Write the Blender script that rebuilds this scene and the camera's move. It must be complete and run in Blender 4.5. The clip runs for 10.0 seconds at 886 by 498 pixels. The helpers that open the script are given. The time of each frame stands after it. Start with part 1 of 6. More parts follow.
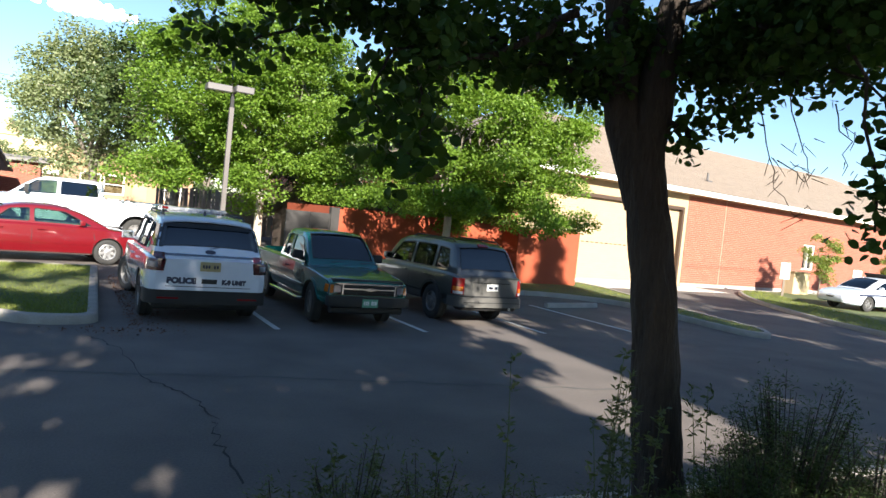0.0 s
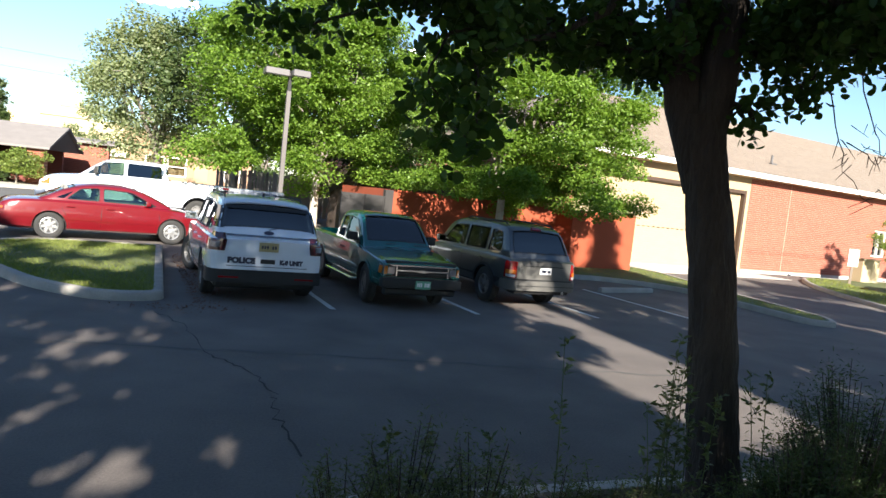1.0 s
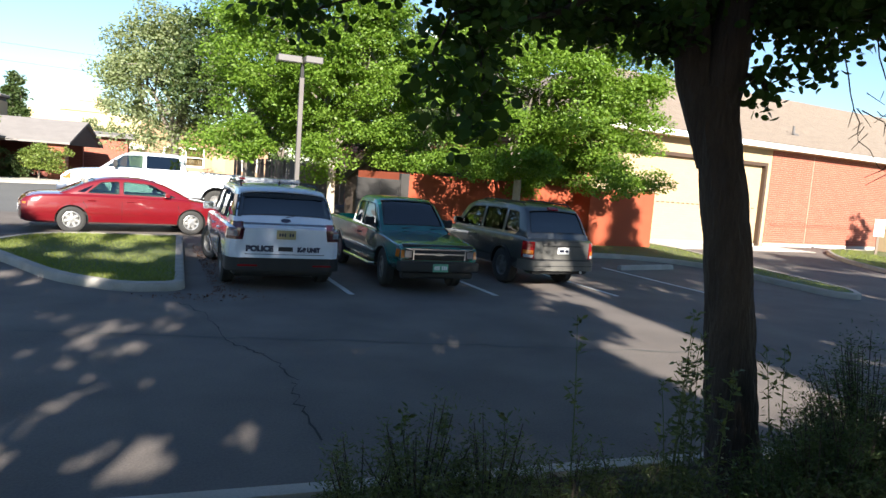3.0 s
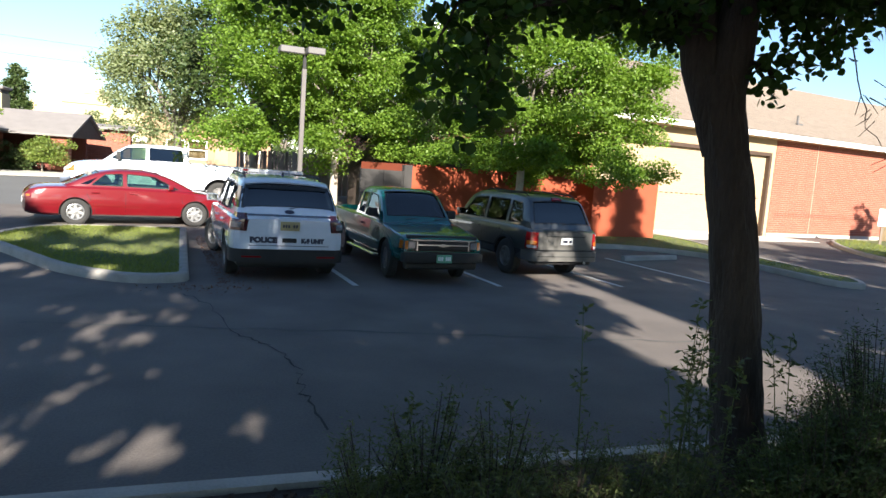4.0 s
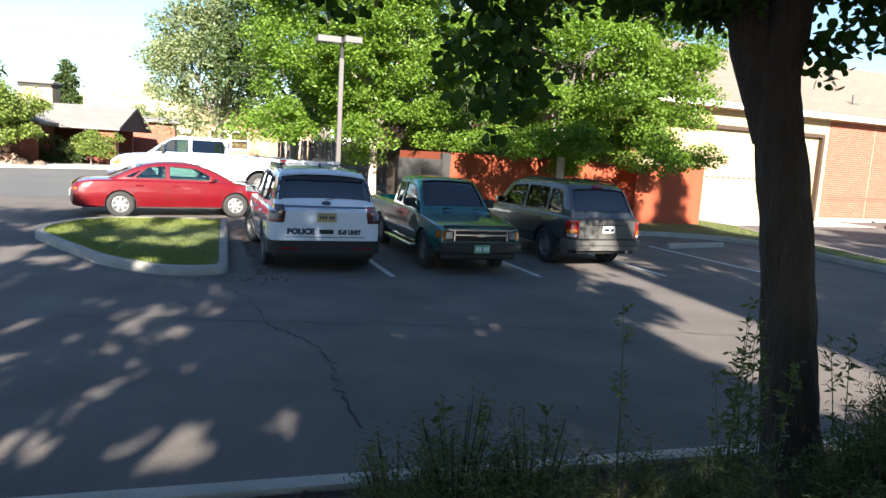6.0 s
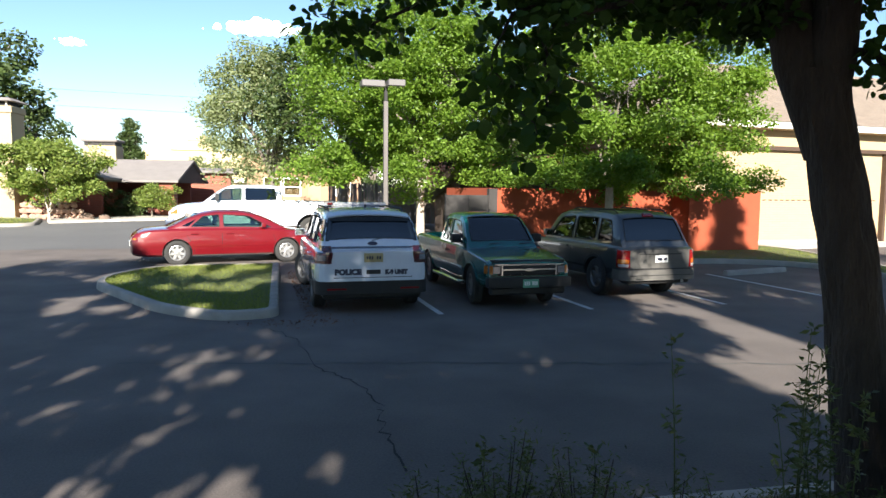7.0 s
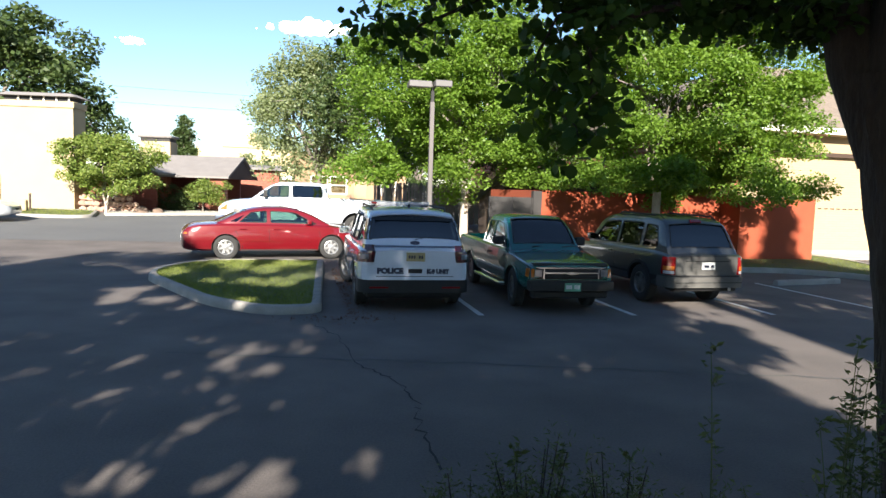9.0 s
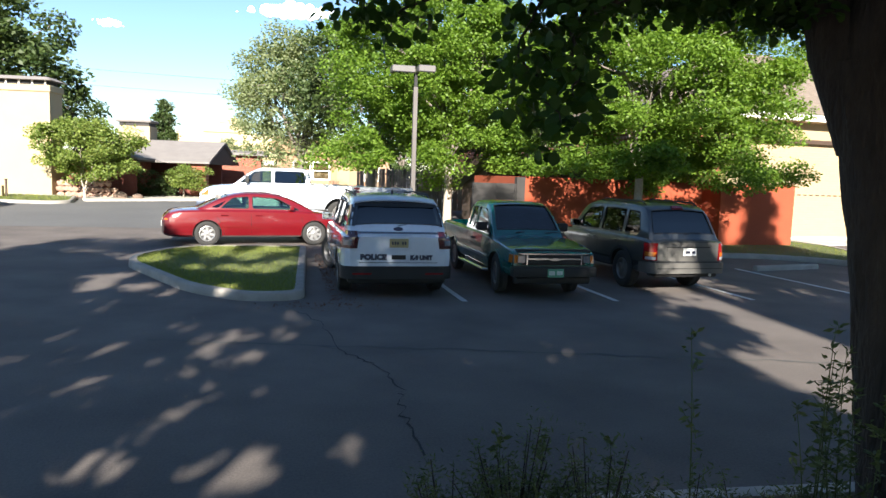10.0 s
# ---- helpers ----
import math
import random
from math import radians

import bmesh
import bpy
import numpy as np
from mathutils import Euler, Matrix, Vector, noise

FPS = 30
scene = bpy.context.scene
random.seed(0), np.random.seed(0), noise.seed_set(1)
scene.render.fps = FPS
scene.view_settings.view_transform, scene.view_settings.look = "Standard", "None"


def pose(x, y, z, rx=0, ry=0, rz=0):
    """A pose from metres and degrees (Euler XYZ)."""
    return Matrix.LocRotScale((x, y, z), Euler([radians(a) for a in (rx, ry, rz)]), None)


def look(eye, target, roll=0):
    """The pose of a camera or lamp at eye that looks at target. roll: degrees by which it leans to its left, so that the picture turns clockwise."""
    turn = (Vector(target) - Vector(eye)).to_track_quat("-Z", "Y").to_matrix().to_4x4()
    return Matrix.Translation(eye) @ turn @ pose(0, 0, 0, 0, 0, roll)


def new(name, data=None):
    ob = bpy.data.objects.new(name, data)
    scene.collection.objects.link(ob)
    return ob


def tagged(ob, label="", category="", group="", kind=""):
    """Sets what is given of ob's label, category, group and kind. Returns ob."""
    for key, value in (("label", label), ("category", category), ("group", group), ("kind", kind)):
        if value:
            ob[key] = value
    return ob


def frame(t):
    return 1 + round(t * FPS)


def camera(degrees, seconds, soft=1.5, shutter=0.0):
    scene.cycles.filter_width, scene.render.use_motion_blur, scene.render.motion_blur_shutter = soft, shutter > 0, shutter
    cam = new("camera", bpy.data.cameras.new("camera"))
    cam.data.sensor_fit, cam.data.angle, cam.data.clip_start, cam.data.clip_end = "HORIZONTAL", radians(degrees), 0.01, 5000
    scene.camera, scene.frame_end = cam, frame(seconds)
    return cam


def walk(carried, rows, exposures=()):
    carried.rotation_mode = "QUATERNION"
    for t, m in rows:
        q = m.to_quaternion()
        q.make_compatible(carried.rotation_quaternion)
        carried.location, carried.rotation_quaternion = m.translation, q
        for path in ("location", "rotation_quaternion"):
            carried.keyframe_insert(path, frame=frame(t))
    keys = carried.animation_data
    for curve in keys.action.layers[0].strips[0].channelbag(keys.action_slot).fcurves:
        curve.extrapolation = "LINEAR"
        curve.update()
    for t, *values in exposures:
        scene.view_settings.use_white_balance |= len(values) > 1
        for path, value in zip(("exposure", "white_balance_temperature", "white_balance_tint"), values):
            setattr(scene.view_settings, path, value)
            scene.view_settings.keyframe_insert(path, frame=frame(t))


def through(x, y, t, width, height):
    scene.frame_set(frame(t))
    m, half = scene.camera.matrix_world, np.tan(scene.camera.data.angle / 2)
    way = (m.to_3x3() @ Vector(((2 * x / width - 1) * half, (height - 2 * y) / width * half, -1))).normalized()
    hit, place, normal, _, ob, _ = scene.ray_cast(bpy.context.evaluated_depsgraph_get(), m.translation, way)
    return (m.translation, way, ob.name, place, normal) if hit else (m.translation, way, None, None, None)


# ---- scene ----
cam = camera(66.8, 10.0)
PATH = [
    (0, (-3.188, 0.229, 2.02), (-2.197, 1.964, 1.94), 5.9),
    (0.5, (-3.194, 0.208, 2.027), (-2.3, 1.991, 1.884), 5.8),
    (1, (-3.214, 0.206, 2.017), (-2.357, 2.007, 1.87), 6.2),
    (1.5, (-3.193, 0.2, 2.009), (-2.371, 2.018, 1.877), 6.2),
    (2, (-3.194, 0.221, 2.011), (-2.395, 2.047, 1.844), 5.6),
    (2.5, (-3.174, 0.196, 2.018), (-2.392, 2.027, 1.831), 5.1),
    (3, (-3.171, 0.184, 2.024), (-2.364, 2.002, 1.82), 4.4),
    (4.5, (-3.205, 0.196, 2.004), (-2.409, 2.015, 1.769), 4.1),
    (5, (-3.222, 0.225, 2.0), (-2.436, 2.049, 1.764), 4.3),
    (5.2, (-3.19, 0.194, 1.985), (-2.485, 2.045, 1.71), 4.1),
    (6.3, (-3.034, 0.351, 2.06), (-2.362, 2.215, 1.788), 2.8),
    (6.5, (-2.998, 0.341, 2.041), (-2.405, 2.241, 1.844), 0.7),
    (7, (-2.958, 0.382, 2.025), (-2.418, 2.3, 1.854), 0.6),
    (7.5, (-2.96, 0.36, 2.043), (-2.553, 2.31, 1.866), 0.5),
    (8, (-2.934, 0.355, 2.04), (-2.456, 2.291, 1.888), 0.5),
    (8.5, (-2.941, 0.349, 2.022), (-2.491, 2.291, 1.863), 1.0),
    (9, (-2.944, 0.349, 2.025), (-2.529, 2.298, 1.854), 1.8),
    (9.5, (-2.927, 0.369, 2.016), (-2.505, 2.314, 1.823), 2.1),
    (10, (-2.939, 0.357, 2.028), (-2.476, 2.291, 1.817), 1.9),
]
walk(cam, [(t, look(eye, target, roll)) for t, eye, target, roll in PATH],
     exposures=[(0, 1.9), (5.2, 1.97), (6.2, 2.2), (6.5, 2.16), (7.1, 1.81), (10, 1.8)])

# ---- daylight: low sun from behind the path, clear sky ----
SUN_ELEV = 24.0
SUN_AZ = 191.7   # compass bearing of the sun from +y, clockwise
sun_way = Vector((math.sin(radians(SUN_AZ)) * math.cos(radians(SUN_ELEV)), math.cos(radians(SUN_AZ)) * math.cos(radians(SUN_ELEV)), math.sin(radians(SUN_ELEV))))
world = bpy.data.worlds.new("sky")
scene.world = world
world.use_nodes = True
wn = world.node_tree
wn.nodes.clear()
sky = wn.nodes.new("ShaderNodeTexSky")
sky.sky_type, sky.sun_disc = "NISHITA", False
sky.sun_elevation, sky.sun_rotation = radians(SUN_ELEV), radians(SUN_AZ)
sky.air_density, sky.dust_density, sky.ozone_density, sky.altitude = 1.0, 0.0, 3.5, 0
bg = wn.nodes.new("ShaderNodeBackground")
bg.inputs["Strength"].default_value = 0.060
wout = wn.nodes.new("ShaderNodeOutputWorld")
wn.links.new(sky.outputs[0], bg.inputs[0])
wn.links.new(bg.outputs[0], wout.inputs[0])
sun_data = bpy.data.lights.new("sun", "SUN")
sun_data.energy, sun_data.angle, sun_data.color = 5.0, radians(0.53), (1.0, 0.93, 0.83)
sun = new("sun", sun_data)
sun.matrix_world = look(sun_way * 50, (0, 0, 0))

# ---- materials ----
def mat(name, a, b=None, rough=0.6, metal=0.0, scale=6.0, fine=60.0, bump=0.15, coat=0.0, spread=0.5, rand=0.0, spec=0.5, stretch=(1, 1, 1), dist=0.01):
    """A surface whose colour wanders from a to b at two scales, with a fine relief."""
    m = bpy.data.materials.new(name)
    m.use_nodes = True
    nt = m.node_tree
    p = nt.nodes["Principled BSDF"]
    p.inputs["Roughness"].default_value, p.inputs["Metallic"].default_value = rough, metal
    p.inputs["Coat Weight"].default_value, p.inputs["Coat Roughness"].default_value = coat, 0.04
    p.inputs["Specular IOR Level"].default_value = spec
    b = b or tuple(c * 0.8 for c in a)
    co = nt.nodes.new("ShaderNodeTexCoord")
    mp = nt.nodes.new("ShaderNodeMapping")
    mp.inputs["Scale"].default_value = stretch
    nt.links.new(co.outputs["Object"], mp.inputs[0])
    n1, n2 = nt.nodes.new("ShaderNodeTexNoise"), nt.nodes.new("ShaderNodeTexNoise")
    for n, s, d in ((n1, scale, 4), (n2, fine, 3)):
        n.inputs["Scale"].default_value, n.inputs["Detail"].default_value = s, d
        nt.links.new(mp.outputs[0], n.inputs["Vector"])
    add = nt.nodes.new("ShaderNodeMath")
    add.operation = "MULTIPLY_ADD"
    nt.links.new(n2.outputs["Fac"], add.inputs[0])
    add.inputs[1].default_value = 0.6
    nt.links.new(n1.outputs["Fac"], add.inputs[2])
    last = add.outputs[0]
    if rand:
        inf = nt.nodes.new("ShaderNodeObjectInfo")
        mm = nt.nodes.new("ShaderNodeMath")
        mm.operation = "MULTIPLY_ADD"
        nt.links.new(inf.outputs["Random"], mm.inputs[0])
        mm.inputs[1].default_value = rand
        nt.links.new(last, mm.inputs[2])
        last = mm.outputs[0]
    rng = nt.nodes.new("ShaderNodeMapRange")
    rng.inputs["From Min"].default_value, rng.inputs["From Max"].default_value = 0.8 - spread * 0.6 + rand / 2, 0.8 + spread * 0.6 + rand / 2
    nt.links.new(last, rng.inputs["Value"])
    mix = nt.nodes.new("ShaderNodeMix")
    mix.data_type = "RGBA"
    mix.inputs["A"].default_value, mix.inputs["B"].default_value = (*a, 1), (*b, 1)
    nt.links.new(rng.outputs[0], mix.inputs["Factor"])
    nt.links.new(mix.outputs["Result"], p.inputs["Base Color"])
    if bump:
        bp = nt.nodes.new("ShaderNodeBump")
        bp.inputs["Strength"].default_value, bp.inputs["Distance"].default_value = bump, dist
        nt.links.new(n2.outputs["Fac"], bp.inputs["Height"])
        nt.links.new(bp.outputs[0], p.inputs["Normal"])
    return m


def paint(name, a, rough=0.28, metal=0.0, coat=1.0, dirt=0.12):
    return mat(name, a, tuple(c * (1 - dirt) for c in a), rough, metal, 1.5, 9.0, 0.0, coat)


def glass(name, tint, rough=0.02, through=0.55):
    """Thin tinted car or house glass: part clear, part mirror."""
    m = bpy.data.materials.new(name)
    m.use_nodes = True
    nt = m.node_tree
    nt.nodes.clear()
    out, mix = nt.nodes.new("ShaderNodeOutputMaterial"), nt.nodes.new("ShaderNodeMixShader")
    tr, gl, fr = nt.nodes.new("ShaderNodeBsdfTransparent"), nt.nodes.new("ShaderNodeBsdfGlossy"), nt.nodes.new("ShaderNodeFresnel")
    tr.inputs[0].default_value, gl.inputs["Roughness"].default_value = (*tint, 1), rough
    fr.inputs[0].default_value = 1.95
    nt.links.new(fr.outputs[0], mix.inputs[0])
    nt.links.new(tr.outputs[0], mix.inputs[1])
    nt.links.new(gl.outputs[0], mix.inputs[2])
    nt.links.new(mix.outputs[0], out.inputs[0])
    return m


def leaf_mat(name, a, b, through, gloss=0.35):
    """Leaves: random green from leaf to leaf, light passing through the blade."""
    m = bpy.data.materials.new(name)
    m.use_nodes = True
    nt = m.node_tree
    nt.nodes.clear()
    out, add = nt.nodes.new("ShaderNodeOutputMaterial"), nt.nodes.new("ShaderNodeMixShader")
    p, t = nt.nodes.new("ShaderNodeBsdfPrincipled"), nt.nodes.new("ShaderNodeBsdfTranslucent")
    geo, mix = nt.nodes.new("ShaderNodeNewGeometry"), nt.nodes.new("ShaderNodeMix")
    mix.data_type = "RGBA"
    mix.inputs["A"].default_value, mix.inputs["B"].default_value = (*a, 1), (*b, 1)
    nt.links.new(geo.outputs["Random Per Island"], mix.inputs["Factor"])
    nt.links.new(mix.outputs["Result"], p.inputs["Base Color"])
    hue = nt.nodes.new("ShaderNodeMix")
    hue.data_type, hue.blend_type = "RGBA", "MULTIPLY"
    hue.inputs["Factor"].default_value = 1.0
    hue.inputs["B"].default_value = (1.5, 1.6, 0.5, 1)
    nt.links.new(mix.outputs["Result"], hue.inputs["A"])
    nt.links.new(hue.outputs["Result"], t.inputs["Color"])
    p.inputs["Roughness"].default_value, p.inputs["Specular IOR Level"].default_value = 0.5, gloss
    add.inputs[0].default_value = through
    nt.links.new(p.outputs[0], add.inputs[1])
    nt.links.new(t.outputs[0], add.inputs[2])
    nt.links.new(add.outputs[0], out.inputs[0])
    return m


def brick_mat(name, a, b, mortar, scale=1.0, squash=0.5):
    """Running-bond brickwork at true size, joints set back by relief."""
    m = mat(name, a, b, 0.85, 0, 3.0, 40.0, 0.2)
    nt = m.node_tree
    p = nt.nodes["Principled BSDF"]
    co = [n for n in nt.nodes if n.type == "TEX_COORD"][0]
    sep, com = nt.nodes.new("ShaderNodeSeparateXYZ"), nt.nodes.new("ShaderNodeCombineXYZ")
    nt.links.new(co.outputs["Object"], sep.inputs[0])
    nt.links.new(sep.outputs[0], com.inputs[0])
    nt.links.new(sep.outputs[2], com.inputs[1])
    br = nt.nodes.new("ShaderNodeTexBrick")
    br.inputs["Scale"].default_value = 1.0
    br.inputs["Brick Width"].default_value, br.inputs["Row Height"].default_value = 0.4 * scale, 0.2 * scale * squash
    br.inputs["Mortar Size"].default_value, br.inputs["Mortar Smooth"].default_value = 0.008 * scale, 0.3
    br.inputs["Bias"].default_value = 0.0
    br.inputs["Color1"].default_value, br.inputs["Color2"].default_value, br.inputs["Mortar"].default_value = (*a, 1), (*b, 1), (*mortar, 1)
    nt.links.new(com.outputs[0], br.inputs["Vector"])
    mul = nt.nodes.new("ShaderNodeMix")
    mul.data_type = "RGBA"
    mul.inputs["Factor"].default_value = 0.65
    old = p.inputs["Base Color"].links[0].from_socket
    nt.links.new(old, mul.inputs["A"])
    nt.links.new(br.outputs["Color"], mul.inputs["B"])
    nt.links.new(mul.outputs["Result"], p.inputs["Base Color"])
    bp = nt.nodes.new("ShaderNodeBump")
    bp.inputs["Strength"].default_value, bp.inputs["Distance"].default_value, bp.invert = 0.6, 0.01, True
    nt.links.new(br.outputs["Fac"], bp.inputs["Height"])
    nt.links.new(bp.outputs[0], p.inputs["Normal"])
    return m


asphalt = mat("asphalt", (0.094, 0.082, 0.076), (0.164, 0.142, 0.127), 0.9, 0, 0.9, 45.0, 0.6, spread=0.5, spec=0.25)
street_asphalt = mat("street_asphalt", (0.10, 0.10, 0.10), (0.15, 0.15, 0.145), 0.9, 0, 0.2, 70.0, 0.4, spec=0.25)
concrete = mat("kerb_concrete", (0.22, 0.205, 0.185), (0.34, 0.315, 0.28), 0.9, 0, 3.0, 50.0, 0.3)
walk_concrete = mat("walk_concrete", (0.40, 0.37, 0.32), (0.52, 0.48, 0.42), 0.9, 0, 1.0, 40.0, 0.3)
line_paint = mat("line_paint", (0.62, 0.62, 0.60), (0.30, 0.30, 0.30), 0.8, 0, 5.0, 60.0, 0.2, spread=0.9)
lawn_soil = mat("lawn_soil", (0.055, 0.085, 0.02), (0.10, 0.11, 0.035), 0.95, 0, 2.0, 40.0, 0.6)
grass_blade = leaf_mat("grass_blade", (0.105, 0.15, 0.028), (0.22, 0.235, 0.065), 0.3, 0.2)
mulch_mat = mat("bark_mulch", (0.030, 0.017, 0.011), (0.085, 0.05, 0.032), 0.95, 0, 9.0, 70.0, 0.8)
gravel_bed = mat("bed_soil", (0.028, 0.02, 0.015), (0.06, 0.045, 0.035), 0.95, 0, 5.0, 60.0, 0.8)
brick_red = brick_mat("red_brick", (0.30, 0.088, 0.052), (0.225, 0.060, 0.036), (0.40, 0.24, 0.18))
# red brick again, its colour darkened for house walls in shade
brick_shaded = brick_mat("shaded_red_brick", (0.2, 0.05, 0.033), (0.15, 0.038, 0.027), (0.18, 0.11, 0.09))
cream = mat("cream_stucco", (0.39, 0.285, 0.165), (0.35, 0.26, 0.152), 0.9, 0, 0.7, 60.0, 0.25)
cream_block = brick_mat("cream_block", (0.39, 0.288, 0.172), (0.36, 0.267, 0.158), (0.30, 0.22, 0.13), 1.0)
house_stucco = mat("house_stucco", (0.42, 0.33, 0.20), (0.38, 0.30, 0.18), 0.9, 0, 0.8, 60.0, 0.25)
orange_stucco = mat("orange_stucco", (0.31, 0.062, 0.025), (0.25, 0.05, 0.021), 0.92, 0, 1.2, 50.0, 0.3)
brown_trim = mat("brown_trim", (0.06, 0.035, 0.022), None, 0.6, 0, 4, 40, 0.1)
white_trim = mat("white_trim", (0.80, 0.77, 0.70), (0.72, 0.69, 0.62), 0.6, 0, 2, 40, 0.05)
shingle_mat = mat("brown_shingle", (0.24, 0.195, 0.155), (0.125, 0.10, 0.08), 0.95, 0, 2.5, 14.0, 0.6, spread=0.8)
shingle_grey = mat("grey_shingle", (0.23, 0.212, 0.2), (0.165, 0.15, 0.142), 0.95, 0, 2.0, 14.0, 0.6, spread=0.8)
metal_roof = mat("grey_metal_roof", (0.17, 0.18, 0.20), (0.12, 0.13, 0.15), 0.45, 0.6, 1.0, 20.0, 0.1)
dark_wood = mat("dark_wood", (0.045, 0.03, 0.024), (0.08, 0.055, 0.04), 0.85, 0, 2.0, 30.0, 0.4, stretch=(4, 4, 0.5))
fence_wood = mat("weathered_fence_wood", (0.16, 0.13, 0.10), (0.25, 0.21, 0.17), 0.9, 0, 2.0, 30.0, 0.4, stretch=(6, 6, 0.5), rand=0.5)
gate_metal = mat("grey_gate_metal", (0.026, 0.024, 0.023), (0.04, 0.037, 0.035), 0.8, 0.0, 1.5, 30, 0.1)
pole_metal = mat("bronze_pole_paint", (0.115, 0.105, 0.097), (0.085, 0.077, 0.072), 0.55, 0.2, 2, 30, 0.05)
lamp_grey = mat("lamp_housing", (0.115, 0.108, 0.105), (0.095, 0.09, 0.087), 0.5, 0.1, 2, 30, 0.05)
bark_dark = mat("pear_bark", (0.016, 0.012, 0.009), (0.060, 0.044, 0.033), 0.95, 0, 14.0, 45.0, 1.0, spread=0.7, stretch=(1, 1, 0.22), dist=0.03)
bark_grey = mat("grey_bark", (0.13, 0.11, 0.09), (0.22, 0.19, 0.155), 0.95, 0, 9.0, 40.0, 0.8, stretch=(1, 1, 0.3), dist=0.02)
bark_white = mat("whitewashed_bark", (0.50, 0.44, 0.37), (0.30, 0.25, 0.2), 0.95, 0, 7.0, 40.0, 0.6, stretch=(1, 1, 0.4))
leaf_pear = leaf_mat("pear_leaf", (0.028, 0.062, 0.014), (0.05, 0.095, 0.02), 0.25, 0.12)
leaf_maple = leaf_mat("maple_leaf", (0.078, 0.148, 0.017), (0.168, 0.262, 0.037), 0.42)
leaf_elm = leaf_mat("elm_leaf", (0.145, 0.185, 0.085), (0.25, 0.28, 0.155), 0.36)
leaf_shrub = leaf_mat("shrub_leaf", (0.10, 0.16, 0.03), (0.21, 0.25, 0.06), 0.3)
leaf_dark = leaf_mat("dark_leaf", (0.03, 0.055, 0.015), (0.07, 0.10, 0.03), 0.25)
leaf_juniper = leaf_mat("juniper_leaf", (0.045, 0.068, 0.02), (0.105, 0.125, 0.042), 0.25)
stone_mat = mat("pink_stone", (0.45, 0.30, 0.22), (0.32, 0.2, 0.15), 0.9, 0, 1.5, 30, 0.5, rand=0.6)
boulder_mat = mat("brown_boulder", (0.2, 0.14, 0.1), (0.13, 0.09, 0.07), 0.9, 0, 2, 30, 0.6)
tyre_rubber = mat("tyre_rubber", (0.018, 0.018, 0.018), (0.03, 0.029, 0.027), 0.85, 0, 6, 60, 0.2)
alloy = mat("alloy", (0.55, 0.55, 0.55), (0.42, 0.42, 0.41), 0.35, 0.8, 4, 40, 0.0)
alloy_dark = mat("dull_alloy", (0.20, 0.20, 0.20), (0.13, 0.125, 0.12), 0.5, 0.6, 4, 40, 0.0)
black_plastic = mat("black_plastic", (0.008, 0.008, 0.009), (0.014, 0.014, 0.014), 0.7, 0, 4, 80, 0.1)
chrome = mat("chrome", (0.75, 0.75, 0.75), (0.68, 0.68, 0.68), 0.12, 1.0, 4, 40, 0.0)
dark_cloth = mat("dark_cloth", (0.03, 0.03, 0.032), (0.05, 0.05, 0.05), 0.95, 0, 4, 60, 0.2)
grey_cloth = mat("grey_cloth", (0.22, 0.21, 0.19), (0.17, 0.16, 0.15), 0.95, 0, 4, 60, 0.2)
lens_smoked = mat("smoked_red_lens", (0.075, 0.006, 0.010), (0.045, 0.006, 0.009), 0.1, 0, 12, 60, 0.0, 1.0)
lens_red = mat("red_lens", (0.22, 0.006, 0.007), (0.15, 0.005, 0.006), 0.12, 0, 12, 60, 0.0, 1.0)
lens_tail = mat("dull_red_lens", (0.13, 0.006, 0.007), (0.09, 0.005, 0.006), 0.4, 0, 12, 60, 0.0, 0.0)
lens_amber = mat("amber_lens", (0.42, 0.115, 0.012), (0.34, 0.09, 0.012), 0.12, 0, 12, 60, 0.0, 1.0)
lens_clear = mat("clear_lens", (0.62, 0.63, 0.64), (0.45, 0.46, 0.47), 0.1, 0.3, 12, 60, 0.0, 1.0)
lens_blue = mat("blue_lens", (0.02, 0.05, 0.4), (0.02, 0.04, 0.3), 0.12, 0, 12, 60, 0.0, 1.0)
plate_yellow = mat("yellow_plate", (0.36, 0.30, 0.15), (0.30, 0.25, 0.13), 0.45, 0, 9, 60, 0.0)
plate_white = mat("white_plate", (0.70, 0.70, 0.68), (0.62, 0.62, 0.60), 0.45, 0, 9, 60, 0.0)
plate_green = mat("green_plate", (0.10, 0.30, 0.20), (0.08, 0.25, 0.17), 0.45, 0, 9, 60, 0.0)
decal_dark = mat("dark_blue_decal", (0.015, 0.02, 0.05), None, 0.4, 0, 4, 40, 0.0)
decal_white = mat("white_decal", (0.7, 0.7, 0.7), None, 0.5, 0, 4, 40, 0.0)
paint_white = paint("white_paint", (0.60, 0.65, 0.72), 0.22)
paint_red = paint("red_paint", (0.14, 0.004, 0.008), 0.28, 0.15)
paint_green = paint("teal_green_paint", (0.002, 0.095, 0.088), 0.25, 0.15)
paint_grey = paint("dark_slate_paint", (0.045, 0.05, 0.052), 0.35, 0.4)
paint_tailgate = mat("dusty_grey_paint", (0.060, 0.058, 0.054), (0.105, 0.100, 0.090), 0.6, 0.1, 3.0, 30, 0.0, 0.3)
paint_silver = paint("silver_paint", (0.50, 0.52, 0.54), 0.3, 0.4)
privacy = mat("privacy_glass", (0.010, 0.012, 0.015), None, 0.06, 0, 4, 40, 0.0, 1.0)
headlamp_dark = mat("deep_headlamp", (0.16, 0.16, 0.17), (0.30, 0.30, 0.31), 0.08, 0.5, 14, 60, 0.0, 1.0)
tint_dark = glass("dark_tinted_glass", (0.07, 0.08, 0.09))
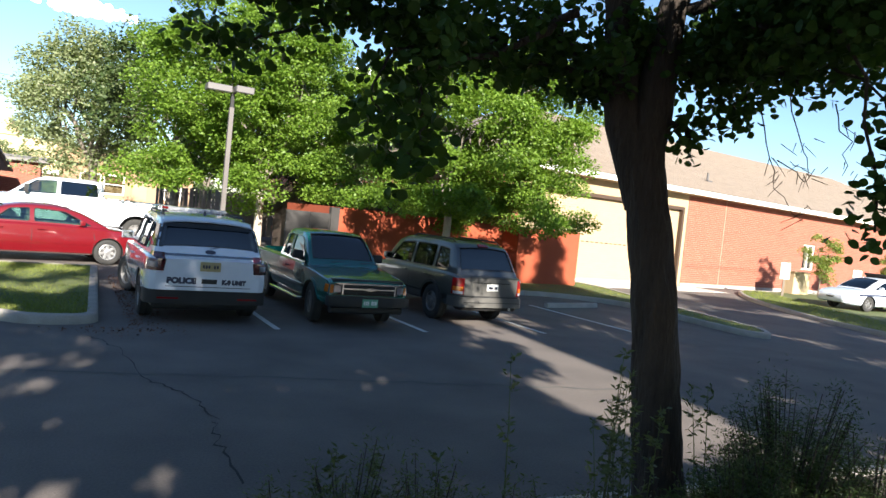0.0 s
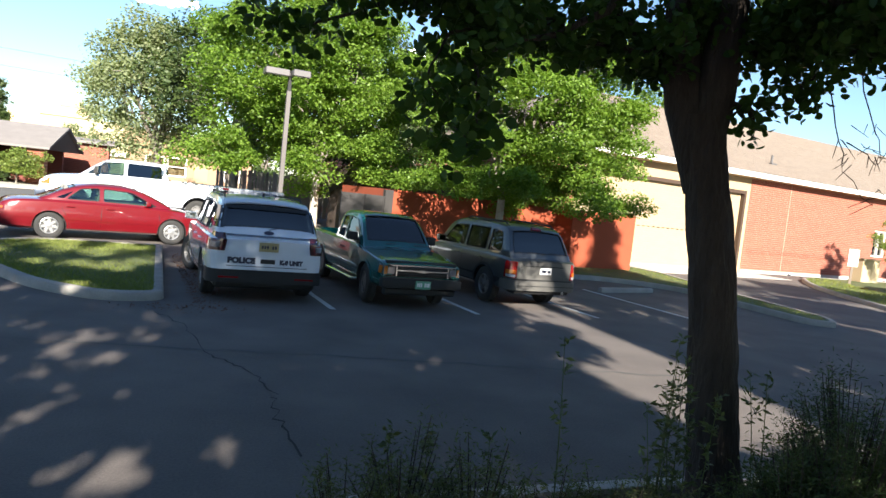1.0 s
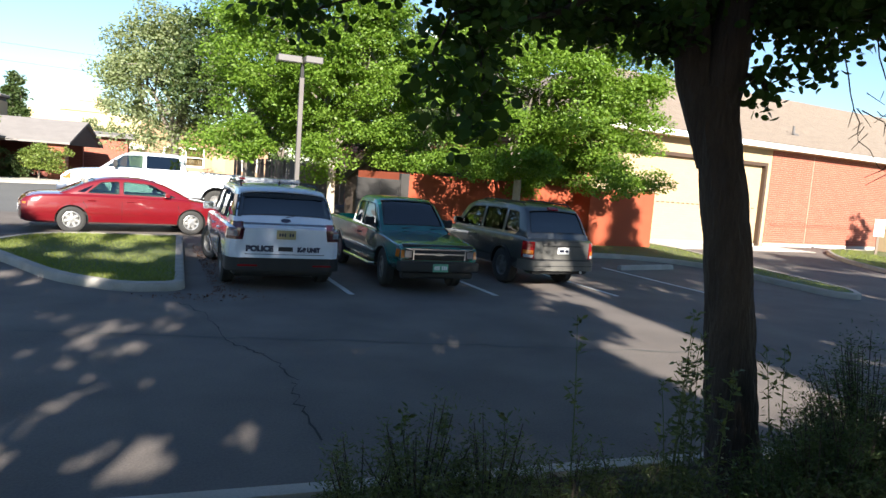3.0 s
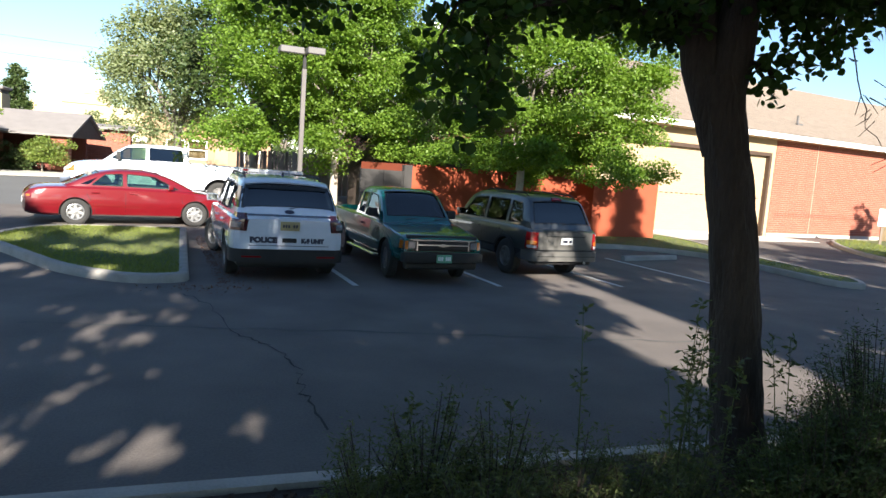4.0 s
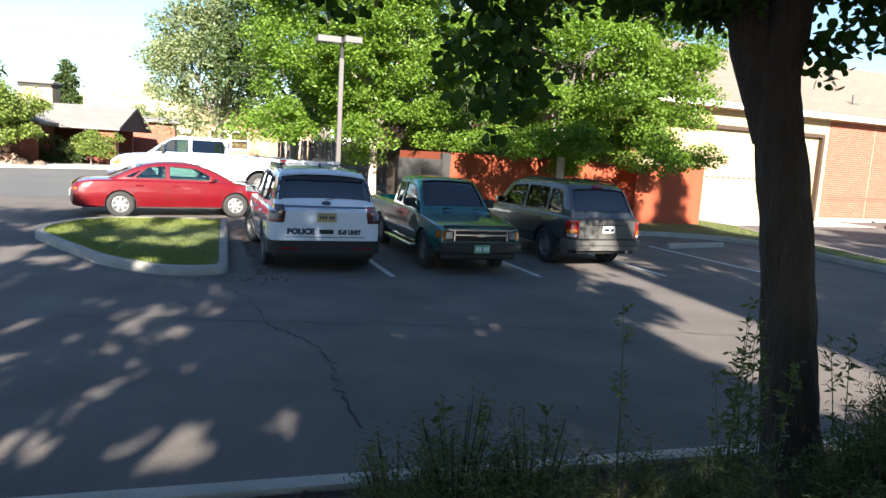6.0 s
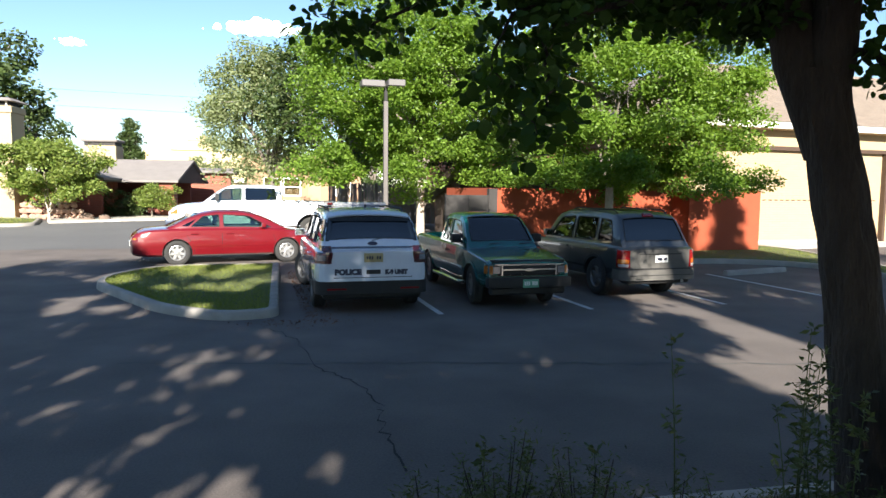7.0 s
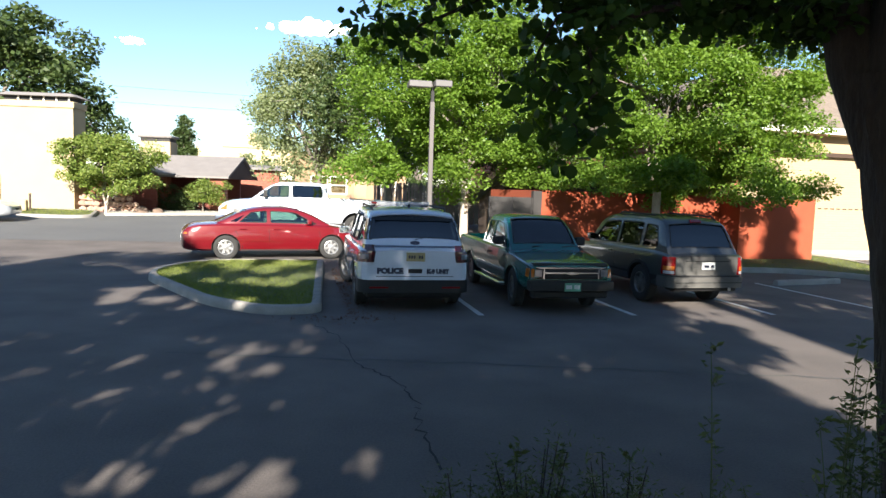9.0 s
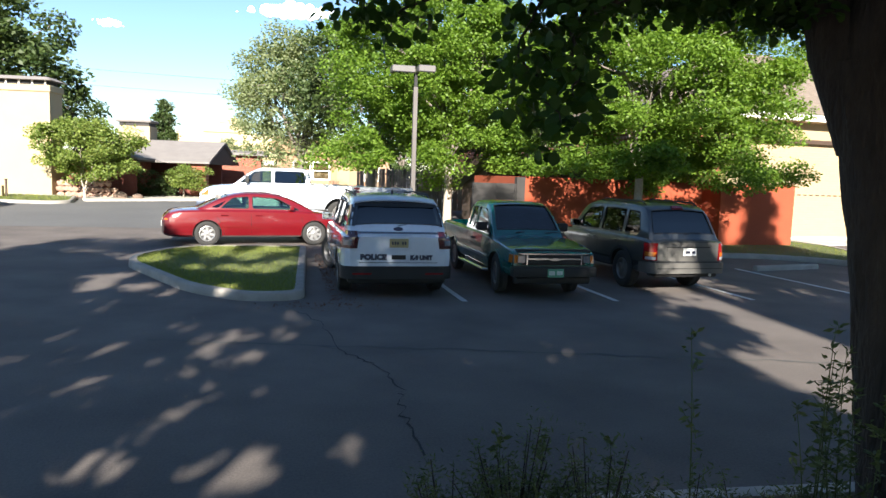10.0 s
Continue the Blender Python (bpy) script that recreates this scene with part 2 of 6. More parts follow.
tint_light = glass("green_tinted_glass", (0.62, 0.74, 0.68))
house_glass = glass("house_glass", (0.72, 0.72, 0.68))

# ---- mesh helpers ----
def rise(x, y):
    """Height of the ground: the lot climbs gently towards the street, level by the brick building."""
    f = min(1.0, max(0.0, (11.0 - x) / 9.0))
    return f * float(np.interp(y, [15, 19, 25, 37, 50], [0, .08, .20, .48, .70]))


def settle(ob):
    """Lays a flat-built mesh on the rising ground."""
    for v in ob.data.vertices:
        v.co.z += rise(v.co.x, v.co.y)
    return ob


def finish(name, bm, material, parent=None, label="", smooth=False, angle=35):
    """Links a bmesh as one mesh object, under parent if there is one."""
    me = bpy.data.meshes.new(name)
    bmesh.ops.recalc_face_normals(bm, faces=bm.faces)
    if smooth:
        for f in bm.faces:
            f.smooth = True
        lim = radians(angle)
        for e in bm.edges:
            if len(e.link_faces) != 2 or e.calc_face_angle(0) > lim:
                e.smooth = False
    bm.to_mesh(me)
    bm.free()
    for m in material if isinstance(material, (list, tuple)) else (material,):
        me.materials.append(m)
    ob = new(name, me)
    if parent:
        ob.parent = parent
    if label:
        ob["label"] = label
    return ob


def part(name, bm, material, parent, label="", smooth=False, angle=35):
    return finish(name, bm, material, parent, label, smooth, angle)


def raw(name, verts, faces, material, parent=None, label="", smooth=False):
    me = bpy.data.meshes.new(name)
    me.from_pydata(verts, [], faces)
    me.materials.append(material)
    if smooth:
        me.polygons.foreach_set("use_smooth", [True] * len(me.polygons))
    ob = new(name, me)
    if parent:
        ob.parent = parent
    if label:
        ob["label"] = label
    return ob


def thing(name, m, label, category, group="", kind=""):
    """An empty at a thing's base, to carry its parts."""
    ob = new(name)
    ob.matrix_world = Matrix.Translation((0, 0, rise(m.translation.x, m.translation.y))) @ m
    ob.empty_display_size = 0.2
    return tagged(ob, label, category, group, kind)


def add_box(bm, x0, x1, y0, y1, z0, z1, bevel=0.0, m=None, seg=1):
    r = bmesh.ops.create_cube(bm, size=1, matrix=Matrix.LocRotScale(((x0 + x1) / 2, (y0 + y1) / 2, (z0 + z1) / 2), None, (abs(x1 - x0), abs(y1 - y0), abs(z1 - z0))))
    vs = r["verts"]
    if bevel:
        es = list({e for v in vs for e in v.link_edges})
        vs = bmesh.ops.bevel(bm, geom=es, offset=bevel, segments=seg, affect="EDGES", profile=0.7)["verts"]
    if m is not None:
        bmesh.ops.transform(bm, matrix=m, verts=list(set(vs)))
    return vs


def box(x0, x1, y0, y1, z0, z1, bevel=0.0, m=None, seg=1):
    bm = bmesh.new()
    add_box(bm, x0, x1, y0, y1, z0, z1, bevel, m, seg)
    return bm


def add_tube(bm, pts, radii, sides=8, cap=True):
    """A tube along pts with a radius at each."""
    rings, up = [], Vector((0.3, 0.2, 1)).normalized()
    pts = [Vector(p) for p in pts]
    for i, p in enumerate(pts):
        d = (pts[min(i + 1, len(pts) - 1)] - pts[max(i - 1, 0)]).normalized()
        a = d.cross(up if abs(d.dot(up)) < 0.95 else Vector((1, 0, 0))).normalized()
        b = d.cross(a)
        r = radii[i] if isinstance(radii, (list, tuple)) else radii
        rings.append([bm.verts.new(p + (a * math.cos(k * math.tau / sides) + b * math.sin(k * math.tau / sides)) * r) for k in range(sides)])
    for q, s in zip(rings, rings[1:]):
        for k in range(sides):
            bm.faces.new((q[k], q[(k + 1) % sides], s[(k + 1) % sides], s[k]))
    if cap:
        bm.faces.new(rings[0][::-1])
        bm.faces.new(rings[-1])


def tube(pts, radii, sides=8):
    bm = bmesh.new()
    add_tube(bm, pts, radii, sides)
    return bm


def add_lathe(bm, profile, axis="x", sides=32, close=True):
    """Turns a closed profile of (along, radius) round an axis."""
    rings = []
    for k in range(sides):
        c, s = math.cos(k * math.tau / sides), math.sin(k * math.tau / sides)
        rings.append([bm.verts.new((a, r * c, r * s) if axis == "x" else (r * c, r * s, a)) for a, r in profile])
    n = len(profile)
    for k in range(sides):
        q, s = rings[k], rings[(k + 1) % sides]
        for i in range(n if close else n - 1):
            bm.faces.new((q[i], q[(i + 1) % n], s[(i + 1) % n], s[i]))


def add_prism(bm, poly, z0, z1, m=None):
    """A polygon in x, y drawn up from z0 to z1."""
    lo, hi = [bm.verts.new((x, y, z0)) for x, y in poly], [bm.verts.new((x, y, z1)) for x, y in poly]
    n = len(poly)
    bm.faces.new(lo[::-1])
    bm.faces.new(hi)
    for i in range(n):
        bm.faces.new((lo[i], lo[(i + 1) % n], hi[(i + 1) % n], hi[i]))
    if m is not None:
        bmesh.ops.transform(bm, matrix=m, verts=lo + hi)
    return lo + hi


def prism(poly, z0, z1, m=None):
    bm = bmesh.new()
    add_prism(bm, poly, z0, z1, m)
    return bm


def rounded(poly, r, seg=6):
    """A polygon with rounded corners."""
    out, n = [], len(poly)
    for i in range(n):
        p, a, b = Vector(poly[i]), Vector(poly[i - 1]), Vector(poly[(i + 1) % n])
        rr = r[i] if isinstance(r, (list, tuple)) else r
        da, db = (a - p), (b - p)
        k = min(rr, da.length * 0.48, db.length * 0.48)
        s, e = p + da.normalized() * k, p + db.normalized() * k
        for j in range(seg + 1):
            t = j / seg
            q = s * (1 - t) ** 2 + p * 2 * t * (1 - t) + e * t ** 2
            out.append((q.x, q.y))
    return out


def inset(poly, d):
    """The polygon drawn in by d (counter-clockwise polygons)."""
    out, n = [], len(poly)
    for i in range(n):
        p, a, b = Vector(poly[i]), Vector(poly[i - 1]), Vector(poly[(i + 1) % n])
        u, v = (p - a), (b - p)
        if u.length < 1e-6 or v.length < 1e-6:
            out.append(tuple(p))
            continue
        nu, nv = Vector((-u.y, u.x)).normalized(), Vector((-v.y, v.x)).normalized()
        w = (nu + nv)
        w = w.normalized() if w.length > 1e-6 else nu
        k = d / max(0.5, w.dot(nu))
        out.append((p.x + w.x * k, p.y + w.y * k))
    return out


def inside(poly, x, y):
    hit, j = False, len(poly) - 1
    for i in range(len(poly)):
        (xi, yi), (xj, yj) = poly[i], poly[j]
        if (yi > y) != (yj > y) and x < (xj - xi) * (y - yi) / (yj - yi) + xi:
            hit = not hit
        j = i
    return hit


def kerb_ring(name, poly, label, width=0.16, height=0.14, kind="structure"):
    """A closed concrete kerb with a rounded top edge, joints cut in along its run."""
    bm = bmesh.new()
    steps = [(0.0, 0.0), (0.012, height - 0.02), (0.035, height), (width, height), (width, 0.0)]
    loops = []
    for d, z in steps:
        loops.append([bm.verts.new((x, y, z)) for x, y in inset(poly, d)])
    n = len(poly)
    for a, b in zip(loops, loops[1:]):
        for i in range(n):
            bm.faces.new((a[i], a[(i + 1) % n], b[(i + 1) % n], b[i]))
    return tagged(settle(finish(name, bm, concrete, None, label, True, 50)), label, "kerb", "", kind)


def blades(name, poly, count, z, size, material, seed, lean=0.5, label="", category="grass"):
    """Grass: many small blades inside a polygon, one mesh."""
    rng = np.random.default_rng(seed)
    xs, ys = [p[0] for p in poly], [p[1] for p in poly]
    c = rng.uniform((min(xs), min(ys)), (max(xs), max(ys)), (count * 3, 2))
    hit = np.zeros(len(c), bool)
    for (xi, yi), (xj, yj) in zip(poly, poly[-1:] + poly[:-1]):
        if yi != yj:
            hit ^= ((yi > c[:, 1]) != (yj > c[:, 1])) & (c[:, 0] < (xj - xi) * (c[:, 1] - yi) / (yj - yi) + xi)
    p = c[hit][:count]
    n = len(p)
    a, h = rng.uniform(0, math.tau, n), rng.uniform(0.5, 1.2, n) * size
    w = h * 0.16
    side = np.stack([np.cos(a) * w, np.sin(a) * w, np.zeros(n)], 1)
    tip = np.stack([rng.normal(0, lean, n) * h, rng.normal(0, lean, n) * h, h], 1)
    base = np.concatenate([p, np.full((n, 1), z)], 1)
    v = np.stack([base - side, base + side, base + tip], 1).reshape(-1, 3)
    ob = settle(raw(name, v.tolist(), np.arange(3 * n).reshape(-1, 3).tolist(), material))
    return tagged(ob, label, category, "", "stuff")


def wall_frame(x, y, deg):
    """A frame on a wall: x along it, y into it, z up."""
    return pose(x, y, 0, 0, 0, deg)


def wall_with_holes(bm, x0, x1, z0, z1, y0, y1, holes):
    """A wall slab from x0 to x1 and z0 to z1, y0 to y1 thick, with oblong holes (x0, x1, z0, z1) through it."""
    xs = sorted({x0, x1, *[h[0] for h in holes], *[h[1] for h in holes]})
    for a, b in zip(xs, xs[1:]):
        cuts = sorted((h[2], h[3]) for h in holes if h[0] <= a and h[1] >= b)
        z = z0
        for c, d in cuts:
            if c > z:
                add_box(bm, a, b, y0, y1, z, c)
            z = d
        if z < z1:
            add_box(bm, a, b, y0, y1, z, z1)
    bmesh.ops.remove_doubles(bm, verts=bm.verts, dist=1e-5)

# ---- ground, kerbs, lawns ----
def sheet(xs, ys, z):
    """A sheet of ground over the lines xs and ys, following the rise."""
    bm = bmesh.new()
    rows = [[bm.verts.new((x, y, z + rise(x, y))) for x in xs] for y in ys]
    for a, b in zip(rows, rows[1:]):
        for i in range(len(xs) - 1):
            bm.faces.new((a[i], a[i + 1], b[i + 1], b[i]))
    return bm


tagged(finish("ground", sheet([-700, -100, -30, -10, 0, 2, 3.5, 5, 6.5, 8, 9.5, 11, 30, 100, 700], [-700, -50, 0, 15, 17, 19, 22, 25, 31, 37, 43, 50, 80, 200, 700], 0), asphalt), "dark worn asphalt of the parking lot", "ground", "", "structure")

# the lit street beyond the lot
tagged(finish("road", sheet([-100, -30, -10, -2.0], [22.9, 25, 31, 35.5], 0.005), street_asphalt), "pale sunlit street asphalt beyond the lot", "road", "", "structure")

ISLAND = rounded([(-2.36, 17.8), (-5.3, 17.75), (-6.35, 15.7), (-4.5, 12.0), (-3.5, 11.08), (-2.60, 11.2)], [0.15, 1.0, 1.6, 1.4, 0.8, 0.35], 8)
kerb_ring("island_kerb", ISLAND, "worn concrete kerb round a lawn island")
isl_in = inset(ISLAND, 0.155)
tagged(settle(finish("island_lawn", prism(isl_in, -0.05, 0.115), lawn_soil)), "mown lawn of the parking island", "lawn", "", "structure")
blades("island_grass", isl_in, 26000, 0.11, 0.05, grass_blade, 3, 0.5, "short mown green grass on the island")

STRIP = rounded([(-0.3, 26.5), (-0.3, 17.3), (10.6, 17.0), (12.15, 15.6), (11.45, 10.7), (11.95, 10.25), (12.75, 11.0), (13.7, 15.0), (15.4, 19.7), (15.4, 22.0), (8.0, 20.8), (4.0, 26.5)], [0.2, 0.3, 0.9, 1.0, 0.3, 0.4, 0.5, 2.0, 0.5, 0.3, 0.3, 0.3], 6)
kerb_ring("strip_kerb", STRIP, "concrete kerb of the planted strip behind the stalls")
st_in = inset(STRIP, 0.155)
tagged(settle(finish("strip_lawn", prism(st_in, -0.05, 0.115), lawn_soil)), "dry lawn strip behind the stalls", "lawn", "", "structure")
blades("strip_grass", st_in, 14000, 0.11, 0.06, grass_blade, 4, 0.5, "rough grass along the planted strip")

FAR = rounded([(17.2, 8.0), (40, 2.0), (60, 20), (60, 24), (27.0, 22.6), (22.4, 18.6), (18.6, 13.0)], [1.0, 0.5, 0.5, 0.5, 2.0, 3.0, 2.0], 6)
kerb_ring("verge_kerb", FAR, "concrete kerb along the far side of the driveway")
far_in = inset(FAR, 0.155)
tagged(finish("verge_lawn", prism(far_in, -0.05, 0.115), lawn_soil), "dry verge beside the driveway", "lawn", "", "structure")
blades("verge_grass", [p for p in far_in if p[0] < 32], 9000, 0.11, 0.07, grass_blade, 5, 0.5, "rough sunlit verge grass")

BED = [(-16.0, 5.02), (-3.8, 4.19), (1.6, 3.79), (14.0, 2.87), (14.0, -12.0), (-16.0, -12.0)][::-1]
kerb_ring("bed_kerb", BED, "shaded concrete kerb edging the planting bed")
bed_in = inset(BED, 0.155)
tagged(finish("bed_soil", prism(bed_in, -0.05, 0.10), gravel_bed), "dark soil of the planting bed", "soil", "", "structure")

tagged(finish("apron", prism([(14.9, 21.0), (25.2, 21.6), (25.2, 23.9), (14.9, 23.3)], -.05, .012), walk_concrete), "pale concrete apron before the cream bay", "pavement", "", "structure")

# painted stall lines
for i, (x, y0, y1) in enumerate([(0.0, 10.95, 17.1), (2.7, 10.85, 17.0), (5.4, 10.8, 16.9), (8.1, 10.75, 14.9)]):
    tagged(finish("stall_line", box(x - 0.05, x + 0.05, y0, y1, -0.02, 0.004), line_paint), "worn white painted stall line", "marking", "stall lines", "structure")

# concrete wheel stop
ws = thing("wheel_stop", pose(9.45, 14.75, 0, 0, 0, 11), "grey concrete wheel stop at the end of a stall", "wheel stop")
bm = bmesh.new()
add_prism(bm, [(-0.08, 0), (0.08, 0), (0.065, 0.10), (0.04, 0.125), (-0.04, 0.125), (-0.065, 0.10)], -1.1, 1.1, Matrix(((0, 0, 1, 0), (1, 0, 0, 0), (0, 1, 0, 0), (0, 0, 0, 1))))
part("block", bm, concrete, ws, "", True, 30)
for x in (-0.7, 0.7):
    part("pin", tube([(x, 0, 0.10), (x, 0, 0.132)], 0.014, 8), black_plastic, ws)

# long cracks in the asphalt
def crack(pts, seed, w=0.02):
    rng = random.Random(seed)
    bm, line = bmesh.new(), []
    for a, b in zip(pts, pts[1:]):
        for k in range(8):
            t = k / 8
            line.append((a[0] + (b[0] - a[0]) * t + rng.uniform(-0.045, 0.045), a[1] + (b[1] - a[1]) * t + rng.uniform(-0.04, 0.04)))
    prev = None
    for i, (x, y) in enumerate(line):
        ww = w * rng.uniform(0.35, 1.3)
        cur = (bm.verts.new((x - ww / 2, y - ww / 2, 0.004)), bm.verts.new((x + ww / 2, y + ww / 2, 0.004)))
        if prev:
            bm.faces.new((prev[0], prev[1], cur[1], cur[0]))
        prev = cur
    return bm


tar = mat("crack_fill", (0.012, 0.012, 0.012), None, 0.8, 0, 8, 60, 0.2)
crack_floor = finish("asphalt_crack", crack([(-2.75, 10.4), (-2.45, 9.58), (-2.28, 7.92), (-1.95, 7.41), (-1.83, 6.51), (-1.93, 5.83), (-1.90, 4.9)], 4, 0.019), tar)
tagged(crack_floor, "long dark crack wandering through the asphalt", "crack", "", "structure")
joint = finish("asphalt_joint", crack([(-4.5, 8.75), (-2.2, 8.2), (-1.1, 7.97), (1.0, 7.45), (2.93, 6.96), (5.0, 6.4)], 9, 0.05), mat("joint_fill", (.062, .059, .056), (.105, .099, .092), .9, 0, 3, 40, .3, spread=.8))
tagged(joint, "faint dark paving joint across the asphalt", "joint", "", "structure")

# ---- brick building with the wide cream bay ----
WALL = wall_frame(17.0, 23.5, 3.5)
EAVE = 4.66
bld = thing("brick_building", WALL, "long red brick building with cream bay and brown roof", "building")
X0, X1, B0, B1 = -6.0, 45.0, -3.55, 7.45      # wall ends and the cream bay
bm = bmesh.new()
add_box(bm, X0, B0, 0, 0.3, -0.1, EAVE)
add_box(bm, X0, X0 + 0.3, 0.3, 26, -0.1, EAVE)
part("wall", bm, brick_red, bld, "red brick wall")
bm = bmesh.new()
wall_with_holes(bm, B1, X1, -0.1, EAVE, 0, 0.3, [(18.6, 19.9, 1.4, 2.9)])
part("wall", bm, brick_red, bld, "red brick wall")
bm = bmesh.new()
add_box(bm, B0, B1, 0.02, 0.3, 4.02, EAVE)
add_box(bm, B0, B0 + 0.18, 0.02, 0.3, -0.1, 4.02)
add_box(bm, B1 - 0.25, B1, 0.02, 0.3, -0.1, 4.02)
part("header", bm, cream, bld, "cream stucco header over the bay")
part("bay_panel", box(B0 + 0.18, B1 - 0.25, 0.22, 0.34, -0.1, 4.02), cream_block, bld, "cream painted block infill")
bm = bmesh.new()
add_box(bm, B0 + 0.18, B1 - 0.25, 0.0, 0.22, 3.86, 4.02)
part("lintel", bm, brown_trim, bld, "dark brown bay lintel")
part("jamb", box(B1 - 0.40, B1 - 0.25, 0.0, 0.22, -0.1, 3.86), brown_trim, bld, "dark brown bay jamb")
part("sill", box(B0 + 0.18, B1 - 0.25, 0.17, 0.22, -0.1, 0.10), walk_concrete, bld)
for k in range(26):
    x = B0 + 2.4 + k * 0.31
    part("vent_slot", box(x, x + 0.19, 0.212, 0.22, 1.78, 1.83), brown_trim, bld)
for x in (10.6, 27.0, 34.0):
    part("control_joint", box(x - 0.02, x + 0.02, -0.003, 0.01, 0, EAVE), stone_mat, bld)
bm = bmesh.new()
for k in range(120):
    x = B1 + 0.3 + k * 0.105
    add_box(bm, x, x + 0.085, -0.012, 0.005, 1.0, 1.22)
part("soldier_course", bm, brick_red, bld)
part("footing", box(B1, X1, -0.03, 0.1, -0.1, 0.16), walk_concrete, bld)
w = part("window", box(18.6, 19.9, 0.1, 0.13, 1.4, 2.9), house_glass, bld)
bm = bmesh.new()
for a, b, c, d in ((18.6, 18.67, 1.4, 2.9), (19.83, 19.9, 1.4, 2.9), (18.6, 19.9, 1.4, 1.47), (18.6, 19.9, 2.83, 2.9), (19.22, 19.28, 1.4, 2.9)):
    add_box(bm, a, b, 0.06, 0.16, c, d)
part("frame", bm, white_trim, w)
part("fascia", box(X0 - 0.6, X1 + 0.6, -0.62, -0.55, EAVE + 0.02, EAVE + 0.26), white_trim, bld, "white painted fascia board")
part("soffit", box(X0 - 0.6, X1 + 0.6, -0.55, 0.0, EAVE + 0.0, EAVE + 0.04), cream, bld)
R0, RUN, SLOPE = EAVE + 0.27, 13.0, 0.40
bm = bmesh.new()
a = [bm.verts.new(v) for v in ((X0 - 0.65, -0.65, R0), (X1 + 0.65, -0.65, R0), (X1 + 0.65, RUN, R0 + SLOPE * RUN), (X0 + RUN - 0.5, RUN, R0 + SLOPE * RUN))]
c = [bm.verts.new(v) for v in ((X0 - 0.65, 2 * RUN, R0), (X1 + 0.65, 2 * RUN, R0))]
bm.faces.new(a)
bm.faces.new((a[0], a[3], c[0]))
bm.faces.new((a[3], a[2], c[1], c[0]))
bm.faces.new((a[1], c[1], a[2]))
bm.faces.new((a[0], c[0], c[1], a[1]))
roof = part("roof", bm, shingle_mat, bld, "brown weathered shingle roof")
bm = bmesh.new()
for k in range(1, 60):
    y = -0.65 + k * (RUN + 0.65) / 60
    z = R0 + (y + 0.65) * SLOPE * RUN / (RUN + 0.65)
    x = X0 - 0.65 + (y + 0.65) * (RUN + 0.15) / (RUN + 0.65)
    add_box(bm, x, X1 + 0.6, y - 0.02, y + 0.06, z - 0.005, z + 0.018)
part("shingle_course", bm, shingle_mat, bld)
for x, y in ((9.2, 4.6), (10.9, 1.6), (5.0, 8.0)):
    z = R0 + (y + 0.65) * SLOPE * 0.952
    v = part("roof_vent", tube([(x, y, z - 0.1), (x, y, z + 0.45)], 0.06, 10), lamp_grey, bld)
    part("flashing", box(x - 0.2, x + 0.2, y - 0.2, y + 0.2, z - 0.09, z + 0.03), lamp_grey, v)

# ---- orange stucco enclosure ----
enc = thing("orange_enclosure", pose(14.0, 19.95, 0.03, 0, 0, 6), "orange stucco screen wall of a yard", "wall")
part("wall", box(-3.1, 0, 0, 0.22, -0.1, 2.12), orange_stucco, enc)
part("wall", box(-3.1, -2.88, 0.22, 1.1, -0.1, 2.12), orange_stucco, enc)
part("wall", box(-9.75, -3.1, 0.9, 1.12, -0.1, 2.12), orange_stucco, enc)
part("wall", box(-9.75, -9.55, 1.12, 5.0, -0.1, 2.12), orange_stucco, enc)
gate = thing("yard_gate", pose(4.25, 19.8, 0.10, 0, 0, 6), "dark grey sheet metal yard gate", "gate")
part("leaf", box(-1.75, -0.35, 0, 0.05, 0.08, 1.75), gate_metal, gate)
for x in (-1.75, -1.0, -0.38):
    part("rib", box(x, x + 0.04, -0.03, 0.0, 0.08, 1.75), gate_metal, gate)
part("post", box(-0.33, -0.05, -0.05, 0.12, 0, 1.95), gate_metal, gate)
shed = thing("yard_shed", pose(8.5, 24.5, 0, 0, 0, 6), "dark shed with a grey ribbed metal roof", "shed")
part("wall", box(-4.2, 1.6, 0, 2.5, 0, 2.75), dark_wood, shed)
bm = bmesh.new()
for k in range(32):
    x = -4.6 + k * 0.21
    add_prism(bm, [(x, 0), (x + 0.15, 0), (x + 0.16, 0.03), (x + 0.2, 0.03), (x + 0.21, 0)], 0, 3.4, Matrix.Translation((0, -0.5, 2.7)) @ Matrix.Rotation(radians(72), 4, "X") @ Matrix.Scale(-1, 4, (0, 0, 1)))
tagged(part("roof", bm, metal_roof, shed, "grey ribbed metal roof"), kind="stuff")

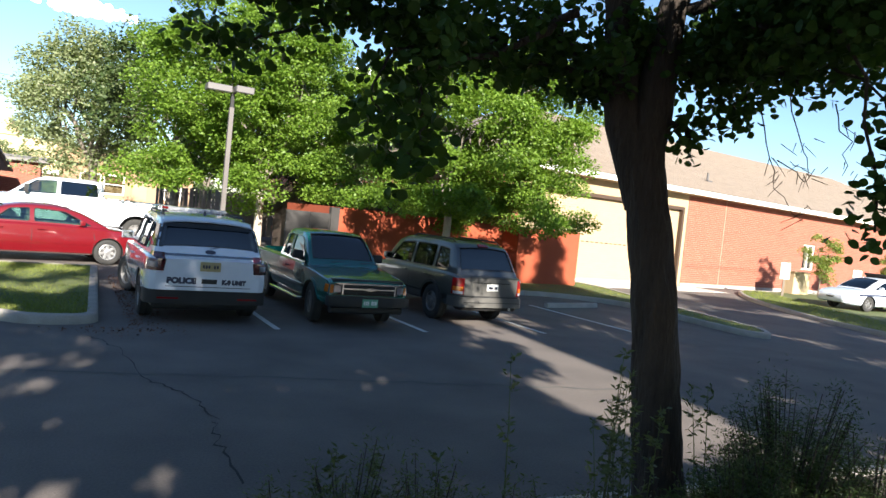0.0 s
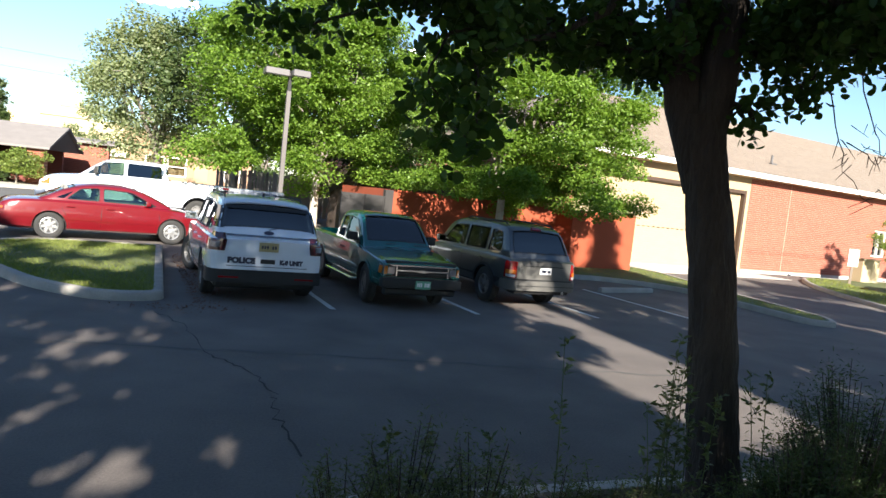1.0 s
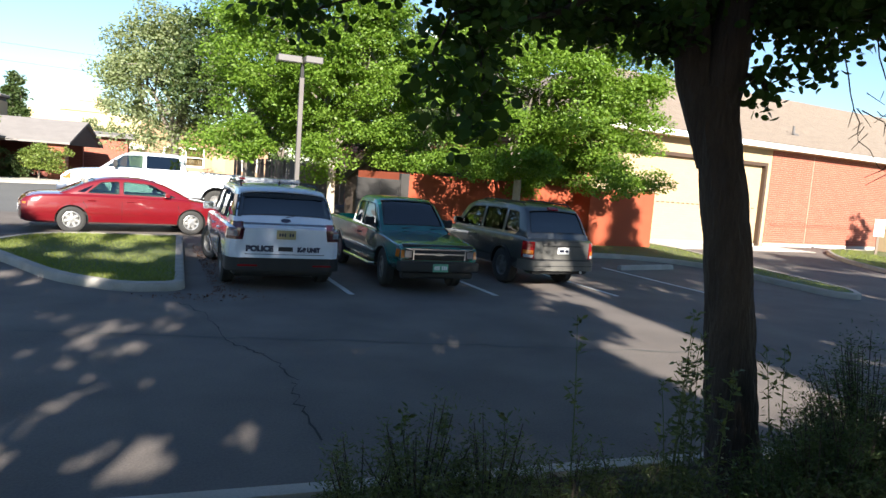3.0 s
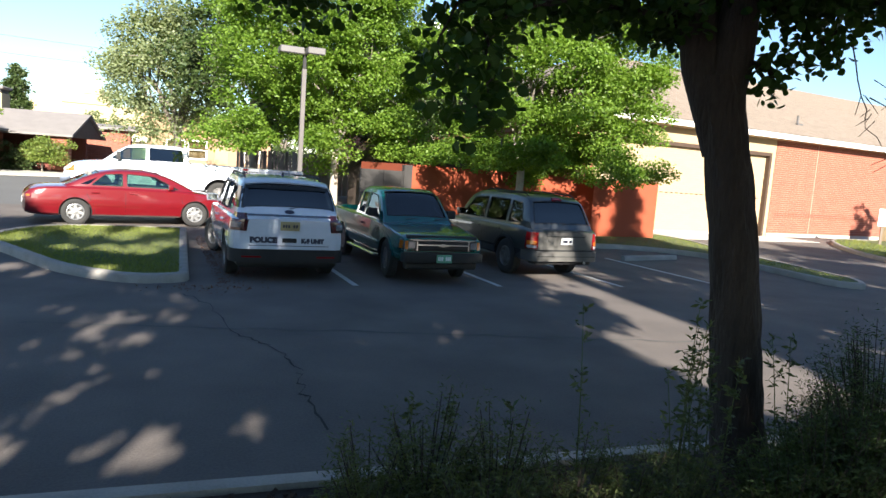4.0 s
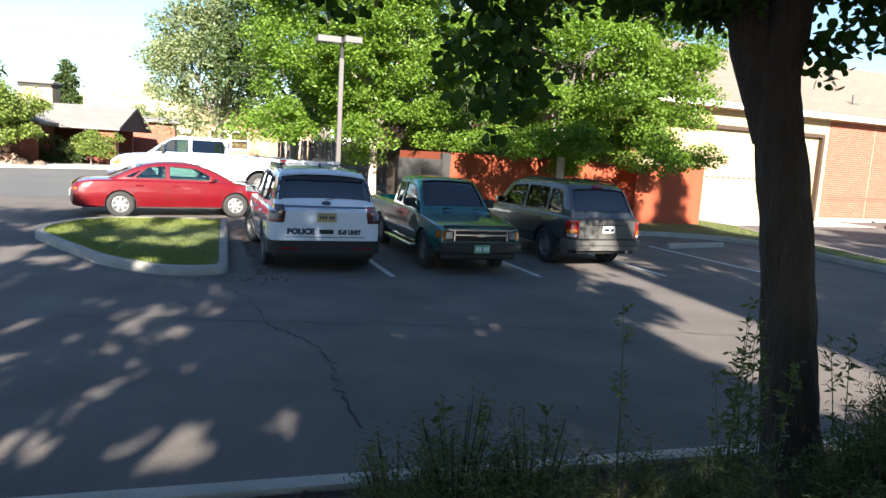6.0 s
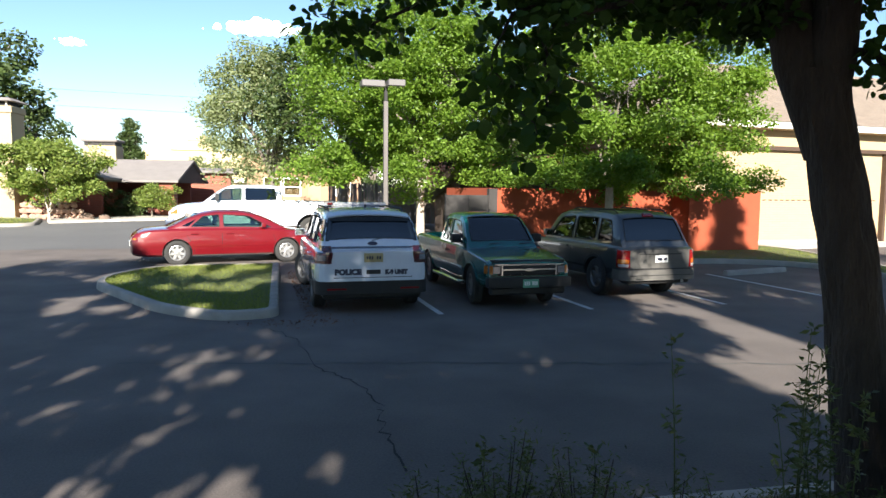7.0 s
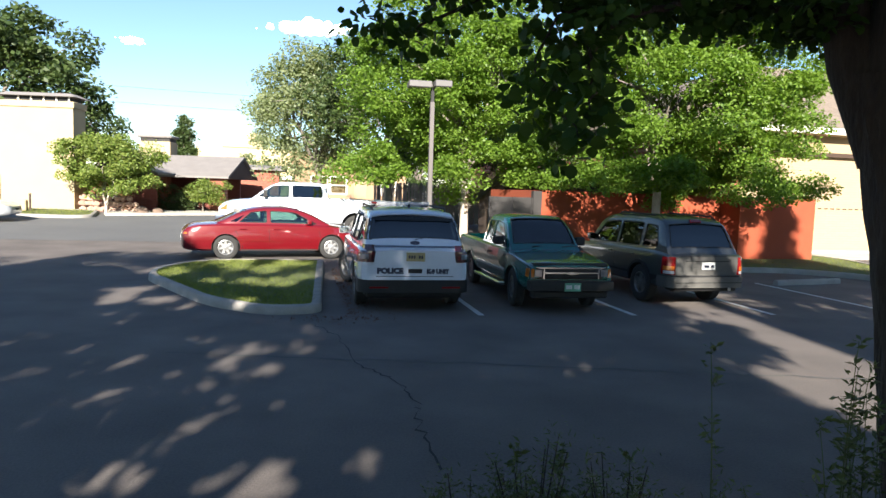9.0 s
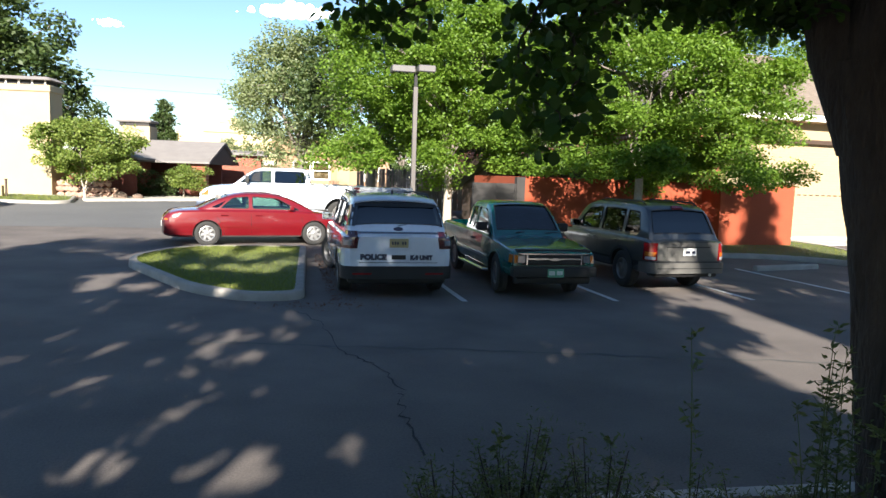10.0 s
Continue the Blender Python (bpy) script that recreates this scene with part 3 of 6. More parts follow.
# ---- vehicles: x to the right, y forward from the rear bumper, z up ----
def carve(ob, cutters):
    """Cuts closed meshes out of ob and throws the cutters away."""
    temps = []
    bpy.context.view_layer.update()
    for bm in cutters:
        bmesh.ops.recalc_face_normals(bm, faces=bm.faces)
        me = bpy.data.meshes.new("cutter")
        bm.to_mesh(me)
        bm.free()
        t = new("cutter", me)
        t.matrix_world = ob.matrix_world.copy()
        md = ob.modifiers.new("cut", "BOOLEAN")
        md.operation, md.object, md.solver = "DIFFERENCE", t, "EXACT"
        temps.append(t)
    bpy.context.view_layer.update()
    me = bpy.data.meshes.new_from_object(ob.evaluated_get(bpy.context.evaluated_depsgraph_get()))
    ob.modifiers.clear()
    ob.data = me
    for t in temps:
        bpy.data.objects.remove(t)
    bm = bmesh.new()
    bm.from_mesh(me)
    for f in bm.faces:
        f.smooth = True
    for e in bm.edges:
        e.smooth = len(e.link_faces) == 2 and e.calc_face_angle(0) < radians(28)
    bm.to_mesh(me)
    bm.free()


def glide(x, xs, ys):
    """Smooth monotone curve through points."""
    n = len(xs)
    x = min(max(x, xs[0]), xs[-1])
    i = min(max(int(np.searchsorted(xs, x)) - 1, 0), n - 2)
    h, d = np.diff(xs), np.diff(ys) / np.diff(xs)

    def slope(k):
        if k == 0:
            return d[0]
        if k == n - 1:
            return d[-1]
        return 0.0 if d[k - 1] * d[k] <= 0 else (h[k - 1] + h[k]) / (h[k] / d[k - 1] + h[k - 1] / d[k])

    t = (x - xs[i]) / h[i]
    return float(ys[i] * (2 * t ** 3 - 3 * t ** 2 + 1) + h[i] * slope(i) * (t ** 3 - 2 * t ** 2 + t) + ys[i + 1] * (3 * t ** 2 - 2 * t ** 3) + h[i] * slope(i + 1) * (t ** 3 - t ** 2))


class Shape:
    """The outer form of a vehicle: a lower body and a cabin, each a row of cross-sections along y."""

    def __init__(self, lower, tops, gw, lean, tuck=0.93, crown=0.03, gcrown=0.05, shoulder=0.035):
        self.lo, self.tp, self.gwr = np.array(lower, float), np.array(tops, float), np.array(gw, float)
        self.lean, self.tuck, self.crown, self.gcrown, self.shoulder = lean, tuck, crown, gcrown, shoulder
        self.y0, self.y1, self.c0, self.c1 = self.lo[0, 0], self.lo[-1, 0], self.tp[0, 0], self.tp[-1, 0]

    def low(self, y):
        return [glide(y, self.lo[:, 0], self.lo[:, k]) for k in (1, 2, 3)]

    def top(self, y):
        return glide(y, self.tp[:, 0], self.tp[:, 1])

    def g(self, y):
        return glide(y, self.gwr[:, 0], self.gwr[:, 1])

    def ring(self, y):
        zb, zt, w = self.low(y)
        h, s = zt - zb, min(self.shoulder, (zt - zb) * 0.2)
        return [(0, zb), (w * 0.86, zb), (w * 0.955, zb + 0.05), (w * 0.992, zb + 0.30 * h), (w, zb + 0.5 * h), (w * 0.985, zb + 0.76 * h),
                (w * (self.tuck + 1) / 2, zt - s), (w * self.tuck, zt - 0.004), (w * self.tuck * 0.9, zt + self.crown * 0.25), (w * 0.45, zt + self.crown * 0.8), (0, zt + self.crown)]

    def side(self, y, z):
        """Half width of the lower body at y, z."""
        r = self.ring(y)[1:8]
        return float(np.interp(z, [p[1] for p in r], [p[0] for p in r]))

    def gring(self, y, thin=0.0):
        zb = self.low(y)[1] - 0.03
        zt, g = max(self.top(y) - thin * 1.3, zb + 0.012), self.g(y) - thin
        zs = zb + (zt - zb) * (1 - min(0.5, 0.085 / max(zt - zb, 0.02)))
        xs = g - self.lean * (zs - zb)
        c = self.gcrown * min(1, (zt - zb) / 0.3)
        return [(0, zb - 0.05), (g, zb - 0.05), (g, zb), (xs, zs), (xs - 0.035, zt - 0.02 * min(1, (zt - zb) / 0.2)), (xs - 0.09, zt + c * 0.25), (xs * 0.5, zt + c * 0.8), (0, zt + c)]

    def gside(self, y, z):
        """Half width of the cabin side at y, z."""
        return self.g(y) - self.lean * (z - self.low(y)[1] + 0.03)

    def gtop(self, x, y):
        r = self.gring(y)[3:]
        xs, zs = [p[0] for p in r][::-1], [p[1] for p in r][::-1]
        return float(np.interp(abs(x), xs, zs))

    def edge(self, y):
        return self.gring(y)[4][0]

    def loft(self, ys, ring):
        bm = bmesh.new()
        rows = []
        for y in ys:
            r = ring(y)
            pts = [(x, y, z) for x, z in r] + [(-x, y, z) for x, z in r[-2:0:-1]]
            rows.append([bm.verts.new(p) for p in pts])
        n = len(rows[0])
        for a, b in zip(rows, rows[1:]):
            for k in range(n):
                bm.faces.new((a[k], a[(k + 1) % n], b[(k + 1) % n], b[k]))
        bm.faces.new(rows[0][::-1])
        bm.faces.new(rows[-1])
        return bm

    def ys(self, rows, step=0.09):
        out = set()
        for a, b in zip(rows, rows[1:]):
            n = max(1, int((b - a) / step))
            out |= {round(a + (b - a) * k / n, 4) for k in range(n + 1)}
        return sorted(out)

    def end(self, x, z, rear=True):
        """y of the rear or front surface at x, z, lower body and cabin together."""
        for k in range(260):
            y = self.y0 + k * 0.008 if rear else self.y1 - k * 0.008
            zb, zt, w = self.low(y)
            if zb <= z <= zt + 0.01 and abs(x) <= self.side(y, z):
                return y
            if self.c0 <= y <= self.c1 and z > zt - 0.02 and z <= self.gtop(x, y) and abs(x) <= self.gside(y, z):
                return y
        return y


def slab(pts, normal, thick):
    """A closed plate: a polygon of points drawn back along a direction."""
    bm = bmesh.new()
    a = [bm.verts.new(p) for p in pts]
    b = [bm.verts.new(Vector(p) - Vector(normal) * thick) for p in pts]
    bm.faces.new(a)
    bm.faces.new(b[::-1])
    for i in range(len(a)):
        bm.faces.new((a[i], a[i - 1], b[i - 1], b[i]))
    return bm


def dense(poly, step=0.08):
    out = []
    for i, p in enumerate(poly):
        q = poly[(i + 1) % len(poly)]
        n = max(1, int(math.dist(p, q) / step))
        out += [(p[0] + (q[0] - p[0]) * k / n, p[1] + (q[1] - p[1]) * k / n) for k in range(n)]
    return out


def end_plate(s, poly, rear=True, proud=0.012, thick=0.04):
    """A plate on the rear or front of a vehicle, from an outline in x, z."""
    d = -1 if rear else 1
    pts = [(x, s.end(x, z, rear) + d * proud, z) for x, z in poly]
    return slab(pts, (0, d, 0), thick)


def wrap(s, sg, z0, z1, x_in, y_out, proud=0.012, cabin=False, slant=0.0):
    """A plate bent round a rear corner, from x_in on the rear face to y_out along the side."""
    rows = []
    for j in range(7):
        z = z0 + (z1 - z0) * j / 6
        xi = x_in + slant * j / 6
        f = s.gside if cabin else s.side
        yr = s.end(xi, z, True)
        ys = [yr + 0.05 + (max(y_out, yr + 0.12) - yr - 0.05) * k / 5 for k in range(6)]
        xe = f(ys[0], z) - 0.02
        row = [Vector((sg * (xi + (xe - xi) * k / 3), s.end(xi + (xe - xi) * k / 3, z, True) - proud, z)) for k in range(4)]
        row += [Vector((sg * (f(y, z) + proud), y, z)) for y in ys]
        rows.append(row)
    return grid_slab(rows, Vector((sg * 0.6, -0.7, 0)), 0.03)


def flank(s, poly, sign, proud=0.006, thick=0.03, cabin=False):
    """A plate on the side of a vehicle, from an outline in y, z."""
    f = s.gside if cabin else s.side
    pts = [(sign * (f(y, z) + proud), y, z) for y, z in dense(poly, 0.12)]
    return slab(pts, (sign, 0, 0), thick)


def ribbon(s, pts, sign, wide, proud=0.003, cabin=False):
    """A thin raised or dark line along a side, through points in y, z."""
    f = s.gside if cabin else s.side
    bm, rows = bmesh.new(), []
    line = []
    for a, b in zip(pts, pts[1:]):
        n = max(1, int(math.dist(a, b) / 0.1))
        line += [(a[0] + (b[0] - a[0]) * k / n, a[1] + (b[1] - a[1]) * k / n) for k in range(n)]
    line.append(pts[-1])
    for i, (y, z) in enumerate(line):
        p, q = line[max(i - 1, 0)], line[min(i + 1, len(line) - 1)]
        t = Vector((q[0] - p[0], q[1] - p[1])).normalized()
        ny, nz = -t.y * wide / 2, t.x * wide / 2
        rows.append([bm.verts.new((sign * (f(y + ny * k, z + nz * k) + pr), y + ny * k, z + nz * k)) for k, pr in ((-1, -0.012), (-1, proud), (1, proud), (1, -0.012))])
    for a, b in zip(rows, rows[1:]):
        for k in range(3):
            bm.faces.new((a[k], a[k + 1], b[k + 1], b[k]))
    return bm


def top_patch(s, ya, yb, fa, fb, off, nx=8, ny=5):
    """Points of a screen on the cabin's sloping front or back: a grid from ya to yb, fa and fb of the half width."""
    sl = Vector((0, yb - ya, s.gtop(0, yb) - s.gtop(0, ya)))
    nrm = Vector((0, -sl.z, sl.y)).normalized()
    if nrm.z < 0:
        nrm = -nrm
    rows = []
    for j in range(ny + 1):
        y = ya + (yb - ya) * j / ny
        f = fa + (fb - fa) * j / ny
        rows.append([Vector((e := s.edge(y) * f * (2 * i / nx - 1), y, s.gtop(e, y))) + nrm * off for i in range(nx + 1)])
    return rows, nrm


def grid_slab(rows, nrm, thick):
    bm = bmesh.new()
    a = [[bm.verts.new(p) for p in r] for r in rows]
    b = [[bm.verts.new(p - nrm * thick) for p in r] for r in rows]
    m, n = len(rows) - 1, len(rows[0]) - 1
    for j in range(m):
        for i in range(n):
            bm.faces.new((a[j][i], a[j][i + 1], a[j + 1][i + 1], a[j + 1][i]))
            bm.faces.new((b[j][i], b[j + 1][i], b[j + 1][i + 1], b[j][i + 1]))
    rim = [(0, i) for i in range(n)] + [(j, n) for j in range(m)] + [(m, i) for i in range(n, 0, -1)] + [(j, 0) for j in range(m, 0, -1)]
    for p, q in zip(rim, rim[1:] + rim[:1]):
        bm.faces.new((a[p[0]][p[1]], b[p[0]][p[1]], b[q[0]][q[1]], a[q[0]][q[1]]))
    return bm


wheel_meshes = {}


def wheel(parent, x, y, r, width, rim_r, rim_mat, spokes, turn=0.0, key="", cap=None):
    """A wheel: tyre with shoulders and tread, dished rim with spokes. The hub carries both."""
    sgn = 1 if x > 0 else -1
    if key not in wheel_meshes:
        h = width / 2
        bm = bmesh.new()
        add_lathe(bm, [(-h * 0.82, rim_r), (-h, rim_r + (r - rim_r) * 0.45), (-h * 0.93, r - 0.03), (-h * 0.72, r), (-0.02, r), (0, r - 0.008), (0.02, r), (h * 0.72, r), (h * 0.93, r - 0.03), (h, rim_r + (r - rim_r) * 0.45), (h * 0.82, rim_r)], "x", 36)
        ty = bm
        bm = bmesh.new()
        add_lathe(bm, [(-h * 0.8, rim_r), (h * 0.8, rim_r), (h * 0.84, rim_r - 0.012), (h * 0.70, rim_r - 0.028), (-h * 0.5, rim_r - 0.04), (-h * 0.7, rim_r - 0.03)], "x", 36)
        for k in range(spokes):
            a = k * math.tau / spokes
            wd = 0.42 * rim_r * math.tau / spokes / 2
            add_box(bm, h * 0.40, h * 0.66, -wd, wd, 0.03, rim_r - 0.02, 0.012, Matrix.Rotation(a, 4, "X"))
        rm = bm
        bm = bmesh.new()
        add_lathe(bm, [(h * 0.2, 0.005), (h * 0.74, 0.005), (h * 0.74, 0.045), (h * 0.66, 0.065), (h * 0.2, 0.07)], "x", 20)
        hb = bm
        bm = bmesh.new()
        add_lathe(bm, [(0.0, 0.01), (h * 0.28, 0.01), (h * 0.28, rim_r - 0.05), (0.0, rim_r - 0.05)], "x", 24)
        made = []
        for nm, b_, m_ in (("wheel", hb, cap or rim_mat), ("tyre", ty, tyre_rubber), ("rim", rm, rim_mat), ("brake_disc", bm, alloy_dark)):
            o = finish(nm, b_, m_, None, "", True, 40)
            made.append(o.data)
            bpy.data.objects.remove(o)
        wheel_meshes[key] = made
    hub, ty, rm, bd = wheel_meshes[key]
    w = new("wheel", hub)
    w.parent = parent
    w.matrix_local = pose(x, y, r, 0, 0, (0 if sgn > 0 else 180) + turn)
    for nm, me in (("tyre", ty), ("rim", rm), ("brake_disc", bd)):
        o = new(nm, me)
        o.parent = w
    return w


def seat(parent, x, y, z, m, h=0.62, name="seat"):
    bm = bmesh.new()
    add_box(bm, -0.24, 0.24, -0.06, 0.08, -0.1, h - 0.2, 0.04, None, 2)
    add_box(bm, -0.13, 0.13, -0.04, 0.05, h - 0.17, h, 0.035, None, 2)
    add_box(bm, -0.02, 0.02, -0.01, 0.01, h - 0.22, h - 0.15)
    bmesh.ops.transform(bm, matrix=Matrix.Translation((x, y, z)) @ Matrix.Rotation(radians(10), 4, "X"), verts=bm.verts)
    return part(name, bm, m, parent, "", True, 40)


def mirror(parent, s, y, z, m, sz=(0.22, 0.15)):
    for sg in (-1, 1):
        bm = bmesh.new()
        g = s.gside(y, z) - 0.02
        add_box(bm, sg * (g + 0.06), sg * (g + 0.06 + sz[0]), y - 0.06, y + 0.06, z - sz[1] / 2, z + sz[1] / 2, 0.035, None, 2)
        add_box(bm, sg * g, sg * (g + 0.08), y - 0.02, y + 0.03, z - sz[1] / 2, z - sz[1] / 2 + 0.05)
        o = part("door_mirror", bm, m, parent, "", True, 40)
        part("mirror_glass", box(sg * (g + 0.08), sg * (g + 0.04 + sz[0]), y - 0.066, y - 0.058, z - sz[1] / 2 + 0.02, z + sz[1] / 2 - 0.02), chrome, o)


def bars(parent, s, x0, x1, z, h, m, rear, n=6):
    """A row of plain bars on a number plate."""
    w = (x1 - x0) / n
    for k in range(n):
        if k == n // 2:
            continue
        a = x0 + k * w + w * 0.15
        d = -1 if rear else 1
        y = s.end((x0 + x1) / 2, z, rear)
        part("plate_bar", box(a, a + w * 0.6, y + d * 0.02, y + d * 0.042, z - h / 2, z + h / 2), m, parent)


def vehicle(name, m, label, category, s, body_mat, windows, screens, wheels, glass_mat, seat_mat=dark_cloth, bed=None, arch=0.05, split_glass=None, seats=(), belt=0.0, group=""):
    """Body with cut wheel arches, hollow cabin with cut windows and panes, wheels and seats. Returns the thing and its body."""
    v = thing(name, m, label, category, group)
    body = part("body", s.loft(s.ys(s.lo[:, 0]), s.ring), body_mat, v, "", True, 28)
    cut = []
    for (x, y, r, wd, *_) in wheels:
        bm = bmesh.new()
        add_lathe(bm, [(-0.17, 0.001), (0.3, 0.001), (0.3, r + arch), (-0.17, r + arch)], "x", 40, True)
        bmesh.ops.remove_doubles(bm, verts=bm.verts, dist=0.004)
        bmesh.ops.transform(bm, matrix=Matrix.Translation((x + (0.02 if x > 0 else -0.02), y, r)) @ (Matrix.Identity(4) if x > 0 else Matrix.Rotation(math.pi, 4, "Z")), verts=bm.verts)
        cut.append(bm)
    if bed:
        cut.append(box(*bed))
    carve(body, cut)
    for (x, y, r, wd, *_) in wheels:
        bm = bmesh.new()
        add_lathe(bm, [(-0.165, 0.02), (-0.165, r + arch - 0.004), (0.10, r + arch - 0.004), (0.10, r + arch - 0.012), (-0.15, r + arch - 0.012), (-0.15, 0.02)], "x", 32)
        bmesh.ops.transform(bm, matrix=Matrix.Translation((x + (0.02 if x > 0 else -0.02), y, r)) @ (Matrix.Identity(4) if x > 0 else Matrix.Rotation(math.pi, 4, "Z")), verts=bm.verts)
        bmesh.ops.bisect_plane(bm, geom=bm.verts[:] + bm.edges[:] + bm.faces[:], plane_co=(0, 0, s.low(y)[0] + 0.03), plane_no=(0, 0, -1), clear_outer=True)
        part("wheel_arch_liner", bm, black_plastic, v, "", True, 40)
    ys = s.ys(s.tp[:, 0], 0.08)
    cabin = part("cabin", s.loft(ys, s.gring), body_mat, v, "", True, 28)
    iy = [y for y in ys if s.top(y) - 0.075 > s.low(y)[1] + 0.05]
    inner = s.loft(iy, lambda y: s.gring(y, 0.055))
    cuts = [inner]
    for poly in windows:
        cuts.append(prism([(y, z) for y, z in rounded(poly, 0.045, 3)], -1.4, 1.4, Matrix(((0, 0, 1, 0), (1, 0, 0, 0), (0, 1, 0, 0), (0, 0, 0, 1)))))
    for ya, yb, fa, fb in screens:
        rows, nrm = top_patch(s, ya, yb, fa, fb, 0.10)
        cuts.append(grid_slab(rows, nrm, 0.26))
    carve(cabin, cuts)
    for i, poly in enumerate(windows):
        gm = (split_glass or {}).get(i, glass_mat)
        for sg in (-1, 1):
            o = part("side_window", flank(s, rounded(poly, 0.045, 3), sg, -0.012, 0.006, True), gm, v)
            o.visible_shadow = True
            bm = bmesh.new()
            ring_ = rounded(poly, 0.045, 3)
            pts = [(sg * (s.gside(y, z) + 0.002), y, z) for y, z in ring_ + ring_[:1]]
            add_tube(bm, pts, 0.009, 5, False)
            part("window_seal", bm, black_plastic, o)
    for k, (ya, yb, fa, fb) in enumerate(screens):
        rows, nrm = top_patch(s, ya, yb, fa, fb, -0.014)
        o = part("windscreen" if k == 0 else "rear_window", grid_slab(rows, nrm, 0.006), (split_glass or {}).get("front" if k == 0 else "rear", glass_mat), v)
        rim = rows[0] + [r[-1] for r in rows] + rows[-1][::-1] + [r[0] for r in rows[::-1]]
        bm = bmesh.new()
        add_tube(bm, [p + nrm * 0.014 for i, p in enumerate(rim) if i == 0 or (p - rim[i - 1]).length > 1e-4], 0.010, 5, False)
        part("screen_seal", bm, black_plastic, o)
    y0, y1 = iy[0] + 0.05, iy[-1] - 0.05
    zf = [s.low(y)[1] for y in (y0, (y0 + y1) / 2, y1)]
    bm = bmesh.new()
    g = min(s.g(y0), s.g(y1)) - 0.07
    add_prism(bm, [(-g, y0), (g, y0), (g, y1), (-g, y1)], min(zf) - 0.02, max(zf) + s.crown + 0.006)
    part("cabin_trim", bm, seat_mat, v)
    for x, y in seats:
        seat(v, x, y, s.low(y)[1] - 0.25, seat_mat)
    for (x, y, r, wd, rr, rm, sp, turn, key) in wheels:
        wheel(v, x, y, r, wd, rr, rm, sp, turn, key)
    return v, body


def seams(v, s, lines, handles, handle_mat, both=(-1, 1)):
    for pts in lines:
        for sg in both:
            part("door_seam", ribbon(s, pts, sg, 0.010, 0.0015), black_plastic, v)
    for y, z in handles:
        for sg in both:
            x = s.side(y, z)
            part("door_handle", box(sg * (x - 0.01), sg * (x + 0.035), y - 0.09, y + 0.09, z - 0.016, z + 0.016, 0.009), handle_mat, v)


def rect(x0, x1, z0, z1):
    return [(x0, z0), (x1, z0), (x1, z1), (x0, z1)]


# white police utility vehicle
def police_suv():
    s = Shape([(0, .44, 1.04, .82), (.05, .38, 1.06, .905), (.16, .34, 1.08, .945), (.4, .31, 1.10, .965), (1.0, .30, 1.10, .98), (2.5, .28, 1.09, .98), (3.6, .28, 1.06, .975), (4.2, .30, 1.02, .955), (4.65, .32, .95, .90), (4.9, .36, .85, .80), (5.0, .42, .72, .66)],
              [(.04, 1.05), (.10, 1.14), (.40, 1.56), (.52, 1.64), (.75, 1.685), (1.6, 1.73), (2.6, 1.72), (3.0, 1.65), (3.85, 1.06)],
              [(0, .84), (.3, .885), (1.2, .915), (2.8, .915), (3.85, .84)], 0.27, 0.95)
    W = [(x, y, .375, .245, .235, alloy_dark, 5, tr, "suv") for x, y, tr in ((-.84, .98, 0), (.84, .98, 0), (-.83, 3.85, 22), (.83, 3.85, 22))]
    v, body = vehicle("police_suv", pose(-1.08, 11.25, 0) @ Matrix.Scale(.975, 4), "white police utility vehicle with dark lettering and a roof light bar", "police car", s, paint_white,
                      [[(2.2, 1.13), (3.45, 1.11), (2.93, 1.55), (2.2, 1.60)], [(1.2, 1.14), (2.1, 1.13), (2.1, 1.60), (1.2, 1.59)], [(.62, 1.18), (1.1, 1.15), (1.1, 1.57), (.74, 1.54)]],
                      [(3.72, 3.05, .88, .9), (.165, .47, .97, .95)], W, tint_dark, dark_cloth, seats=((-.4, 2.2), (.4, 2.2), (-.4, 1.3), (.4, 1.3)))
    # black lower cladding and bumper
    bm = bmesh.new()
    add_prism(bm, rounded([(-.96, .5), (-.96, .10), (-.80, -.03), (.80, -.03), (.96, .10), (.96, .5)], [.02, .1, .2, .2, .1, .02], 5), .34, .56)
    part("rear_bumper", bm, black_plastic, v, "black lower rear bumper", True, 40)
    part("rear_valance", box(-.84, .84, .06, .5, .24, .36, 0.04), black_plastic, v)
    for x in (-.62, .62):
        part("bumper_reflector", box(x - .16, x + .16, -.036, .0, .42, .45), lens_red, v, "red bumper reflector")
    for sg in (-1, 1):
        part("sill_cladding", flank(s, [(.1, .36), (4.8, .36), (4.8, .42), (3.0, .44), (1.5, .44), (.1, .52)], sg, 0.006, 0.05), black_plastic, v)
        part("tail_lamp", wrap(s, sg, .86, 1.05, .715, .36, .014, slant=-.03), lens_smoked, v, "dark red wraparound tail lamp")
        part("tail_lamp_upper", wrap(s, sg, 1.045, 1.15, .70, .30, .012, True), lens_smoked, v)
        part("reversing_lamp", wrap(s, sg, .91, 1.00, .80, .14, .018), headlamp_dark, v, "clear reversing lens")
        part("rear_quarter_glass", wrap(s, sg, 1.225, 1.575, .73, .72, .004, True, -.08), privacy, v, "black privacy glass round the rear corner")
        part("roof_rail", tube([(sg * .66, .8, 1.69), (sg * .665, .95, 1.765), (sg * .665, 2.6, 1.775), (sg * .66, 2.75, 1.71)], .018, 8), black_plastic, v)
    part("tailgate_bar", end_plate(s, rect(-.69, .69, 1.105, 1.14), True, 0.02, 0.04), mat("dark_chrome", (.2, .2, .21), None, .2, .9, 4, 40, 0), v, "dark bright bar across the tailgate")
    part("number_plate", box(-.16, .16, -.024, .05, .88, 1.03), plate_yellow, v, "yellow rear number plate with dark bars")
    bars(v, s, -.13, .13, .955, .05, decal_dark, True)
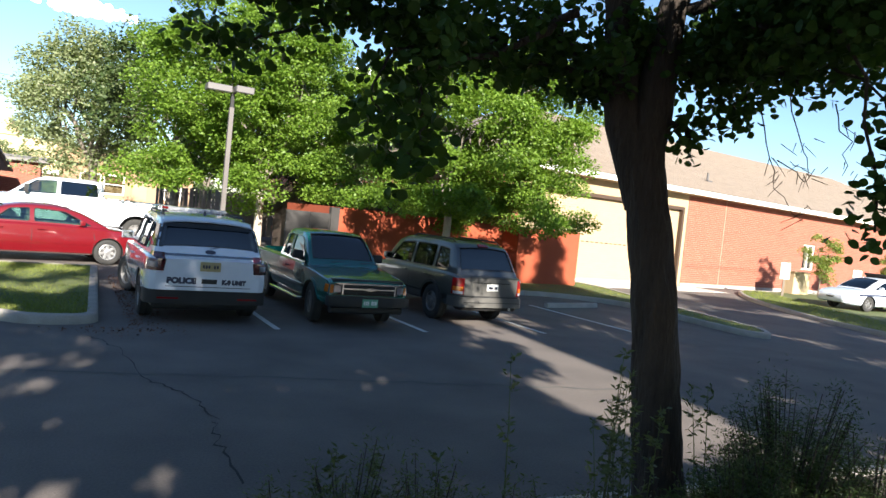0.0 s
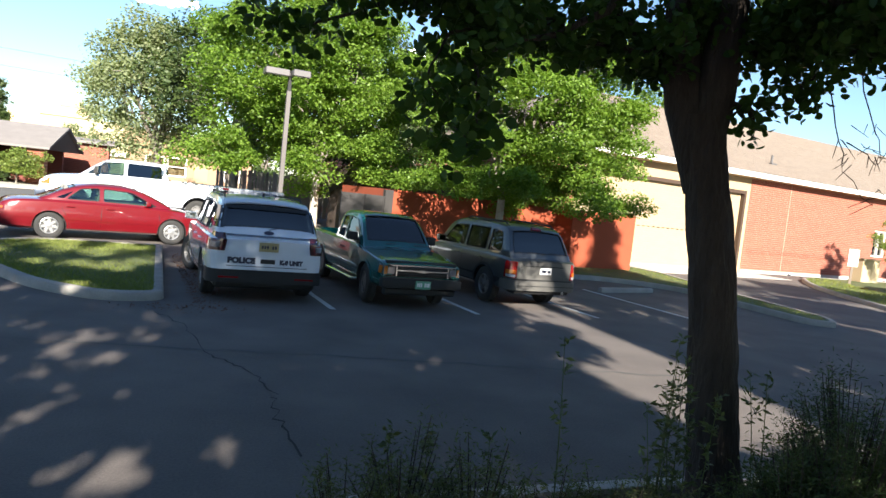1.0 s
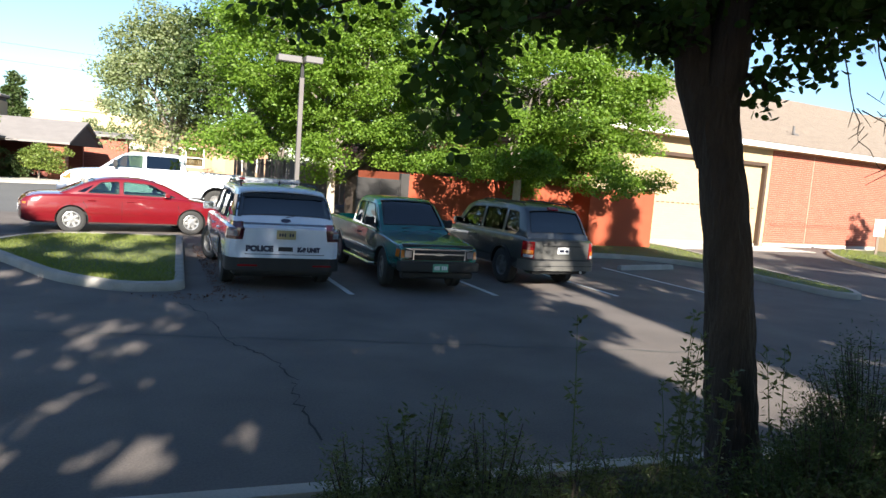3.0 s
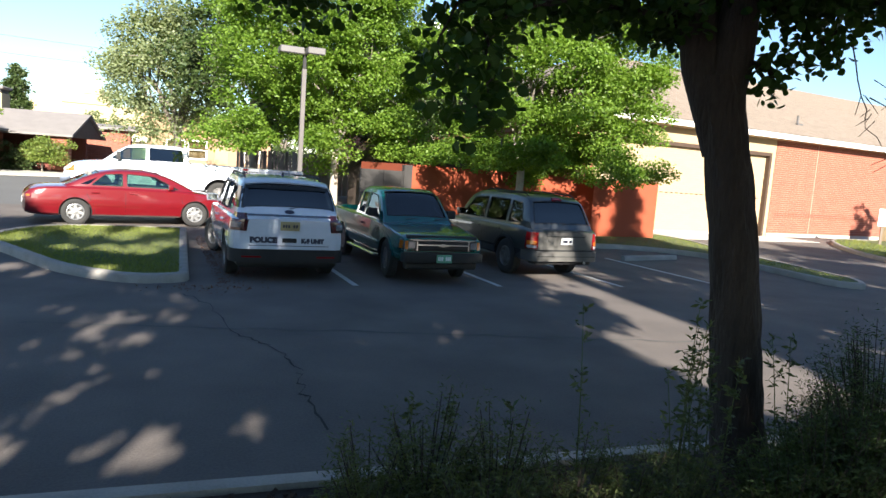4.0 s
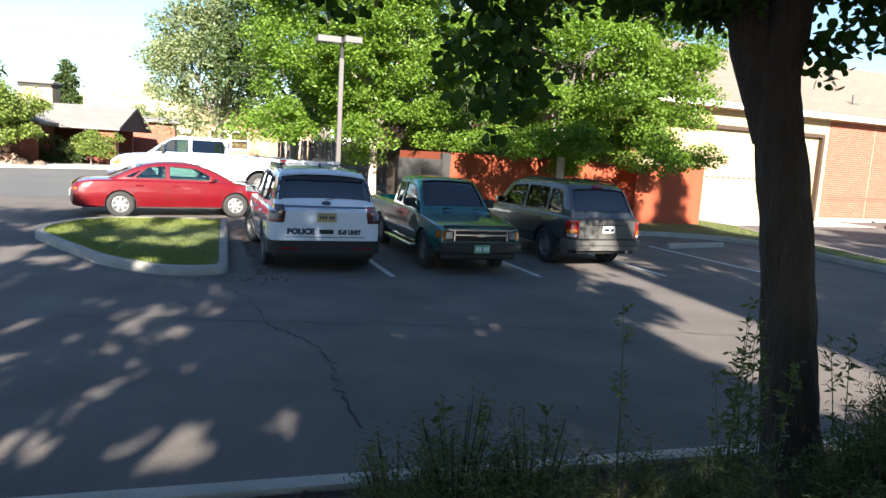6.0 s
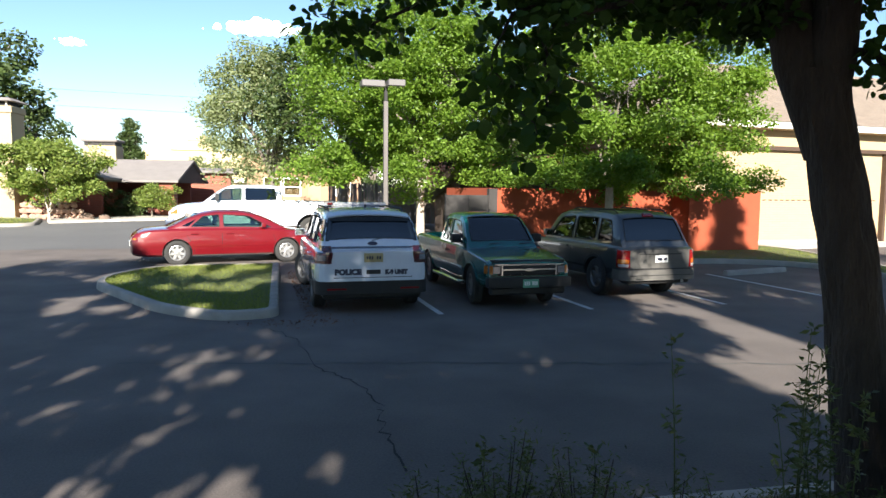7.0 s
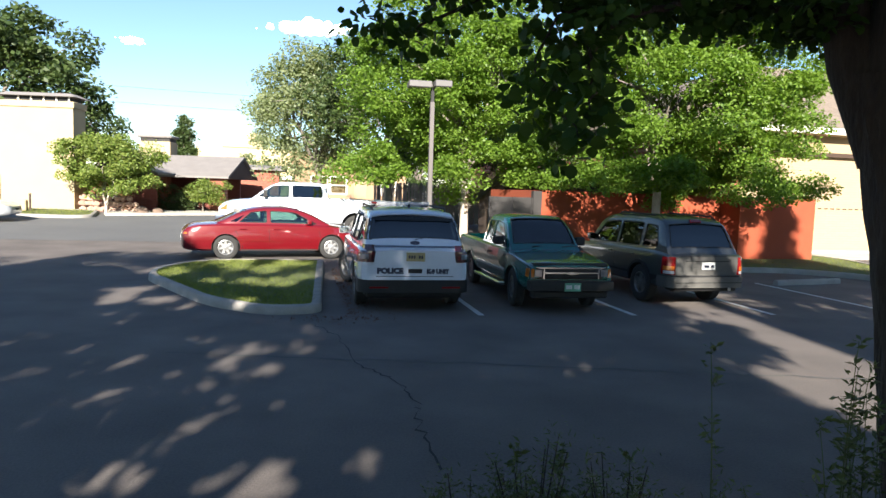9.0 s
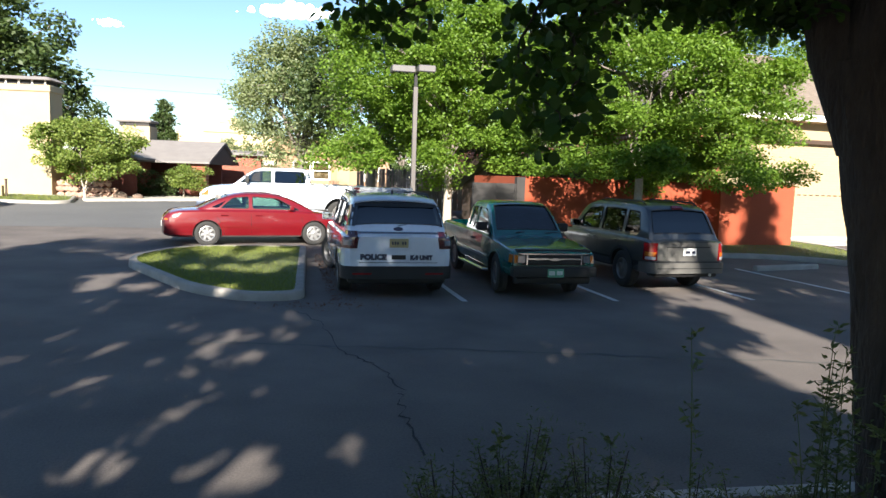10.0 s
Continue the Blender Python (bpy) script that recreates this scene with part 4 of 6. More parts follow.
    part("badge", end_plate(s, [(0.085 * math.cos(a * math.tau / 16), 1.185 + 0.034 * math.sin(a * math.tau / 16)) for a in range(16)], True, 0.014, 0.03), decal_dark, v, "dark oval badge")
    for a in ((-.66, -.66), (.66, .66)):
        part("tailgate_seam", end_plate(s, [(a[0] - .004, .62), (a[0] + .004, .62), (a[0] + .004, 1.10), (a[0] - .004, 1.10)], True, 0.002, 0.02), black_plastic, v)
    part("tailgate_seam", end_plate(s, dense(rect(-.66, .66, .615, .625)), True, 0.002, 0.02), black_plastic, v)
    part("handle_recess", end_plate(s, rect(-.12, .12, .675, .75), True, 0.004, 0.03), black_plastic, v, "dark plate between the words")
    for word, x, size in (("POLICE", -.65, .120), ("K-9 UNIT", .20, .098)):
        cu = bpy.data.curves.new("lettering", "FONT")
        cu.body, cu.size, cu.extrude, cu.offset = word, size, 0.003, 0.010
        tmp = new("lettering", cu)
        me = bpy.data.meshes.new_from_object(tmp.evaluated_get(bpy.context.evaluated_depsgraph_get()))
        bpy.data.objects.remove(tmp)
        me.materials.clear()
        me.materials.append(decal_dark)
        o = new("lettering", me)
        o.parent = v
        o["label"] = "dark blue word on the tailgate"
        o.matrix_local = pose(x, s.end(x + .2, .70, True) - 0.006, .675, 90 - 4, 0, 0) @ Matrix.Diagonal((1.12 if word == "POLICE" else .95, 1, 1, 1))
    # black strip stands in for the shade below the spoiler
    part("spoiler_shadow_strip", end_plate(s, dense([(-.69, 1.55), (.69, 1.55), (.67, 1.605), (-.67, 1.605)], .1), True, .004, .03), black_plastic, v, "black strip for the shade under the spoiler")
    part("rear_spoiler", grid_slab(top_patch(s, .45, .64, .96, .96, 0.022)[0], Vector((0, -.3, .95)), 0.025), paint_white, v, "", True)
    part("wiper", tube([(.0, .145, 1.235), (.22, .175, 1.27), (.42, .18, 1.265)], .009, 6), black_plastic, v)
    part("fuel_cap_seam", ribbon(s, [(.75, .86), (.95, .86), (.95, 1.0), (.75, 1.0), (.75, .86)], -1, .008), black_plastic, v)
    seams(v, s, [[(3.5, .45), (3.55, .8), (3.5, 1.05)], [(2.15, .42), (2.15, 1.06)], [(1.15, 1.06), (1.2, .85), (1.42, .6), (1.45, .42)]], [(2.4, .93), (1.45, .93)], paint_white)
    mirror(v, s, 3.25, 1.20, paint_white)
    bar = part("light_bar", box(-.60, .60, 2.05, 2.33, 1.775, 1.85, .03, None, 2), lens_clear, v, "roof light bar with clear, red and blue domes", True)
    for k in range(8):
        x = -.56 + k * .15
        part("lens", box(x, x + .11, 2.035, 2.345, 1.79, 1.836, .012), (lens_red, lens_clear, lens_clear, lens_clear, lens_clear, lens_clear, lens_clear, lens_clear)[k], bar)
    for x in (-.5, .5):
        part("foot", box(x - .04, x + .04, 2.12, 2.26, 1.70, 1.78), black_plastic, bar)
    part("antenna", tube([(.05, 1.2, 1.76), (.05, 1.2, 1.80), (.05, 1.15, 1.83)], [.03, .02, .004], 8), black_plastic, v)
    part("front_grille", end_plate(s, dense([(-.55, .55), (.55, .55), (.6, .75), (-.6, .75)]), False, 0.01, 0.05), black_plastic, v)
    return v


# teal pickup with its nose out
def teal_pickup():
    s = Shape([(0, .48, .98, .80), (.05, .42, 1.01, .835), (.5, .38, 1.01, .845), (2.0, .36, 1.00, .85), (3.4, .34, .985, .85), (3.9, .34, .955, .85), (4.6, .36, .885, .835), (4.95, .40, .845, .815), (5.06, .44, .815, .80), (5.10, .50, .79, .79)],
              [(1.86, .98), (1.93, 1.05), (2.02, 1.47), (2.10, 1.535), (2.4, 1.56), (3.0, 1.555), (3.15, 1.515), (3.85, .965)],
              [(1.8, .77), (2.6, .785), (3.5, .785), (3.9, .76)], 0.25, 0.955, 0.035, 0.035, 0.03)
    W = [(x, y, .345, .215, .20, alloy_dark, 5, tr, "pickup") for x, y, tr in ((-.73, 1.12, 0), (.73, 1.12, 0), (-.73, 4.2, -6), (.73, 4.2, -6))]
    v, body = vehicle("pickup_truck", pose(1.53, 15.88, 0, 0, 0, 180) @ Matrix.Diagonal((.925, .975, 1.005, 1)), "dark teal compact pickup with chrome grille, parked nose out", "pickup truck", s, paint_green,
                      [[(2.62, 1.03), (3.62, 1.00), (3.13, 1.43), (2.62, 1.46)], [(2.10, 1.05), (2.52, 1.04), (2.52, 1.455), (2.16, 1.44)]],
                      [(3.72, 3.20, .9, .9), (1.945, 2.015, .86, .84)], W, tint_dark, grey_cloth, bed=(-.68, .68, .08, 1.80, .55, 1.3),
                      split_glass={"front": tint_light, 0: tint_light}, seats=((-.36, 2.7), (.36, 2.7)))
    part("grille", end_plate(s, dense(rect(-.80, .80, .60, .79), .1), False, 0.004, 0.05), black_plastic, v, "black grille opening")
    for x0, x1, z0, z1, d in ((-.80, .80, .770, .795, .022), (-.52, .52, .688, .712, .026), (-.80, .80, .595, .618, .022)):
        part("grille_bar", end_plate(s, dense(rect(x0, x1, z0, z1), .1), False, d, 0.04), chrome, v, "chrome grille bar")
    for x in (-.53, .53, -.79, .79):
        part("grille_post", end_plate(s, rect(x - .013, x + .013, .60, .79), False, .020, .03), chrome, v, "chrome grille post")
    for z in (.645, .742):
        part("grille_slat", end_plate(s, dense(rect(-.52, .52, z - .006, z + .006), .1), False, .012, .02), gate_metal, v)
    part("hood_deflector", box(-.72, .72, 4.95, 5.085, .80, .858, .03, None, 2), black_plastic, v, "black deflector along the hood edge", True)
    part("badge", end_plate(s, [(-.11, .68), (-.05, .68), (-.05, .672), (.05, .672), (.05, .68), (.11, .68), (.10, .712), (.05, .712), (.05, .722), (-.05, .722), (-.05, .712), (-.10, .712)], False, 0.042, 0.03), chrome, v)
    for sg in (-1, 1):
        part("headlamp", end_plate(s, [(sg * .57, .638), (sg * .70, .638), (sg * .70, .752), (sg * .57, .752)], False, 0.014, 0.04), headlamp_dark, v, "clear square headlamp")
        part("corner_lamp", end_plate(s, [(sg * .715, .625), (sg * .775, .625), (sg * .775, .765), (sg * .715, .765)], False, 0.014, 0.04), lens_amber, v, "amber corner lamp")
        part("side_marker", flank(s, [(5.06, .63), (4.93, .63), (4.93, .765), (5.06, .765)], sg, 0.008, 0.05), lens_amber, v, "amber side lamp")
        part("indicator", end_plate(s, rect(sg * .62 - .09, sg * .62 + .09, .50, .535), False, 0.05, 0.06), lens_amber, v)
        part("side_moulding", ribbon(s, [(.35, .60), (.85, .60)], sg, .05, .014), black_plastic, v)
        part("side_moulding", ribbon(s, [(1.5, .60), (3.75, .58)], sg, .05, .014), chrome, v)
        part("running_board", tube([(sg * .80, 1.6, .34), (sg * .865, 1.75, .32), (sg * .865, 3.6, .32), (sg * .80, 3.75, .34)], .035, 10), chrome, v, "chrome tubular side step")
        for y in (1.12, 4.2):
            part("arch_flare", ribbon(s, [(y + .41 * math.cos(a * math.pi / 14), .345 + .41 * math.sin(a * math.pi / 14)) for a in range(1, 14)], sg, .045, .012), paint_green, v)
    part("front_bumper", box(-.81, .81, 4.98, 5.19, .40, .575, .035, None, 2), black_plastic, v, "black front bumper", True)
    part("bumper_valance", box(-.74, .74, 4.95, 5.1, .27, .40, .03), black_plastic, v)
    part("number_plate", box(-.155, .155, 5.19, 5.20, .40, .54), plate_green, v, "green number plate with pale bars")
    for k in (-3, -2, -1, 1, 2, 3):
        part("plate_bar", box(k * .038 - .013, k * .038 + .013, 5.20, 5.206, .44, .505), decal_white, v)
    part("hood_seam", ribbon(s, [(3.85, .965), (4.95, .80)], 1, .008), black_plastic, v)
    part("hood_seam", ribbon(s, [(3.85, .965), (4.95, .80)], -1, .008), black_plastic, v)
    for x in (-.35, .28):
        part("wiper", tube([(x, 3.80, 1.035), (x - .2, 3.76, 1.045), (x - .42, 3.77, 1.03)], .009, 6), black_plastic, v)
    seams(v, s, [[(3.72, .42), (3.74, .95)], [(2.55, .40), (2.55, .97)]], [(2.72, .85)], black_plastic)
    mirror(v, s, 3.45, 1.12, black_plastic, (.2, .16))
    part("tailgate_handle", end_plate(s, rect(-.1, .1, .84, .88), True, .012, .03), black_plastic, v)
    part("rear_bumper", box(-.82, .82, -.14, .02, .42, .56, .02), chrome, v)
    part("sun_visor_strip", grid_slab(top_patch(s, 3.20, 3.28, .86, .86, -.022)[0], Vector((0, .6, .8)), .004), tint_dark, v)
    return v


# dusty grey four wheel drive
def grey_suv():
    s = Shape([(0, .46, .98, .80), (.05, .42, 1.0, .855), (.2, .38, 1.03, .89), (.8, .36, 1.05, .905), (2.5, .36, 1.04, .905), (3.4, .36, 1.02, .90), (4.0, .38, .98, .885), (4.4, .42, .92, .84), (4.56, .46, .86, .76), (4.6, .5, .8, .7)],
              [(.10, 1.0), (.16, 1.10), (.42, 1.53), (.52, 1.61), (.75, 1.66), (1.6, 1.69), (2.4, 1.675), (2.75, 1.61), (3.45, 1.03)],
              [(0, .80), (.3, .825), (1.2, .84), (2.6, .84), (3.5, .78)], 0.22, 0.955, 0.03, 0.045, 0.04)
    W = [(x, y, .37, .235, .215, alloy_dark, 5, tr, "four_wheel") for x, y, tr in ((-.77, .98, 0), (.77, .98, 0), (-.77, 3.67, 4), (.77, 3.67, 4))]
    v, body = vehicle("grey_suv", pose(4.46, 11.5, 0, 0, 0, 3) @ Matrix.Diagonal((.93, .97, .985, 1)), "dusty dark grey four wheel drive estate with dented cladding", "car", s, paint_grey,
                      [[(2.05, 1.09), (3.15, 1.07), (2.65, 1.515), (2.05, 1.555)], [(1.12, 1.10), (1.96, 1.09), (1.96, 1.555), (1.12, 1.555)], [(.48, 1.13), (1.02, 1.10), (1.02, 1.545), (.64, 1.52)]],
                      [(3.33, 2.80, .88, .9), (.175, .43, .93, .90)], W, tint_dark, dark_cloth, split_glass={1: tint_light, 0: tint_light}, seats=((-.38, 2.1), (.38, 2.1), (-.38, 1.25), (.38, 1.25)))
    part("tailgate", end_plate(s, dense([(-.70, .60), (.70, .60), (.74, .98), (-.74, .98)], .1), True, 0.006, 0.04), paint_tailgate, v, "dusty pale grey tailgate")
    part("number_recess", end_plate(s, dense([(-.50, .70), (.50, .70), (.47, .90), (-.47, .90)], .1), True, 0.010, 0.03), paint_tailgate, v)
    part("recess_lip", end_plate(s, rect(-.50, .50, .885, .905), True, 0.02, 0.03), black_plastic, v)
    part("rear_bumper", prism(rounded([(-.90, .35), (-.90, .06), (-.78, -.10), (.78, -.10), (.90, .06), (.90, .35)], [.02, .1, .12, .12, .1, .02], 5), .40, .60), paint_tailgate, v, "dusty pale plastic rear bumper", True, 40)
    part("bumper_step", prism(rounded([(-.84, .3), (-.84, .04), (-.72, -.07), (.72, -.07), (.84, .04), (.84, .3)], [.02, .1, .12, .12, .1, .02], 5), .60, .625), black_plastic, v, "black step pad", True, 40)
    part("rear_valance", box(-.74, .74, .0, .3, .32, .40, .03), black_plastic, v)
    part("bumper_groove", box(-.76, .76, -.104, -.09, .49, .505), black_plastic, v)
    part("number_plate", end_plate(s, rect(-.12, .18, .735, .875), True, 0.022, 0.03), plate_white, v, "white rear number plate with plain bars")
    bars(v, s, -.08, .15, .80, .05, decal_dark, True)
    for sg in (-1, 1):
        part("tail_lamp", wrap(s, sg, .64, .97, .72, .20, .014), lens_red, v, "red tail lamp with amber lens")
        part("indicator_lens", wrap(s, sg, .72, .80, .75, .15, .020), lens_amber, v, "amber lens")
        part("reversing_lamp", wrap(s, sg, .655, .71, .75, .13, .020), lens_clear, v, "clear lens")
        part("lower_cladding", flank(s, [(.12, .40), (.58, .40), (.58, .60), (.12, .60)], sg, 0.012, 0.06), black_plastic, v)
        part("lower_cladding", flank(s, [(1.40, .38), (3.24, .38), (3.24, .58), (1.40, .58)], sg, 0.012, 0.06), black_plastic, v)
        for y in (.98, 3.67):
            part("arch_flare", ribbon(s, [(y + .435 * math.cos(a * math.pi / 14), .37 + .435 * math.sin(a * math.pi / 14)) for a in range(1, 14)], sg, .055, .02), black_plastic, v)
        part("roof_rail", tube([(sg * .60, .62, 1.65), (sg * .605, .75, 1.72), (sg * .605, 2.2, 1.735), (sg * .60, 2.4, 1.675)], .016, 8), black_plastic, v)
    part("brake_lamp", grid_slab(top_patch(s, .44, .50, .18, .18, .03)[0], Vector((0, -.4, .9)), .03), lens_red, v, "small high brake lamp")
    part("wiper", tube([(.0, .16, 1.12), (.2, .18, 1.15), (.42, .18, 1.15)], .009, 6), black_plastic, v)
    part("exhaust", tube([(.55, .5, .36), (.55, -.02, .36)], .03, 10), alloy, v)
    part("axle", tube([(-.7, .98, .37), (.7, .98, .37)], .05, 10), black_plastic, v)
    part("fuel_tank", box(-.5, .5, .25, .8, .30, .45, .04), black_plastic, v)
    seams(v, s, [[(3.2, .45), (3.22, 1.0)], [(2.0, .45), (2.0, 1.02)], [(1.08, 1.02), (1.12, .85), (1.38, .6)]], [(2.2, .92), (1.30, .92)], paint_grey)
    mirror(v, s, 3.0, 1.16, paint_grey, (.2, .15))
    return v


SEDAN = [(0, .34, .66, .66), (.05, .28, .74, .78), (.15, .25, .82, .85), (.5, .23, .90, .90), (1.4, .22, .925, .92), (3.2, .22, .91, .915), (4.0, .22, .86, .90), (4.55, .24, .76, .84), (4.85, .28, .65, .73), (4.97, .32, .57, .62), (5.0, .38, .50, .55)]
SEDAN_TOP = [(.72, .885), (1.0, 1.01), (1.45, 1.21), (1.75, 1.295), (2.2, 1.345), (2.6, 1.345), (2.95, 1.29), (3.95, .86)]


def sedan(name, m, label, category, paint_, rim, light=tint_light, group="", scale_top=0.0, police=False):
    s = Shape(SEDAN, [(y, z + scale_top * (z > 1.0)) for y, z in SEDAN_TOP], [(.6, .74), (1.4, .79), (3.0, .80), (4.0, .72)], 0.36, 0.93, 0.04, 0.05, 0.045)
    W = [(x, y, .315, .205, .195, rim, 7, tr, name) for x, y, tr in ((-.77, 1.08, 0), (.77, 1.08, 0), (-.77, 3.837, 0), (.77, 3.837, 0))]
    v, body = vehicle(name, m, label, category, s, paint_, [[(2.22, .97), (3.45, .935), (2.86, 1.235), (2.22, 1.275)], [(1.42, .975), (2.12, .97), (2.12, 1.275), (1.72, 1.235)]],
                      [(3.80, 2.99, .88, .88), (.84, 1.60, .84, .86)], W, light, grey_cloth, seats=((-.38, 2.2), (.38, 2.2), (-.38, 1.5), (.38, 1.5)), arch=.045)
    part("quarter_window", flank(s, rounded([(1.18, .985), (1.36, .98), (1.56, 1.17)], .04, 3), -1, .003, .02, True), tint_dark, v)
    part("quarter_window", flank(s, rounded([(1.18, .985), (1.36, .98), (1.56, 1.17)], .04, 3), 1, .003, .02, True), tint_dark, v)
    for sg in (-1, 1):
        part("tail_lamp", flank(s, [(.04, .60), (.30, .62), (.30, .72), (.06, .74)], sg, .006, .04), lens_tail, v, "red tail lamp")
        part("side_marker", flank(s, [(.06, .66), (.14, .66), (.14, .71), (.06, .71)], sg, .012, .04), lens_amber, v, "amber side lens")
        part("tail_lamp_rear", end_plate(s, dense([(sg * .40, .62), (sg * .72, .62), (sg * .72, .72), (sg * .40, .70)][::sg], .1), True, .008, .04), lens_red, v)
        part("headlamp", end_plate(s, dense([(sg * .38, .53), (sg * .60, .54), (sg * .60, .63), (sg * .40, .62)], .1), False, .012, .06), lens_clear, v, "clear oval headlamp")
        part("side_moulding", ribbon(s, [(.35, .50), (.70, .50)], sg, .035, .010), paint_, v)
        part("side_moulding", ribbon(s, [(1.45, .50), (3.45, .49)], sg, .035, .010), paint_, v)
        part("sill_trim", ribbon(s, [(1.45, .245), (3.45, .245)], sg, .03, .006), chrome, v)
    part("front_grille", end_plate(s, [(.2 * math.cos(a * math.tau / 16), .52 + .06 * math.sin(a * math.tau / 16)) for a in range(16)], False, .012, .05), black_plastic, v)
    part("number_plate", end_plate(s, rect(-.15, .15, .46, .60), True, .02, .03), plate_white, v)
    part("bumper_seam", end_plate(s, dense(rect(-.62, .62, .585, .592), .1), True, .003, .02), black_plastic, v)
    seams(v, s, [[(3.48, .30), (3.52, .6), (3.46, .88)], [(2.17, .26), (2.17, .89)], [(1.30, .90), (1.32, .75), (1.46, .5), (1.5, .28)]], [(2.36, .80), (1.5, .80)], paint_)
    mirror(v, s, 3.22, 1.0, paint_, (.17, .12))
    if police:
        bar = part("light_bar", box(-.55, .55, 2.25, 2.5, 1.50, 1.60, .03, None, 2), black_plastic, v, "dark roof light bar", True)
        part("foot", box(-.5, .5, 2.3, 2.45, 1.40, 1.51), black_plastic, bar)
        for sg in (-1, 1):
            part("side_stripe", ribbon(s, [(.4, .70), (.7, .72), (1.46, .72), (3.4, .71), (4.4, .66)], sg, .08, .003), decal_dark, v, "dark side stripe")
    return v


# long white crew cab pickup beyond the island
def white_pickup():
    s = Shape([(0, .60, 1.30, .95), (.05, .55, 1.34, .985), (.6, .50, 1.36, 1.0), (2.4, .46, 1.37, 1.0), (4.4, .46, 1.34, 1.0), (4.9, .48, 1.29, .995), (5.7, .50, 1.20, .96), (5.95, .54, 1.10, .90), (6.05, .6, 1.0, .86)],
              [(2.15, 1.34), (2.22, 1.42), (2.30, 1.84), (2.42, 1.90), (3.2, 1.93), (3.9, 1.92), (4.15, 1.85), (4.95, 1.32)],
              [(2.1, .92), (3.0, .93), (4.5, .93), (5.0, .90)], 0.25, 0.96, 0.05, 0.04, 0.04)
    W = [(x, y, .40, .26, .22, alloy_dark, 6, 0, "big_pickup") for x, y in ((-.85, 1.22), (.85, 1.22), (-.85, 5.1), (.85, 5.1))]
    v, body = vehicle("pickup_truck", pose(.25, 26.2, 0, 0, 0, 90), "long white crew cab pickup truck on the sunlit street", "pickup truck", s, paint_white,
                      [[(3.62, 1.41), (4.72, 1.38), (4.20, 1.80), (3.62, 1.84)], [(2.42, 1.42), (3.50, 1.41), (3.50, 1.84), (2.48, 1.83)]],
                      [(4.80, 4.20, .9, .9), (2.24, 2.295, .88, .88)], W, tint_dark, dark_cloth, bed=(-.82, .82, .08, 2.1, .8, 1.8), arch=.12, split_glass={0: tint_light, "front": tint_light}, seats=((-.42, 3.6), (.42, 3.6), (-.42, 2.7), (.42, 2.7)))
    for sg in (-1, 1):
        part("headlamp", end_plate(s, dense([(sg * .60, .92), (sg * .88, .92), (sg * .86, 1.10), (sg * .62, 1.12)], .1), False, .01, .06), lens_clear, v)
        part("headlamp_side", flank(s, [(5.75, .92), (6.0, .92), (5.98, 1.10), (5.75, 1.12)], sg, .006, .05), lens_amber, v, "amber corner of the headlamp")
        part("tail_lamp", end_plate(s, [(sg * .80, .92), (sg * .93, .92), (sg * .93, 1.24), (sg * .80, 1.24)], True, .01, .05), lens_red, v)
    part("grille", end_plate(s, dense(rect(-.56, .56, .80, 1.05), .1), False, .012, .06), chrome, v)
    part("front_bumper", box(-.97, .97, 5.85, 6.16, .50, .76, .05, None, 2), mat("blue_grey_bumper", (.07, .085, .12), None, .35, .6, 3, 30, 0), v, "dark blue grey front bumper", True)
    part("rear_bumper", box(-.95, .95, -.18, .03, .56, .74, .03), chrome, v)
    seams(v, s, [[(4.85, .56), (4.88, 1.28)], [(3.56, .52), (3.56, 1.34)], [(2.36, .52), (2.36, 1.34)], [(2.12, .52), (2.12, 1.34)]], [(3.75, 1.16), (2.55, 1.16)], paint_white)
    mirror(v, s, 4.45, 1.52, black_plastic, (.26, .26))
    return v


police_suv()
teal_pickup()
grey_suv()
sedan("red_sedan", pose(-6.04, 19.17, 0, 0, 0, -80.9), "glossy red four door sedan with silver alloy wheels", "car", paint_red, alloy)
white_pickup()
sedan("silver_sedan", pose(-18.9, 29.6, 0, 0, 0, -88), "silver sedan parked at the edge of the street", "car", paint_silver, alloy)
sedan("police_sedan", pose(29.9, 15.7, 0.115, 0, 0, 80), "white police sedan with a dark roof bar", "police car", paint_white, alloy_dark, tint_dark, "", 0.04, True)

